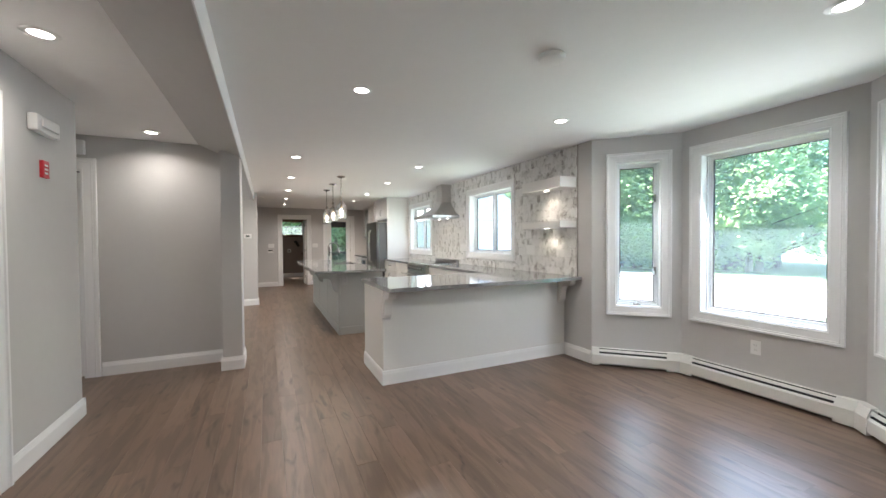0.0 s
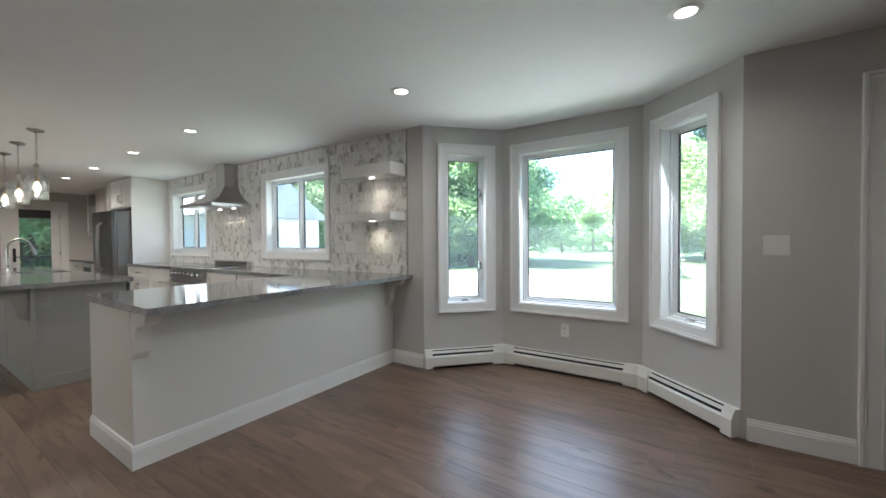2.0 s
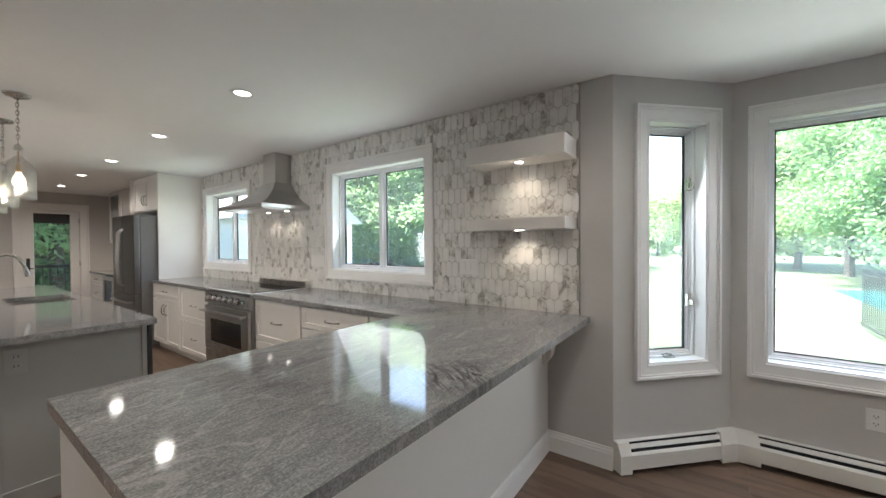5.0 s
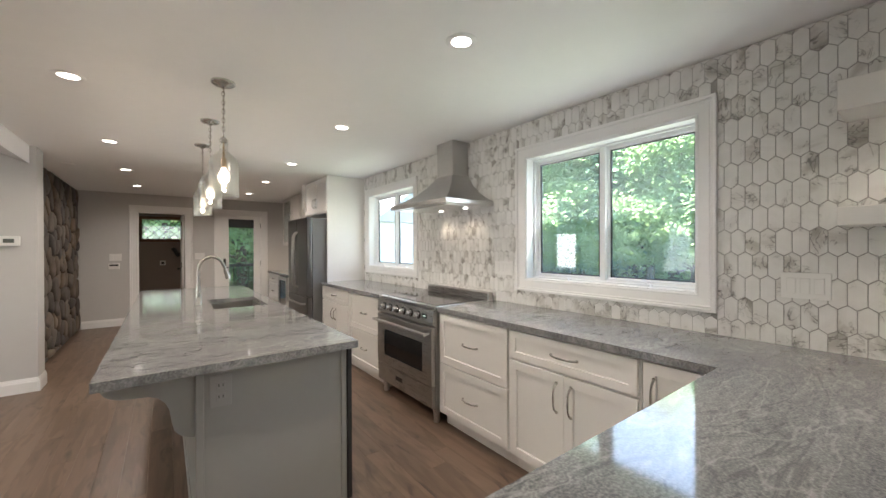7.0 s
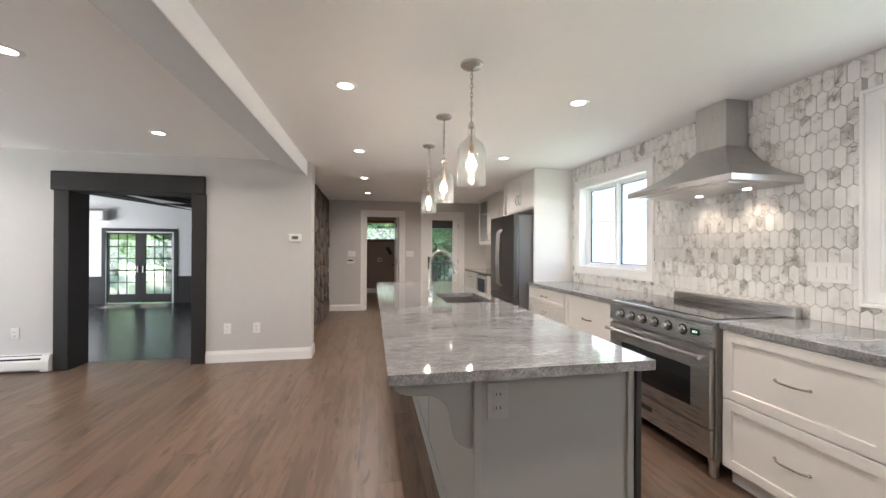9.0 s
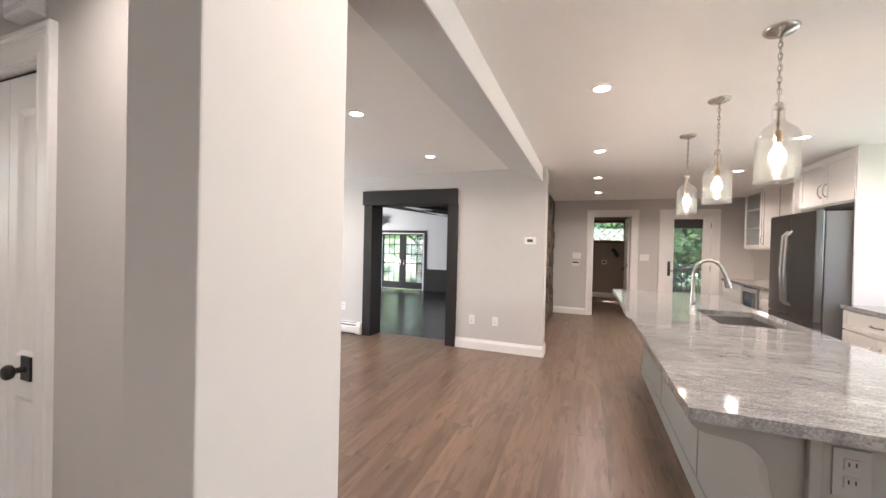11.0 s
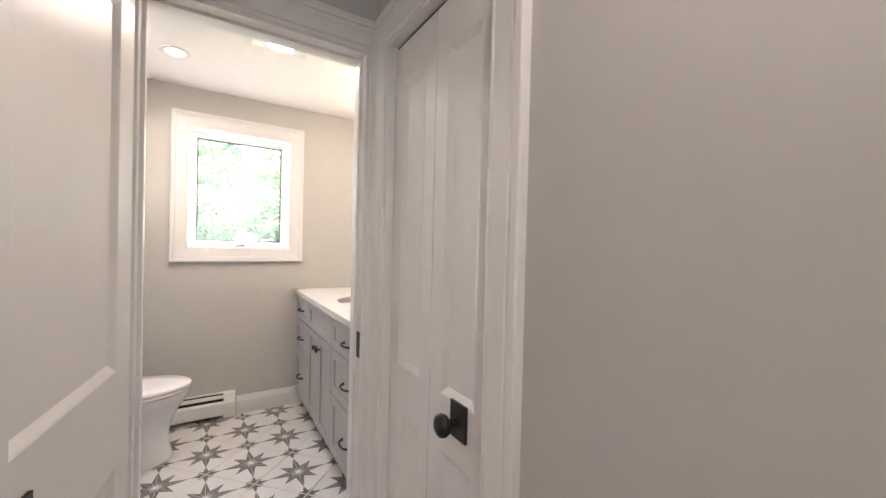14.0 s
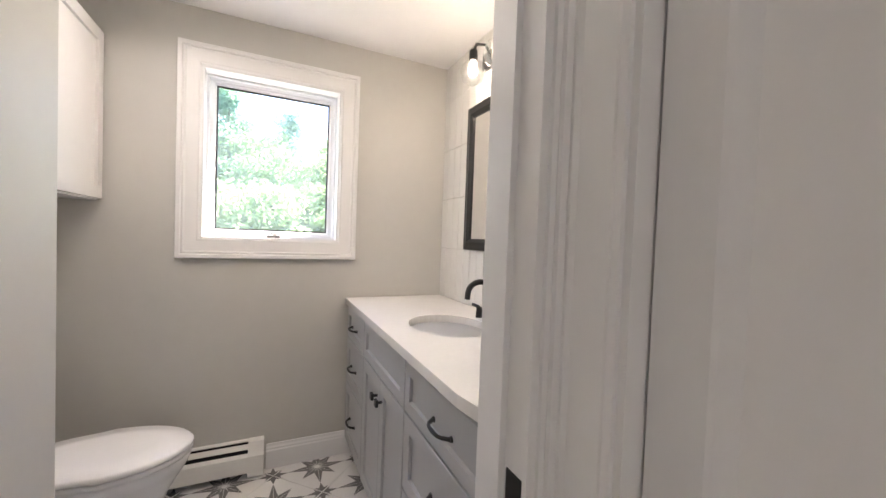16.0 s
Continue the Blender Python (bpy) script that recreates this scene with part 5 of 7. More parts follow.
def tree(name, place, height, spread, leaf, label, seed, conifer=False, clumps=150, leaves=26, leaf_size=0.09):
    """A tapered trunk with limbs and a crown of many small leaf blades in uneven clumps."""
    rng = random.Random(seed)
    t = thing(name, place, label, "tree", "trees round the house")
    bm = tube(bmesh.new(), [(0, 0, -0.1), (0.05, 0, height * 0.3), (0.0, 0.08, height * 0.6), (0.05, 0, height * 0.92)], [0.24, 0.18, 0.11, 0.03], 9)
    ends = []
    for i in range(26 if not conifer else 30):
        h = height * (0.06 + 0.86 * rng.random()) if not conifer else height * (0.08 + 0.88 * i / 30)
        a = rng.random() * math.tau
        rr = spread * (1.05 - h / height) * (1.1 if conifer else 1.5) * (0.6 + 0.5 * rng.random())
        rr = min(rr, spread)
        e = Vector((rr * math.cos(a), rr * math.sin(a), h + (rr * 0.45 if not conifer else -rr * 0.12)))
        tube(bm, [(0, 0, h), tuple(e * 0.5 + Vector((0, 0, h * 0.5 + 0.1))), tuple(e)], [0.07, 0.045, 0.015], 6)
        ends.append((Vector((0, 0, h)), e))
    part("trunk", bm, BARK, t)
    vs, fs = [], []
    for i in range(clumps):
        s, e = rng.choice(ends)
        c = s.lerp(e, 0.35 + 0.75 * rng.random()) + Vector((rng.gauss(0, 0.4), rng.gauss(0, 0.4), rng.gauss(0, 0.35)))
        size = spread * (0.10 + 0.12 * rng.random())
        for k in range(leaves):
            p = c + Vector((rng.gauss(0, size), rng.gauss(0, size), rng.gauss(0, size * (0.55 if not conifer else 0.3))))
            q = Vector((rng.gauss(0, 1), rng.gauss(0, 1), rng.gauss(0, 0.7))).normalized()
            r = q.orthogonal().normalized()
            l, wd = leaf_size * (1 + rng.random()), leaf_size * (0.55 + 0.4 * rng.random())
            n = len(vs)
            vs += [p - q * l, p + r * wd, p + q * l, p - r * wd]
            fs.append((n, n + 1, n + 2, n + 3))
    me = bpy.data.meshes.new("crown")
    me.from_pydata(vs, [], fs)
    me.materials.append(leaf)
    ob = new("crown", me)
    ob.parent = t
    return t


GZ = -0.6
broad = tree("broadleaf_tree", (31, 13.5, GZ), 11, 4.2, LEAF[0], "broadleaf tree with a dense green crown on the lawn", 1, clumps=330, leaves=70)
light = tree("broadleaf_tree", (35, 21, GZ), 9, 4.0, LEAF[1], "light green broadleaf tree beyond the lawn", 2, clumps=330, leaves=70)
pine = tree("conifer_tree", (33, 17.5, GZ), 15, 3.6, LEAF[2], "tall dark green conifer beyond the lawn", 3, True, clumps=420, leaves=55)
rng = random.Random(5)
PLACES = []
for k in range(44):
    a = -100 + k * 360 / 44 + rng.uniform(-3, 3)
    r = rng.uniform(22, 34)
    if not -22 < a < 62 and not 160 < a < 200:
        PLACES.append((1 + r * math.cos(radians(a)), 6 + r * math.sin(radians(a)), rng.uniform(0.7, 1.05)))
# the grove beside the drive, in two uneven rows
for row, r0 in enumerate((29, 36)):
    for k in range(11):
        a, r = radians(23 + row * 1.6 + k * 3.4 + rng.uniform(-0.7, 0.7)), r0 + rng.uniform(-1.5, 2.5)
        PLACES.append((0.5 + r * math.cos(a), 2.5 + r * math.sin(a), rng.uniform(0.85, 1.2)))
# beyond the open lawn, and behind the pool
PLACES += [(39, 2.4, 1.15), (42, -0.5, 1.2), (48, 3.2, 0.8), (30, -3.2, 0.95), (27, -6.2, 0.9), (33, -7, 1.1), (24, -9, 0.8), (36, -2, 1.0), (62, 9, 0.7), (66, 14, 0.75), (58, 17, 0.7), (70, 6, 0.7)]
PLACES += [(x, y, rng.uniform(0.8, 1.2)) for x, y in ((-22, 17), (-24, -6), (-9, 25), (-5, 27), (-7, 24), (4, 25), (7, 27), (1, 24), (10, 33))]
for i, (x, y, s) in enumerate(PLACES):
    src = (broad, light, pine, light, broad)[i % 5]
    copy_thing(src, Matrix.Translation((x, y, GZ)) @ Matrix.Rotation(rng.uniform(0, 6.28), 4, "Z") @ Matrix.Scale(s, 4))
# understory along the foot of the grove
bush = tree("leafy_shrub", (26.5, 12.5, GZ), 3.6, 2.3, LEAF[1], "light green shrub at the foot of the grove", 9, clumps=130, leaves=60)
tagged(bush, category="shrub", group="shrubs round the house")
for k in range(16):
    a, r = radians(22 + k * 2.4 + rng.uniform(-0.6, 0.6)), rng.uniform(26, 30)
    copy_thing(bush, Matrix.Translation((0.5 + r * math.cos(a), 2.5 + r * math.sin(a), GZ)) @ Matrix.Rotation(rng.uniform(0, 6.28), 4, "Z") @ Matrix.Scale(rng.uniform(0.7, 1.2), 4))
# beyond the bathroom window
for src, x, y, s in ((pine, -30, 2.4, 0.8), (pine, -32, 6, 0.75), (broad, -29, 4.3, 0.8), (light, -28, 8.2, 0.75), (broad, -33, 9.8, 0.9), (light, -34, 0, 0.9), (pine, -34, 12, 0.8), (broad, -30, 13, 0.9), (bush, -24, 5.4, 1.1), (bush, -25, 8.4, 1.2), (bush, -24, 2.6, 1.1), (bush, -26, 11, 1.2), (light, -35, 15, 0.9)):
    copy_thing(src, Matrix.Translation((x, y, GZ)) @ Matrix.Rotation(x * 1.7, 4, "Z") @ Matrix.Scale(s, 4))
# far woods
vs, fs = [], []
for i in range(20000):
    a = rng.uniform(0, math.tau)
    r = rng.uniform(68, 84)
    h = 5.5 + 1.6 * math.sin(a * 9) + 1.2 * math.sin(a * 23 + 1)
    p = Vector((r * math.cos(a), 6 + r * math.sin(a), GZ + rng.uniform(0, 1) ** 0.8 * (h + 4)))
    q = Vector((rng.gauss(0, 1), rng.gauss(0, 1), rng.gauss(0, 1))).normalized()
    w = q.orthogonal().normalized()
    n = len(vs)
    vs += [p - q * 0.9, p + w * 0.6, p + q * 0.9, p - w * 0.6]
    fs.append((n, n + 1, n + 2, n + 3))
me = bpy.data.meshes.new("far_woods")
me.from_pydata(vs, [], fs)
me.materials.append(LEAF[1])
tagged(new("far_woods", me), "distant green woods behind the lawn", "woods", kind="stuff")

# ---- floors, laid last ----
def floor_spans(x):
    if x > 3.2:
        return [(1.0 + (x - 3.2), 3.5 - (x - 3.2))]
    if x > -0.36 and x < 1.75:
        return [(-2.6, 16.1)]
    if x > -0.36:
        return [(-2.6, 12.95)]
    if x > -1.2:
        return [(-2.6, 9.62)]
    if x > -2.26:
        return [(4.3, 5.5), (6.1, 9.62)]
    return [(6.1, 9.62)]


sub = B(-5.6, 3.85, -2.7, 9.62, -0.2, -0.012)
box(sub, -0.46, 3.85, 9.62, 16.2, -0.2, -0.012)
floor = solid("floor", sub, OAK, "brown stained oak board floor", "floor", kind="structure")
PW = 0.127
prng = random.Random(11)
near, vs, fs = [], [], []
nrow = int((3.85 + 5.6) / PW)
for i in range(nrow):
    xa = -5.55 + i * PW
    for y0, y1 in floor_spans(xa + PW / 2):
        y = y0 - prng.uniform(0, 1.2)
        while y < y1:
            ln = prng.uniform(0.9, 2.3)
            a, b = max(y, y0), min(y + ln, y1)
            y += ln
            if b - a < 0.02:
                continue
            g, c = 0.0003, 0.0006
            pv = [(xa + g, a + g, -0.012), (xa + PW - g, a + g, -0.012), (xa + PW - g, b - g, -0.012), (xa + g, b - g, -0.012),
                  (xa + g, a + g, -c), (xa + PW - g, a + g, -c), (xa + PW - g, b - g, -c), (xa + g, b - g, -c),
                  (xa + g + c, a + g + c, 0), (xa + PW - g - c, a + g + c, 0), (xa + PW - g - c, b - g - c, 0), (xa + g + c, b - g - c, 0)]
            pf = [(8, 9, 10, 11)] + [(k, (k + 1) % 4, 4 + (k + 1) % 4, 4 + k) for k in range(4)] + [(4 + k, 4 + (k + 1) % 4, 8 + (k + 1) % 4, 8 + k) for k in range(4)]
            cx, cy = xa + PW / 2, (a + b) / 2
            if -0.9 < cx < 3.6 and 0.5 < cy < 9.3 and len(near) < 300:
                near.append((pv, pf))
            else:
                n = len(vs)
                vs += pv
                fs += [tuple(q + n for q in f) for f in pf]


def pieces(name, data, parent, material):
    for pv, pf in data:
        me = bpy.data.meshes.new(name)
        inv = ROOT[parent].inverted()
        me.from_pydata([inv @ Vector(v) for v in pv], [], pf)
        for m in material if isinstance(material, list) else [material]:
            me.materials.append(m)
        ob = new(name, me)
        ob.parent = parent


def rest(name, vs, fs, parent, material, label):
    me = bpy.data.meshes.new(name)
    inv = ROOT[parent].inverted()
    me.from_pydata([inv @ Vector(v) for v in vs], [], fs)
    me.materials.append(material)
    ob = new(name, me)
    ob.parent = parent
    return tagged(ob, label, kind="stuff")


pieces("board", near, floor, OAK)
rest("boards", vs, fs, floor, OAK, "further oak boards")
den = solid("floor_den", B(-9.6, -0.95, 9.62, 17.1, -0.5, -0.3), EBONY, "dark glossy board floor of the sunken room", "floor", kind="structure")

# ---- heaters, switches, outlets and small wall things ----


def heater(p0, p1, u0, u1, cap0=True, cap1=True, h=0.178, d=0.07, m0=0.0, m1=0.0):
    """A baseboard heater along a wall, with its slotted top and end caps; m0 and m1 mitre its ends."""
    way = lambda p, a: (a + (m0 * p[0] if a == u0 else -m1 * p[0]), p[0], p[1])
    t = thing("baseboard_heater", axes(p0, p1), "cream enamelled baseboard heater with dark slots along its top", "heater", "baseboard heaters")
    part("back_panel", outline(bmesh.new(), [(0.001, 0.02), (0.004, 0.02), (0.004, h), (d * 0.42, h), (d * 0.42, h + 0.004), (0.001, h + 0.004)], u0, u1, way), HEATER, t)
    part("front_panel", outline(bmesh.new(), [(d, 0.035), (d + 0.003, 0.035), (d + 0.003, h - 0.06), (d * 0.86, h - 0.045), (d * 0.84, h - 0.047), (d, h - 0.063)], u0, u1, way), HEATER, t)
    part("damper", outline(bmesh.new(), [(d * 0.62, h - 0.004), (d * 0.66, h - 0.008), (d * 0.82, h - 0.026), (d * 0.78, h - 0.028)], u0, u1, way), HEATER, t)
    # shade inside the slots, put in as a black core and an added black sheet
    part("fin_core", B(u0 + 0.01 + m0 * d, u1 - 0.01 - m1 * d, 0.006, d * 0.8, 0.05, h - 0.04), DARKSLOT, t, "heater core coloured black for the shade in the slots")
    part("slot_shade", B(u0 + 0.005 + m0 * 0.01, u1 - 0.005 - m1 * 0.01, 0.0042, 0.0062, 0.02, h - 0.0006), DARKSLOT, t)
    for on, a, b in ((cap0, u0 - 0.004, u0 + 0.07), (cap1, u1 - 0.07, u1 + 0.004)):
        if on:
            part("end_cap", outline(bmesh.new(), [(0.001, 0.012), (d + 0.005, 0.012), (d + 0.005, h - 0.058), (d * 0.66, h + 0.006), (0.001, h + 0.006)], a, b, lambda p, q: (q, p[0], p[1])), HEATER, t)
    return t


heater(BD, BC, 0.0, 0.834, cap1=False, m1=0.4142)
heater(BC, BB, 0.0, 1.26, cap0=False, cap1=False, m0=0.4142, m1=0.4142)
heater(BB, BA, 0.0, 0.824, cap0=False, m0=0.4142)
for c, turn in ((BC, 67.5), (BB, 112.5)):
    jc = thing("heater_corner", Matrix.Translation((*c, 0)) @ Matrix.Rotation(radians(turn), 4, "Z"), "cream enamelled corner cover joining two baseboard heaters", "heater", "baseboard heaters")
    bm = bmesh.new()
    for sx in (-1, 1):
        outline(bm, [(0.001, 0.012), (0.081, 0.012), (0.081, 0.124), (0.052, 0.188), (0.001, 0.188)], 0, 0.11, lambda p, q: Vector((sx * q * math.cos(radians(22.5)), q * math.sin(radians(22.5)), 0)) + Vector((-sx * p[0] * math.sin(radians(22.5)) + sx * p[0] * 0.4142 * math.cos(radians(22.5)), p[0] * math.cos(radians(22.5)) + p[0] * 0.4142 * math.sin(radians(22.5)), p[1])))
    part("cover", bm, HEATER, jc)
heater((-4.03, 6.01), (-4.03, 4.0), 1.02, 1.98)
heater((-0.095, 9.37), (-5.5, 9.37), 2.63, 4.4)


def plate(name, p0, p1, u, z, w, h, label, category, kind_="outlet", proud=0.0):
    t = thing(name, axes(p0, p1) @ Matrix.Translation((u, 0.0005 + proud, z)), label, category)
    part("cover", B(-w / 2, w / 2, 0, 0.006, -h / 2, h / 2, bev=0.002), PLASTIC, t)
    if kind_ == "outlet":
        for dz in (-0.02, 0.02):
            f = part("socket", B(-0.017, 0.017, 0.006, 0.0085, dz - 0.014, dz + 0.014, bev=0.002), PLASTIC, t)
            bm = B(-0.009, -0.0065, 0.0085, 0.009, dz - 0.004, dz + 0.006)
            box(bm, 0.0065, 0.009, 0.0085, 0.009, dz - 0.004, dz + 0.006)
            box(bm, -0.002, 0.002, 0.0085, 0.009, dz - 0.011, dz - 0.007)
            part("slots", bm, DARKSLOT, f)
    elif kind_ == "switch":
        n = max(1, round(w / 0.047) - (1 if w < 0.1 else 0))
        n = max(1, int((w - 0.02) / 0.046))
        for i in range(n):
            cx = (i - (n - 1) / 2) * 0.046
            part("rocker", B(cx - 0.0165, cx + 0.0165, 0.006, 0.0095, -0.034, 0.034, bev=0.0025), PLASTIC, t)
    return t


plate("wall_outlet", BC, BB, 0.64, 0.40, 0.072, 0.118, "white wall outlet in the bay below the picture window", "outlet")
plate("light_switch", (3.2, -2.6), BD, 3.50, 1.205, 0.12, 0.12, "white double rocker switch on the grey wall", "switch", "switch")
plate("light_switch", W0, W1, 4.49 - 3.49, 1.197, 0.165, 0.118, "white triple switch and outlet plate on the tile", "switch", "switch", 0.006)
plate("light_switch", W0, W1, 6.337 - 3.49, 1.2, 0.21, 0.118, "white wide switch plate on the tile beside the range", "switch", "switch", 0.006)
plate("wall_outlet", W0, W1, 7.50 - 3.49, 1.2, 0.072, 0.118, "white outlet on the tile behind the range", "outlet", "outlet", 0.006)
DW = ((-0.095, 9.37), (-5.5, 9.37))
plate("wall_outlet", *DW, 0.92, 0.39, 0.075, 0.12, "white wall outlet above the baseboard", "outlet")
plate("wall_outlet", *DW, 0.605, 0.39, 0.075, 0.12, "white wall outlet above the baseboard", "outlet")
plate("wall_outlet", *DW, 2.975, 0.407, 0.075, 0.12, "white wall outlet above the heater", "outlet")
NW = ((3.2, 12.86), (-0.36, 12.86))
plate("light_switch", *NW, 3.0, 1.22, 0.165, 0.125, "white triple switch by the laundry door", "switch", "switch")
plate("light_switch", *NW, 1.75, 1.22, 0.165, 0.125, "white triple switch between the doors", "switch", "switch")
GREYPLASTIC = mat("grey plastic", (0.36, 0.355, 0.345), 0.4)
io = thing("wall_outlet", Matrix.Translation((1.075, 5.9495, 0.775)), "grey outlet plate in the island's end panel", "outlet")
part("cover", B(-0.04, 0.04, -0.006, 0, -0.066, 0.066, bev=0.002), GREYPLASTIC, io)
for dz in (-0.024, 0.024):
    f = part("socket", B(-0.018, 0.018, -0.009, -0.006, dz - 0.016, dz + 0.016, bev=0.002), GREYPLASTIC, io)
    bm = B(-0.009, -0.006, -0.0098, -0.009, dz - 0.004, dz + 0.007)
    box(bm, 0.006, 0.009, -0.0098, -0.009, dz - 0.004, dz + 0.007)
    part("slots", bm, DARKSLOT, f)

t = thing("thermostat", axes(*DW) @ Matrix.Translation((0.18, 0, 1.45)), "small white thermostat with a grey screen", "thermostat")
part("case", B(-0.072, 0.072, 0, 0.022, -0.046, 0.046, bev=0.006), PLASTIC, t)
part("screen", B(-0.035, 0.035, 0.022, 0.0235, -0.018, 0.02), mat("grey display", (0.10, 0.11, 0.10), 0.2), t)
t = thing("door_bell_box", axes((-0.335, 5.36), (-2.23, 5.36)) @ Matrix.Translation((1.235, 0, 2.24)), "white ribbed door chime box above the closet door", "door chime")
part("case", B(-0.085, 0.085, 0, 0.055, -0.068, 0.068, bev=0.008), PLASTIC, t)
for k in range(6):
    part("rib", B(-0.07, 0.07, 0.055, 0.059, -0.055 + k * 0.02, -0.046 + k * 0.02, bev=0.001), PLASTIC, t)
LW = axes((-1.2, 4.33), (-1.2, -2.6))
t = thing("fire_alarm_strobe", LW @ Matrix.Translation((0.50, 0, 2.05)), "white fire alarm horn on the grey wall", "alarm")
part("case", B(-0.14, 0.14, 0, 0.05, -0.05, 0.055, bev=0.015), PLASTIC, t)
part("lens", B(-0.10, 0.10, 0.05, 0.062, -0.02, 0.03, bev=0.008), PLASTIC, t)
t = thing("fire_alarm_sign", LW @ Matrix.Translation((0.475, 0, 1.787)), "small red alarm box on the grey wall", "alarm box")
part("case", B(-0.036, 0.036, 0, 0.02, -0.055, 0.055, bev=0.003), RED, t)
for dz in (-0.025, 0.0, 0.025):
    part("marking", B(-0.02, 0.02, 0.02, 0.0208, dz - 0.006, dz + 0.006), PLASTIC, t)
sd = thing("smoke_detector", (1.578, 2.28, CEIL), "round white smoke detector on the ceiling", "smoke detector")
part("case", lathe(bmesh.new(), [(0.075, 0), (0.078, -0.012), (0.07, -0.028), (0.05, -0.036), (0, -0.038)], 32), PLASTIC, sd, soft=40)
ks = thing("keypad", axes(*NW) @ Matrix.Translation((3.02, 0, 1.06)), "small cream keypad below the switches", "keypad")
part("case", B(-0.075, 0.075, 0, 0.03, -0.05, 0.05, bev=0.005), HEATER, ks)
part("screen", B(-0.06, 0.06, 0.03, 0.032, 0.005, 0.035), DARKSLOT, ks)
cs = thing("ceiling_sprinkler", (-0.01, 10.24, CEIL), "small white round ceiling plate", "ceiling plate")
part("plate", lathe(bmesh.new(), [(0.06, 0), (0.06, -0.006), (0, -0.008)], 24), PLASTIC, cs)

# laundry things
lw = thing("window_7", axes((1.85, 16.1), (-0.46, 16.1)), "leaded diamond-pane window with stained wood trim in the laundry", "window", kind="structure")
part("window_casing", sweep(bmesh.new(), 0.52, 1.40, 1.62, 2.11, [(0, 0), (0, 0.02), (0.075, 0.02), (0.075, 0)]), BROWN, lw, "brown wooden casing")
part("pane", B(0.521, 1.399, -0.06, -0.056, 1.621, 2.109), GLASS, lw).visible_shadow = False
for k in range(-1, 5):
    for s in (-1, 1):
        x = 0.63 + k * 0.22
        a, b = Vector((x - s * 0.245, -0.055, 1.62)), Vector((x + s * 0.245, -0.055, 2.11))
        lo, hi = 0.525, 1.395
        dx = b.x - a.x
        f0, f1 = sorted(((lo - a.x) / dx, (hi - a.x) / dx))
        f0, f1 = max(f0, 0), min(f1, 1)
        if f1 > f0 + 0.02:
            part("lead_bar", tube(bmesh.new(), [a.lerp(b, f0), a.lerp(b, f1)], 0.006, 6), BLACK, lw)
dv = thing("dryer_outlet", (1.08, 16.1, 1.25), "dark round dryer vent hose on the laundry wall", "vent")
part("hose", tube(bmesh.new(), [(0, 0, 0.1), (0.02, -0.08, 0.1), (0.06, -0.12, 0.02), (0.12, -0.12, -0.08)], 0.05, 14), RUBBER, dv, soft=60)
lo = thing("laundry_box", (0.86, 16.0985, 1.0), "small dark outlet box on the laundry wall", "outlet")
part("cover", B(-0.06, 0.06, -0.008, 0, -0.06, 0.06, bev=0.003), PLASTIC, lo)
part("socket", B(-0.03, 0.03, -0.01, -0.008, -0.03, 0.03), DARKSLOT, lo)
# fill spot without a fixture, added to brighten the laundry room
spot("laundry_fill", (0.7, 14.5, 2.35), 1.0, 150)

# sunken room
FD = axes((-0.9, 17.0), (-9.6, 17.0))
fd = thing("french_doors", FD, "dark framed french doors with many small panes", "door", kind="structure")
part("door_casing", sweep(bmesh.new(), 4.24, 6.01, -0.3, 1.80, [(0, 0), (0, 0.025), (0.09, 0.025), (0.09, 0)], 3), TIMBER, fd, "dark wooden casing")
for a, b, ga, gb_ in ((4.25, 5.12, 4.315, 5.0), (5.13, 6.0, 5.265, 5.935)):
    lf = part("leaf", cells(bmesh.new(), [a, ga, gb_, b], [-0.27, -0.03, 1.715, 1.79], -0.06, -0.015, lambda u, v: not (ga < u < gb_ and -0.03 < v < 1.715), lambda u, v, w: (u, w, v)), TIMBER, fd)
    part("pane", B(ga, gb_, -0.04, -0.036, -0.03, 1.715), GLASS, lf).visible_shadow = False
    for k in (1, 2):
        x = ga + (gb_ - ga) * k / 3
        part("muntin", B(x - 0.009, x + 0.009, -0.05, -0.026, -0.03, 1.715), TIMBER, lf)
    for k in range(1, 5):
        z, hb = -0.03 + 1.745 * k / 5, 0.024 if k == 2 else 0.012
        part("muntin", B(ga, gb_, -0.049, -0.027, z - hb, z + hb), TIMBER, lf)
    hx = 5.06 if a < 5 else 5.20
    part("handle", B(hx - 0.02, hx + 0.02, -0.015, 0.0, 0.60, 0.80, bev=0.003), NICKEL, lf)
solid("wainscot", outline(bmesh.new(), [(0.001, -0.3), (0.02, -0.3), (0.02, 0.45), (0.03, 0.46), (0.03, 0.49), (0.001, 0.49)], 0.0, 4.148, lambda p, a: FD @ Vector((a, p[0], p[1]))), TIMBER, "dark stained wainscot panelling", "wainscot", kind="structure")
solid("wainscot", outline(bmesh.new(), [(0.001, -0.3), (0.02, -0.3), (0.02, 0.45), (0.03, 0.46), (0.03, 0.49), (0.001, 0.49)], 6.102, 8.7, lambda p, a: FD @ Vector((a, p[0], p[1]))), TIMBER, "dark stained wainscot panelling", "wainscot", kind="structure")
ac = thing("air_conditioner", FD @ Matrix.Translation((6.36, 0, 2.09)), "white wall-mounted split air conditioner", "air conditioner")
part("case", B(-0.42, 0.42, 0, 0.22, 0, 0.29, bev=0.03), PLASTIC, ac)
part("louvre", B(-0.38, 0.38, 0.20, 0.225, 0.02, 0.07, bev=0.004), PLASTIC, ac)

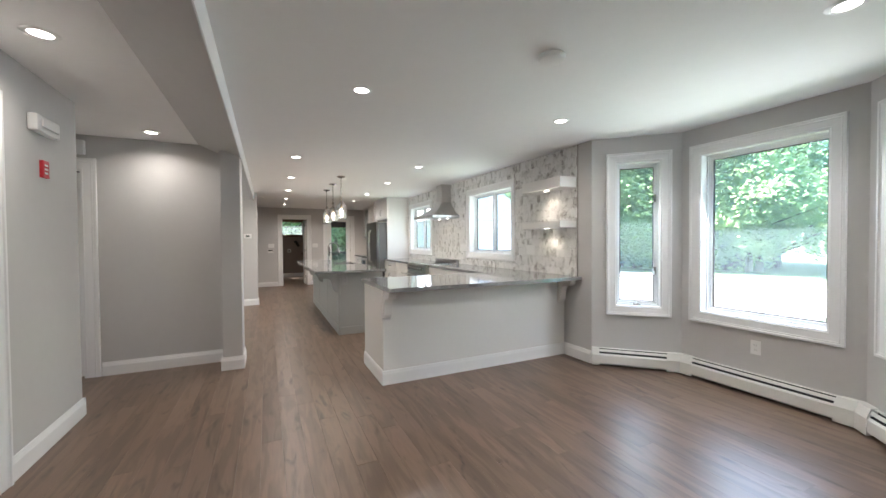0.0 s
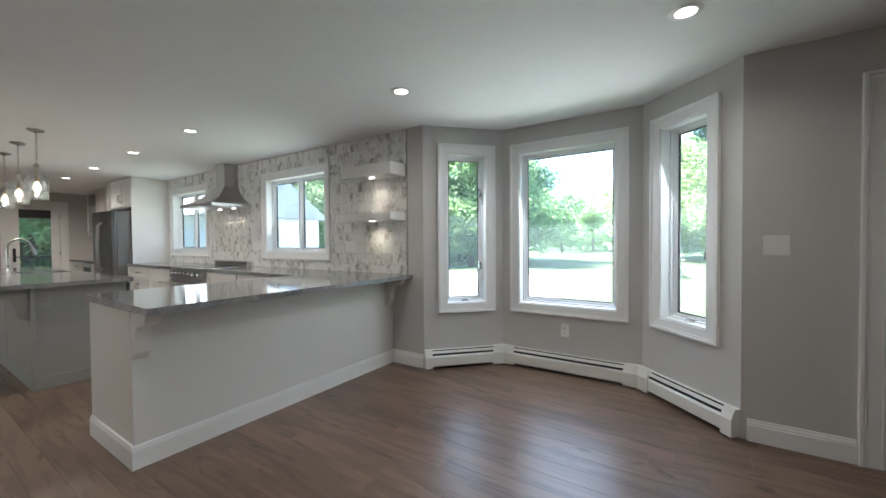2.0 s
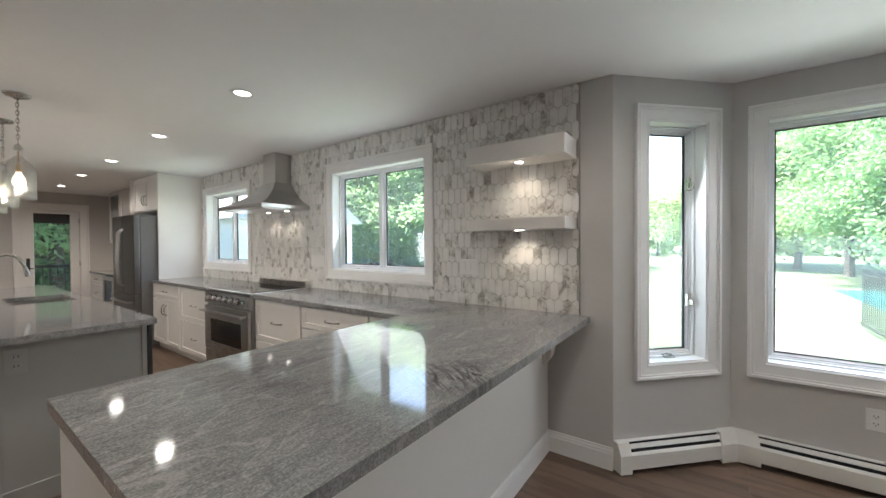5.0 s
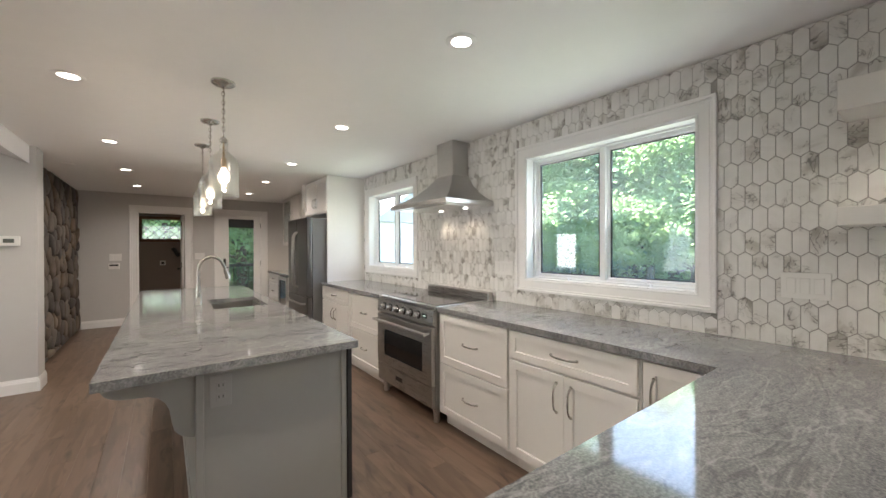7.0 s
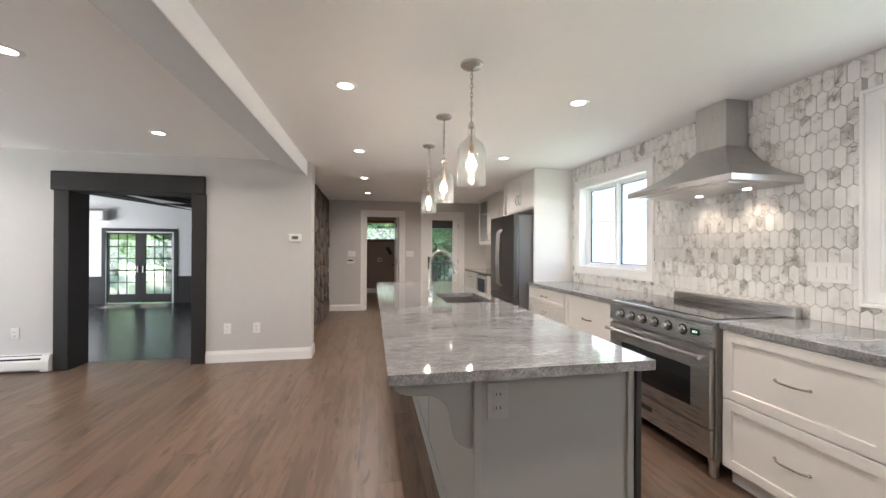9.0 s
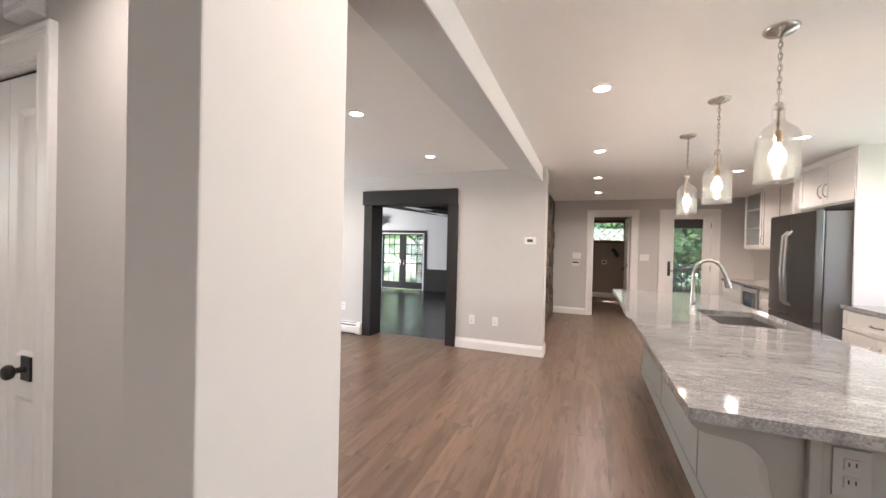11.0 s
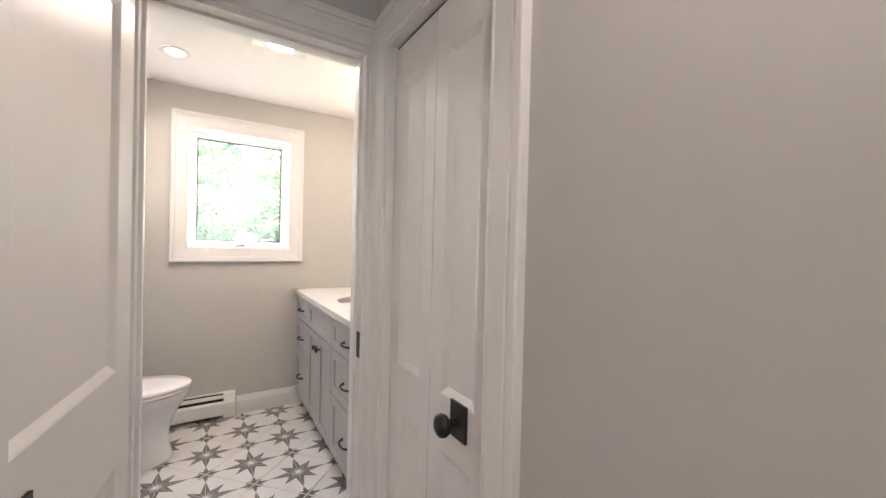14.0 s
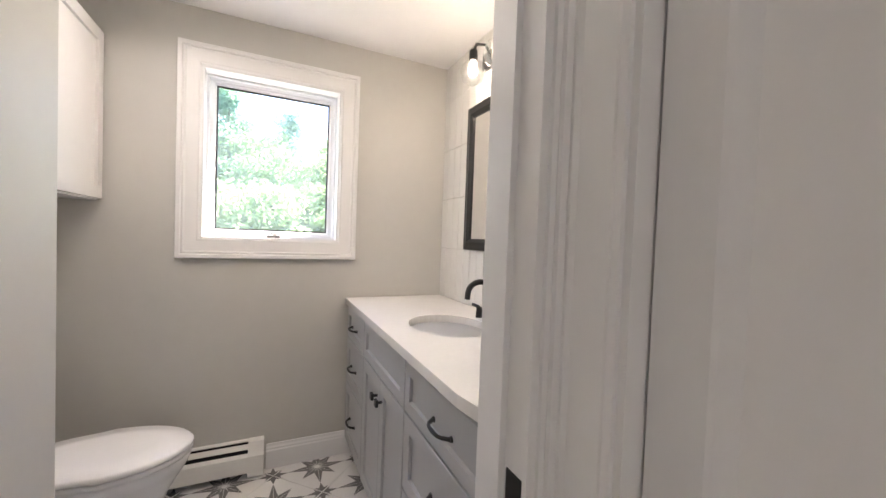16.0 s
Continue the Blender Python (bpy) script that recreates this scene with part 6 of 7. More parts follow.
# stone chimney breast: each stone a piece
st = solid("stone_wall", B(-0.359, -0.30, 9.63, 12.855, 0, CEIL - 0.002), MORTAR, "rough brown fieldstone chimney wall", "stone wall", kind="structure")
STONES = [mat("brown field stone", c, 0.85, vary=0.45, scale=5, bump=0.9, bscale=30) for c in ((0.105, 0.078, 0.058), (0.075, 0.062, 0.052), (0.135, 0.10, 0.072), (0.06, 0.052, 0.047), (0.115, 0.095, 0.078))]
srng = random.Random(21)


def clipped(poly, mid, way):
    """The part of a polygon that lies behind the line through mid, square to way."""
    out = []
    for k in range(len(poly)):
        p, q = poly[k], poly[(k + 1) % len(poly)]
        a, b = (p - mid).dot(way), (q - mid).dot(way)
        if a <= 0:
            out.append(p)
        if a * b < 0:
            out.append(p.lerp(q, a / (a - b)))
    return out


seeds = []
while len(seeds) < 130:
    c = Vector((srng.uniform(9.9, 12.9), srng.uniform(-0.05, CEIL + 0.05)))
    if all((c.x - o.x) ** 2 * 0.6 + (c.y - o.y) ** 2 * 1.5 > 0.016 + 0.012 * srng.random() for o in seeds) or srng.random() < 0.002:
        seeds.append(c)
for c in seeds:
    poly = [Vector(p) for p in ((9.64, 0.004), (12.852, 0.004), (12.852, CEIL - 0.006), (9.64, CEIL - 0.006))]
    for o in seeds:
        if o is not c and (o - c).length < 1.2 and poly:
            poly = clipped(poly, (o + c) / 2, (o - c).normalized())
    if len(poly) < 3 or max((p - q).length for p in poly for q in poly) > 0.9:
        continue
    mid = sum(poly, Vector((0, 0))) / len(poly)
    poly = [mid + (p - mid) * (1 - 0.009 / max((p - mid).length, 0.03)) for p in poly]
    loop = []
    for k in range(len(poly)):  # worn corners
        a, p, b = poly[k - 1], poly[k], poly[(k + 1) % len(poly)]
        loop += [p.lerp(a, 0.2), p.lerp(b, 0.2)]
    loop = [p + Vector((srng.uniform(-0.004, 0.004), srng.uniform(-0.004, 0.004))) for p in loop]
    dep = srng.uniform(0.025, 0.055)
    bm = bmesh.new()
    rings = []
    for sc, dx in ((1.0, -0.005), (1.0, dep * 0.55), (0.93, dep * 0.9), (0.6, dep + srng.uniform(0.0, 0.008))):
        rings.append([bm.verts.new((-0.30 + dx + srng.uniform(-0.004, 0.004) * (sc < 1), mid.x + (p.x - mid.x) * sc, mid.y + (p.y - mid.y) * sc)) for p in loop])
    n = len(loop)
    for ra, rb in zip(rings, rings[1:]):
        for k in range(n):
            bm.faces.new([ra[k], ra[(k + 1) % n], rb[(k + 1) % n], rb[k]])
    bm.faces.new(rings[-1])
    part("stone", bm, srng.choice(STONES), st, world_axes=True, soft=70)

# ---- bathroom ----
VY = 5.44
VM = axes((-2.40, VY), (-4.02, VY))
drawers = lambda a, b: [("drawer", a, b, 0.705, 0.875, ((a + b) / 2, 0.785, False)), ("drawer", a, b, 0.445, 0.70, ((a + b) / 2, 0.57, False)), ("drawer", a, b, 0.11, 0.44, ((a + b) / 2, 0.28, False))]
van = cabinet("vanity_cabinet", VM, 1.62, 0.565, 0, 0.885, drawers(0.005, 0.60) + drawers(1.20, 1.61) + [("false_front", 0.605, 1.195, 0.705, 0.875, None), ("door", 0.605, 0.90, 0.11, 0.70, (0.865, 0.62, True)), ("door", 0.90, 1.195, 0.11, 0.70, (0.935, 0.62, True))], VANITY, "grey shaker bathroom vanity with black handles", BLACK, knobs=True, hlen=0.11, category="vanity")
ov = [(-3.24 + 0.21 * math.cos(k * math.tau / 36), 5.695 + 0.165 * math.sin(k * math.tau / 36)) for k in range(36)]
bm = bmesh.new()
rect = [(-4.026, 5.405), (-2.356, 5.405), (-2.356, 6.008), (-4.026, 6.008)]


def to_rect(x, y):
    """The point of the slab's edge beyond an oval point, for stitching slab and sink hole."""
    dx, dy = x + 3.24, y - 5.695
    k = min((( -4.026 if dx < 0 else -2.356) + 3.24) / dx if abs(dx) > 1e-6 else 9e9, ((5.405 if dy < 0 else 6.008) - 5.695) / dy if abs(dy) > 1e-6 else 9e9)
    return -3.24 + dx * k, 5.695 + dy * k


outer = [to_rect(*p) for p in ov]
for z0, z1 in ((0.887, 0.92),):
    io_ = [[bm.verts.new((x, y, z)) for x, y in pts] for z in (z0, z1) for pts in (ov, outer)]
    for k in range(36):
        j = (k + 1) % 36
        bm.faces.new([io_[2][k], io_[2][j], io_[3][j], io_[3][k]])
        bm.faces.new([io_[0][k], io_[0][j], io_[1][j], io_[1][k]])
        bm.faces.new([io_[0][k], io_[0][j], io_[2][j], io_[2][k]])
        bm.faces.new([io_[1][k], io_[1][j], io_[3][j], io_[3][k]])
for cx, cy in rect:
    near_ = sorted(range(36), key=lambda k: (outer[k][0] - cx) ** 2 + (outer[k][1] - cy) ** 2)[:2]
    a, b = near_
    t_ = [io_[3][a], io_[3][b], bm.verts.new((cx, cy, 0.92))]
    l_ = [io_[1][a], io_[1][b], bm.verts.new((cx, cy, 0.887))]
    bm.faces.new(t_)
    bm.faces.new(l_)
    for e in (0, 1):
        bm.faces.new([t_[e], t_[2], l_[2], l_[e]])
solid("stone_countertop", bm, QUARTZ, "white quartz vanity top with an oval sink hole", "countertop")
sk = thing("bathroom_sink", (-3.24, 5.695, 0.75), "white oval undermount bathroom sink", "sink")
bowl = lathe(bmesh.new(), [(1.03, 0.136), (1.0, 0.136), (0.97, 0.11), (0.88, 0.05), (0.6, 0.01), (0.12, 0.0), (0.0, 0.0)], 36, Matrix.Diagonal((0.212, 0.167, 1, 1)), cap=False)
part("bowl", bowl, PORCELAIN, sk, soft=60)
part("drain", lathe(bmesh.new(), [(0.025, 0.001), (0.025, 0.005), (0, 0.004)], 18), BLACK, sk)
bf = thing("bathroom_faucet", (-3.24, 5.90, 0.92), "matt black widespread bathroom faucet", "faucet")
part("spout", tube(bmesh.new(), [(0, 0, 0), (0, 0, 0.13)] + [(0, -0.06 + 0.06 * math.cos(radians(a)), 0.13 + 0.05 * math.sin(radians(a))) for a in range(15, 180, 20)] + [(0, -0.122, 0.105)], 0.0125, 14), BLACK, bf, soft=60)
for dx in (-0.1, 0.1):
    part("handle", tube(bmesh.new(), [(dx, 0, 0), (dx, 0, 0.045), (dx * 1.05, -0.005, 0.05), (dx * 1.5, -0.005, 0.052)], [0.017, 0.014, 0.009, 0.008], 12), BLACK, bf, soft=60)
mr = thing("bathroom_mirror", axes((-2.356, 6.005), (-4.03, 6.005)), "bathroom mirror in a thick black frame", "mirror")
part("frame", sweep(bmesh.new(), 0.504, 1.264, 1.288, 1.945, [(0, 0), (0, 0.018), (0.02, 0.03), (0.045, 0.022), (0.06, 0.022), (0.06, 0)]), BLACK, mr)
part("glass", B(0.504, 1.264, 0.004, 0.012, 1.288, 1.945), MIRROR, mr)
vl = thing("vanity_light", axes((-2.356, 6.005), (-4.03, 6.005)) @ Matrix.Translation((0.884, 0, 2.2)), "black wall lamp with three lit glass globes over the mirror", "wall lamp")
part("back_plate", B(-0.30, 0.30, 0, 0.025, -0.04, 0.04, bev=0.004), BLACK, vl)
for dx in (-0.215, 0, 0.215):
    part("arm", tube(bmesh.new(), [(dx, 0.02, 0.0), (dx, 0.06, 0.05), (dx, 0.11, 0.04), (dx, 0.125, 0.0)], 0.008, 10), BLACK, vl, soft=60)
    part("socket", lathe(bmesh.new(), [(0.02, 0.015), (0.022, -0.03), (0.02, -0.032)], 16, Matrix.Translation((dx, 0.125, -0.01))), BLACK, vl, soft=60)
    gsh = part("globe", lathe(bmesh.new(), [(0.022, -0.03), (0.05, -0.05), (0.062, -0.09), (0.05, -0.13), (0.02, -0.15), (0, -0.152)], 24, Matrix.Translation((dx, 0.125, -0.01)), cap=False), CLEAR, vl, "clear glass globe", soft=60)
    gsh.visible_shadow = False
    part("bulb", lathe(bmesh.new(), [(0.012, -0.03), (0.024, -0.07), (0.022, -0.1), (0, -0.115)], 16, Matrix.Translation((dx, 0.125, -0.01))), BULB, vl, "lit bulb", soft=60)
    lp = new("vanity_bulb_light", bpy.data.lights.new("vanity_bulb_light", "POINT"))
    lp.data.energy, lp.data.color, lp.data.shadow_soft_size = 0.25, (1.0, 0.85, 0.66), 0.04
    lp.location = (-3.24 + dx, 5.88, 2.06)

tl = thing("toilet", (-3.6, 4.0, 0), "white porcelain two-piece toilet with a closed lid", "toilet")


def egg(w, l, n=36, back=0.30):
    """An elongated bowl outline: round front, narrower back."""
    return [((w * math.cos(a)) * (1 if math.sin(a) > 0 else 0.93), (l * math.sin(a) if math.sin(a) > 0 else back * math.sin(a))) for a in [k * math.tau / n for k in range(n)]]


def loft(bm, rings):
    loops = [[bm.verts.new(p) for p in r] for r in rings]
    for a, b in zip(loops, loops[1:]):
        for k in range(len(a)):
            bm.faces.new([a[k], a[(k + 1) % len(a)], b[(k + 1) % len(a)], b[k]])
    bm.faces.new(loops[0][::-1])
    bm.faces.new(loops[-1])
    return bm


def at(sc, z, cy, wy=1.0):
    return [(x * sc, cy + y * sc * wy, z) for x, y in egg(0.185, 0.29)]


part("bowl", loft(bmesh.new(), [at(0.78, 0.0, 0.42), at(0.79, 0.02, 0.42), at(0.73, 0.09, 0.42), at(0.72, 0.16, 0.42), at(0.78, 0.24, 0.425), at(0.88, 0.30, 0.43), at(0.97, 0.35, 0.435), at(1.0, 0.385, 0.44), at(0.98, 0.395, 0.44)]), PORCELAIN, tl, soft=60)
part("seat", loft(bmesh.new(), [at(1.0, 0.397, 0.44), at(1.02, 0.402, 0.44), at(1.02, 0.412, 0.44), at(1.0, 0.416, 0.44)]), PORCELAIN, tl, soft=50)
part("lid", loft(bmesh.new(), [at(1.0, 0.418, 0.44), at(1.025, 0.423, 0.44), at(1.025, 0.434, 0.44), at(0.99, 0.442, 0.44), at(0.6, 0.448, 0.44)]), PORCELAIN, tl, soft=50)
tank = part("tank", B(-0.22, 0.22, 0.012, 0.20, 0.40, 0.74, bev=0.02), PORCELAIN, tl, soft=40)
part("tank_lid", B(-0.23, 0.23, 0.006, 0.21, 0.742, 0.775, bev=0.01), PORCELAIN, tl, soft=40)
part("flush_lever", tube(bmesh.new(), [(-0.15, 0.20, 0.68), (-0.15, 0.225, 0.68), (-0.08, 0.23, 0.675)], 0.007, 8), CHROME, tank)
wcab = cabinet("wall_cabinet", axes((-4.026, 4.29), (-3.0, 4.29)), 1.02, 0.285, 1.40, 2.15, [("door", 0.01, 0.51, 1.405, 2.145, None), ("door", 0.51, 1.01, 1.405, 2.145, None)], CABINET, "white shaker wall cabinet above the toilet", BLACK, kick=0, knobs=True)
fanl = thing("exhaust_fan", (-2.98, 5.13, CEIL), "square bathroom exhaust fan with a lit lens", "exhaust fan")
part("grille", B(-0.14, 0.14, -0.14, 0.14, -0.02, -0.001, bev=0.006), PLASTIC, fanl)
part("lens", B(-0.09, 0.09, -0.06, 0.06, -0.028, -0.0205, bev=0.004), LAMP, fanl, "lit lens")
window_light("fan_light", (-2.98, 5.13, CEIL - 0.035), (-2.98, 5.13, 0), 0.18, 0.12, 0.4, (1.0, 0.9, 0.78))

# vanity wall tiles
vt = bpy.data.objects["wall_bath_vanity"]
tiles, TW, TH = [], 0.0765, 0.305
for i in range(22):
    x0 = -4.028 + i * TW
    for j in range(6):
        z0 = 0.922 + j * TH + (0 if i % 2 else 0)
        z1 = min(z0 + TH - 0.003, CEIL - 0.002)
        if z1 - z0 < 0.02 or x0 + TW > -2.352:
            continue
        a, b, c, d_, e = x0 + 0.0015, x0 + TW - 0.0015, z0, z1, 0.0025
        pv = [(a, 6.011, c), (b, 6.011, c), (b, 6.011, d_), (a, 6.011, d_), (a, 6.0065, c), (b, 6.0065, c), (b, 6.0065, d_), (a, 6.0065, d_), (a + e, 6.0055, c + e), (b - e, 6.0055, c + e), (b - e, 6.0055, d_ - e), (a + e, 6.0055, d_ - e)]
        pf = [(8, 9, 10, 11)] + [(k, (k + 1) % 4, 4 + (k + 1) % 4, 4 + k) for k in range(4)] + [(4 + k, 4 + (k + 1) % 4, 8 + (k + 1) % 4, 8 + k) for k in range(4)]
        tiles.append((pv, pf))
pieces("tile", tiles, vt, CERAMIC)

# star floor: diagonal 0.31 m tiles, a big star in each and a quarter of a small one at each corner
bfloor = solid("floor_bath", B(-4.1, -2.30, 3.95, 6.02, -0.2, -0.0085), GROUT, "white bathroom tile floor with grey star pattern", "floor", kind="structure")


S = 0.222
for i in range(-8, 9):
    for j in range(-8, 9):
        cx, cy = -3.5 + S * (i - j), 4.82 + S * (i + j)
        if not (-4.03 - S < cx < -2.3 + S and 4.0 - S < cy < 6.01 + S):
            continue
        bm = bmesh.new()
        g = S - 0.002
        outline(bm, [(g, 0), (0, g), (-g, 0), (0, -g)], -0.0085, -0.0006, lambda p, a: (cx + p[0], cy + p[1], a))
        inked = []
        for ang in range(8):
            a0 = math.tau * ang / 8
            ln = 0.150 if ang % 2 == 0 else 0.118
            for sgn in (-1, 1):
                q = a0 + sgn * math.tau / 16
                off = sgn * 0.0016
                nx, ny = -math.sin(a0) * off, math.cos(a0) * off
                tri_ = [(cx + 0.012 * math.cos(a0) + nx, cy + 0.012 * math.sin(a0) + ny), (cx + ln * math.cos(a0) + nx * 0.2, cy + ln * math.sin(a0) + ny * 0.2), (cx + 0.055 * math.cos(q), cy + 0.055 * math.sin(q))]
                inked.append(tri_)
        for (qx, qy) in ((g, 0), (0, g), (-g, 0), (0, -g)):
            base = math.atan2(-qy, -qx)
            px, py = cx + qx * 0.99, cy + qy * 0.99
            inked.append([(px, py), (px + 0.07 * math.cos(base), py + 0.07 * math.sin(base)), (px + 0.028 * math.cos(base + 0.5), py + 0.028 * math.sin(base + 0.5))])
            inked.append([(px, py), (px + 0.07 * math.cos(base), py + 0.07 * math.sin(base)), (px + 0.028 * math.cos(base - 0.5), py + 0.028 * math.sin(base - 0.5))])
            for sgn in (-1, 1):
                inked.append([(px, py), (px + 0.05 * math.cos(base + sgn * 0.74), py + 0.05 * math.sin(base + sgn * 0.74)), (px + 0.028 * math.cos(base + sgn * 0.35), py + 0.028 * math.sin(base + sgn * 0.35))])
        for tri_ in inked:
            f = bm.faces.new([bm.verts.new((x, y, 0.0)) for x, y in tri_])
            f.material_index = 1
        for co, no in (((-4.03, 0, 0), (-1, 0, 0)), ((-2.31, 0, 0), (1, 0, 0)), ((0, 4.0, 0), (0, -1, 0)), ((0, 6.01, 0), (0, 1, 0))):
            bmesh.ops.bisect_plane(bm, geom=[*bm.verts, *bm.edges, *bm.faces], plane_co=co, plane_no=no, clear_outer=True)
        if len(bm.faces) > 3:
            bm.transform(ROOT[bfloor].inverted())
            me = bpy.data.meshes.new("tile")
            bm.to_mesh(me)
            me.materials.append(STARWHITE)
            me.materials.append(STARGREY)
            ob = new("tile", me)
            ob.parent = bfloor
        bm.free()

# marble picket mosaic over the kitchen counter
ms = bpy.data.objects["wall_east"]
solid("tile_grout", cells(bmesh.new(), [3.686, 4.822, 6.198, 7.679, 9.028, 9.1], [CT, 1.027, 2.175, 2.188, CEIL - 0.001], 3.1995, 3.196, lambda a, b: not (4.822 < a < 6.198 and 1.027 < b < 2.175) and not (7.679 < a < 9.028 and 1.027 < b < 2.188), lambda u, v, w: (w, u, v)), GROUT, "pale grout bed of the marble mosaic", "grout", kind="structure")
solid("tile_edge_trim", B(3.1905, 3.1995, 3.678, 3.6865, CT, CEIL - 0.001), NICKEL, "thin metal edge strip of the tile", "trim", kind="structure")
PITCH, ROW, TIP = 0.0575, 0.113, 0.019
near, vs, fs = [], [], []
for r in range(14):
    zc = CT + 0.03 + r * ROW
    for c in range(96):
        yc = 3.70 + c * PITCH + (PITCH / 2 if r % 2 else 0)
        hw, hh = PITCH / 2 - 0.0014, ROW / 2 + TIP / 2 - 0.0016
        hexa = [(yc - hw, zc - hh + TIP), (yc, zc - hh), (yc + hw, zc - hh + TIP), (yc + hw, zc + hh - TIP), (yc, zc + hh), (yc - hw, zc + hh - TIP)]
        blocks = [(4.822, 6.198, 1.027, 2.175), (7.679, 9.028, 1.027, 2.188)]
        y0, y1, z0, z1 = 3.687, 9.099, CT + 0.0005, CEIL - 0.002
        skip = False
        for b0, b1, b2, b3 in blocks:
            if b0 < yc < b1 and b2 < zc < b3:
                inside = min(yc - b0, b1 - yc, zc - b2, b3 - zc)
                m_ = min((yc - b0, 0), (b1 - yc, 1), (zc - b2, 2), (b3 - zc, 3))
                if m_[0] > (hw if m_[1] < 2 else hh) - 0.002:
                    skip = True
                elif m_[1] == 0:
                    y1 = min(y1, b0)
                elif m_[1] == 1:
                    y0 = max(y0, b1)
                elif m_[1] == 2:
                    z1 = min(z1, b2)
                else:
                    z0 = max(z0, b3)
            elif b0 - hw < yc < b1 + hw and b2 - hh < zc < b3 + hh:
                if yc <= b0:
                    y1 = min(y1, b0)
                elif yc >= b1:
                    y0 = max(y0, b1)
                elif zc <= b2:
                    z1 = min(z1, b2)
                else:
                    z0 = max(z0, b3)
        if skip or yc > 9.12 or yc - hw > y1 or yc + hw < y0 or zc - hh > z1 or zc + hh < z0:
            continue
        hexa = [(min(max(a, y0), y1), min(max(b, z0), z1)) for a, b in hexa]
        if max(p[0] for p in hexa) - min(p[0] for p in hexa) < 0.004 or max(p[1] for p in hexa) - min(p[1] for p in hexa) < 0.004:
            continue
        my, mz = sum(p[0] for p in hexa) / 6, sum(p[1] for p in hexa) / 6
        x1 = 3.1925
        pv = [(3.196, a, b) for a, b in hexa] + [(x1 + 0.0008, a, b) for a, b in hexa] + [(x1, my + (a - my) * 0.95, mz + (b - mz) * 0.975) for a, b in hexa]
        pf = [(12, 13, 14, 15, 16, 17)] + [(k, (k + 1) % 6, 6 + (k + 1) % 6, 6 + k) for k in range(6)] + [(6 + k, 6 + (k + 1) % 6, 12 + (k + 1) % 6, 12 + k) for k in range(6)]
        if yc < 6.2 and len(near) < 300:
            near.append((pv, pf))
        else:
            n = len(vs)
            vs += pv
            fs += [tuple(q + n for q in f) for f in pf]
pieces("tile", near, ms, MARBLE)
rest("tiles", vs, fs, ms, MARBLE, "further marble picket tiles")

# ---- outdoor things near the house ----
SIDING = mat("white painted siding", (0.78, 0.78, 0.77), 0.5, vary=0.03)
ROOFING = mat("grey roof shingles", (0.38, 0.38, 0.39), 0.85, vary=0.2, scale=12)
POOL = mat("turquoise pool water", (0.03, 0.30, 0.34), 0.05, vary=0.1, scale=2)
po = thing("porch_roof", (6.6, -2.2, GZ), "white porch roof on dark posts beside the pool", "porch")
part("soffit", B(4.6, 8.2, -6.0, 0.55, 2.35, 2.62), SIDING, po, world_axes=True)
part("gable", outline(bmesh.new(), [(4.5, 2.62), (8.3, 2.62), (6.4, 3.7)], -6.1, 0.65, lambda p, a: (p[0], a, p[1])), SIDING, po, world_axes=True)
part("deck", B(4.4, 8.2, -6.0, 0.6, GZ, -0.35), DRIVE, po, world_axes=True)
for px, py in ((6.0, 0.45), (8.1, 0.45), (8.1, -3.0)):
    part("post", B(px - 0.07, px + 0.07, py - 0.07, py + 0.07, -0.35, 2.35, bev=0.01), BLACK, po, world_axes=True)
fe = thing("metal_fence", (9, 0.3, GZ), "black metal picket fence round the pool", "fence")
for k in range(60):
    fx = 6.2 + k * 0.11
    part("picket", B(fx - 0.008, fx + 0.008, 0.29, 0.306, -0.5, 0.75), BLACK, fe, world_axes=True)
for fz in (-0.45, 0.62):
    part("rail", B(6.1, 12.8, 0.285, 0.311, fz, fz + 0.03), BLACK, fe, world_axes=True)
solid("pool_water", B(10.5, 22, -8.5, -1.0, GZ + 0.005, GZ + 0.03), POOL, "turquoise swimming pool water", "pool", kind="structure")
gz = thing("garden_pavilion", (31, 24.2, GZ), "white garden pavilion with a hipped roof beyond the lawn", "pavilion")
part("roof", lathe(bmesh.new(), [(3.2, 2.5), (3.2, 2.65), (1.2, 3.6), (0, 3.9)], 4, Matrix.Rotation(radians(45), 4, "Z")), mat("pale roof", (0.5, 0.5, 0.5), 0.7), gz)
for sx in (-1.9, 1.9):
    for sy in (-1.9, 1.9):
        part("post", B(sx - 0.1, sx + 0.1, sy - 0.1, sy + 0.1, 0, 2.52), SIDING, gz)
part("floor", B(-2.2, 2.2, -2.2, 2.2, 0.0, 0.15), SIDING, gz)
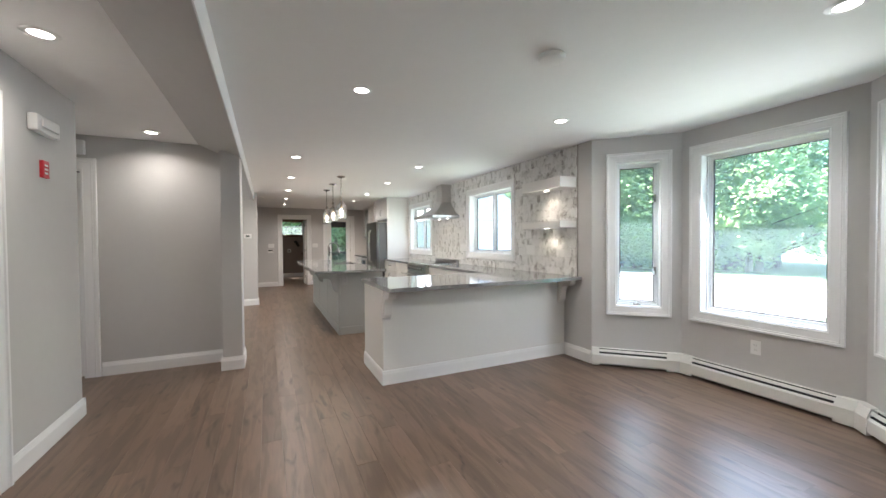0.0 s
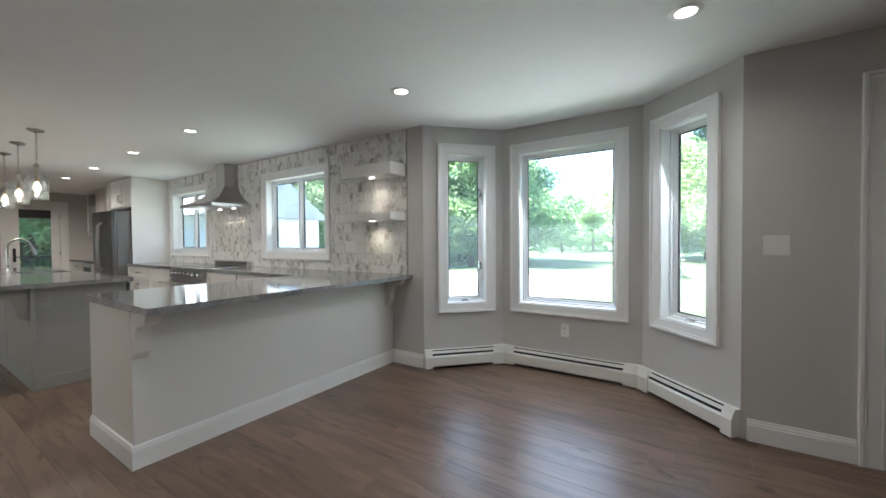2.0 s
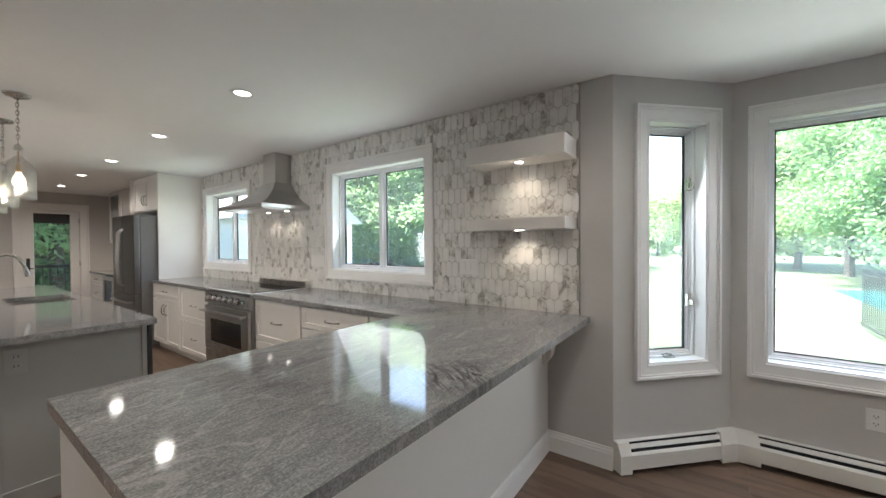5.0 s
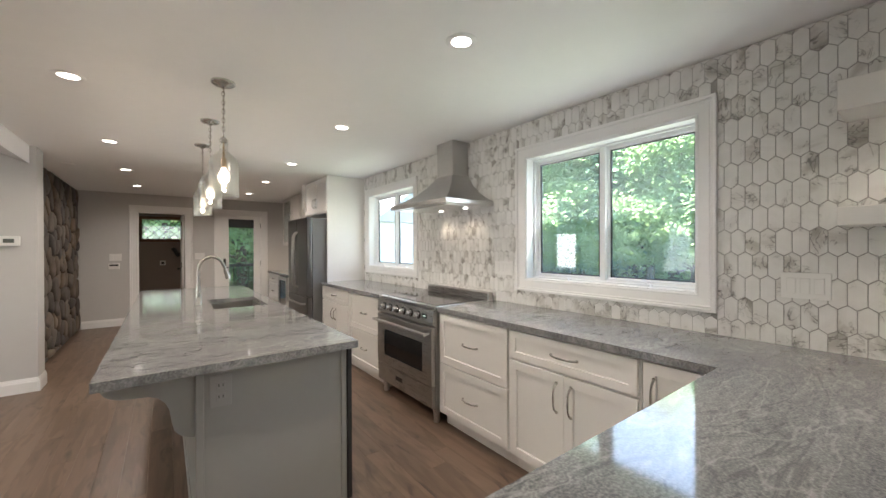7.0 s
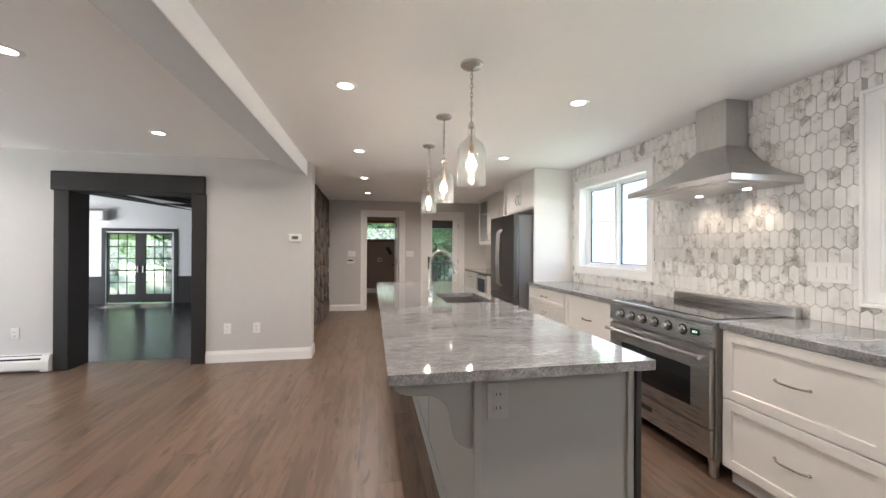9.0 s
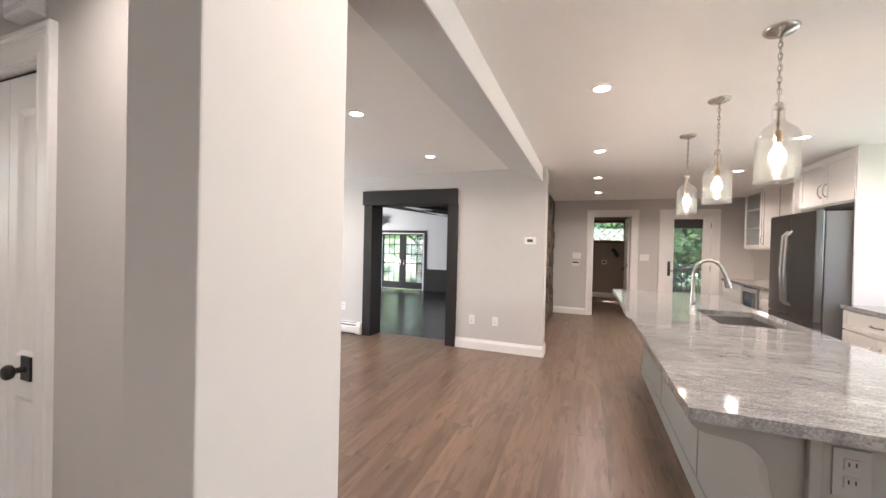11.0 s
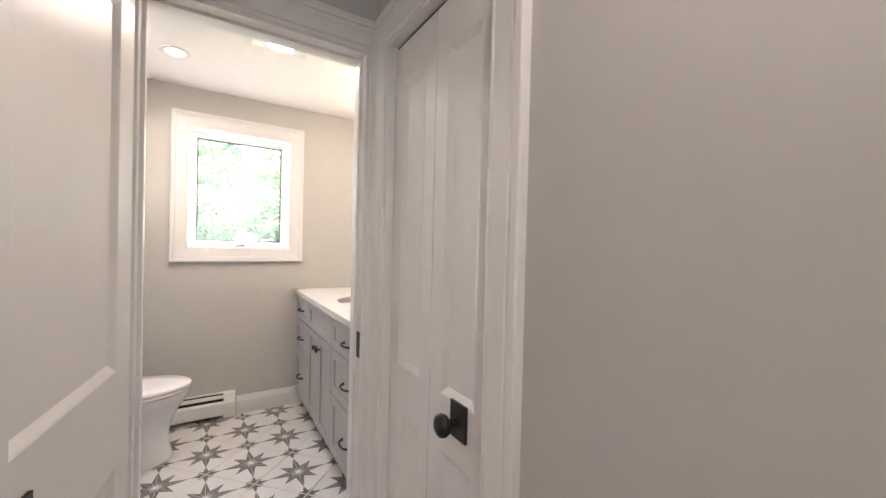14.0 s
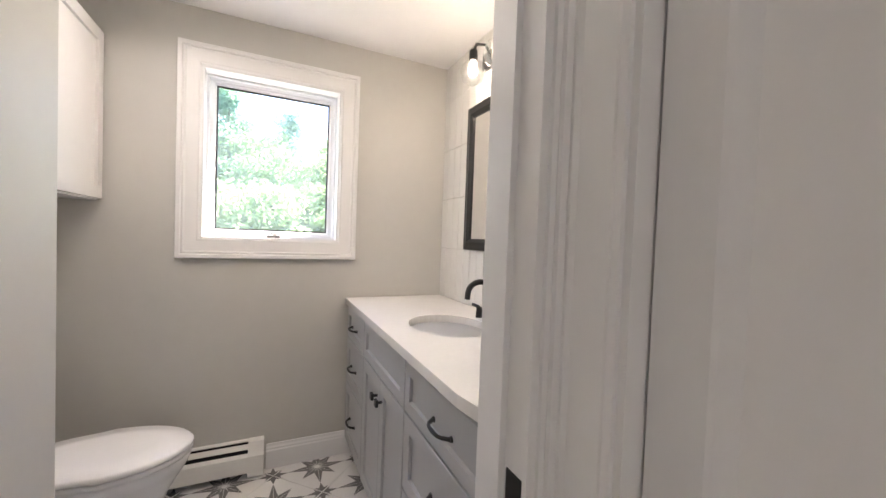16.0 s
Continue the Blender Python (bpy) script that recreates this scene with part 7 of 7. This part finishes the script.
# neighbouring garage seen through the kitchen windows
ga = thing("garage", (9.6, 19.2, GZ), "white sided garage with a grey roof beside the drive", "garage")
part("wall", B(-2.5, 2.5, -3, 4, 0, 3.0), SIDING, ga)
for k in range(12):
    part("siding_board", B(-2.52, -2.5, -3, 4, 0.05 + k * 0.24, 0.27 + k * 0.24, bev=0.004), SIDING, ga)
part("roof", outline(bmesh.new(), [(-2.9, 2.9), (2.9, 2.9), (0, 5.0)], -3.3, 4.3, lambda p, a: (p[0], a, p[1])), ROOFING, ga)
MULCH = mat("brown bark mulch", (0.12, 0.09, 0.07), 0.95, vary=0.4, scale=6, bump=0.8, bscale=40)
solid("garden_bed", outline(bmesh.new(), [(9.5, 1.3), (15, 1.5), (19.5, 2.2), (20.2, 2.9), (18, 3.0), (13, 2.45), (9.5, 2.3)], GZ, GZ + 0.05, lambda p, a: (p[0], p[1], a)), MULCH, "brown mulched garden bed beside the lawn", "garden bed", kind="structure")
shrub = tree("pale_shrub", (22, 2.75, GZ), 2.4, 1.1, mat("pale flowering leaves", (0.30, 0.31, 0.24), 0.6, vary=0.2, scale=3), "round pale flowering shrub on the lawn", 8, clumps=60, leaves=60, leaf_size=0.06)
tagged(shrub, category="shrub", group="shrubs round the house")
gr = thing("barbecue_grill", (20.4, 3.5, GZ), "covered dark barbecue grill on the lawn", "grill")
part("lid", lathe(bmesh.new(), [(0.36, 0.6), (0.35, 0.75), (0.25, 0.88), (0, 0.93)], 20), RUBBER, gr, soft=50)
part("cart", B(-0.32, 0.32, -0.24, 0.24, 0.0, 0.6, bev=0.02), RUBBER, gr)
# back porch rail beyond the glazed door
br = thing("porch_railing", (2.2, 15.4, GZ), "dark back porch railing beyond the glazed door", "railing")
part("deck", B(1.95, 4.4, 13.05, 15.5, GZ, -0.05), DRIVE, br, world_axes=True)
part("rail", B(1.95, 4.4, 15.38, 15.44, 0.88, 0.95, bev=0.01), BLACK, br, world_axes=True)
for k in range(20):
    part("baluster", B(2.0 + k * 0.12, 2.02 + k * 0.12, 15.40, 15.42, -0.05, 0.88), BLACK, br, world_axes=True)
part("roof", B(1.9, 4.4, 13.05, 15.7, 2.25, 2.4), SIDING, br, world_axes=True)
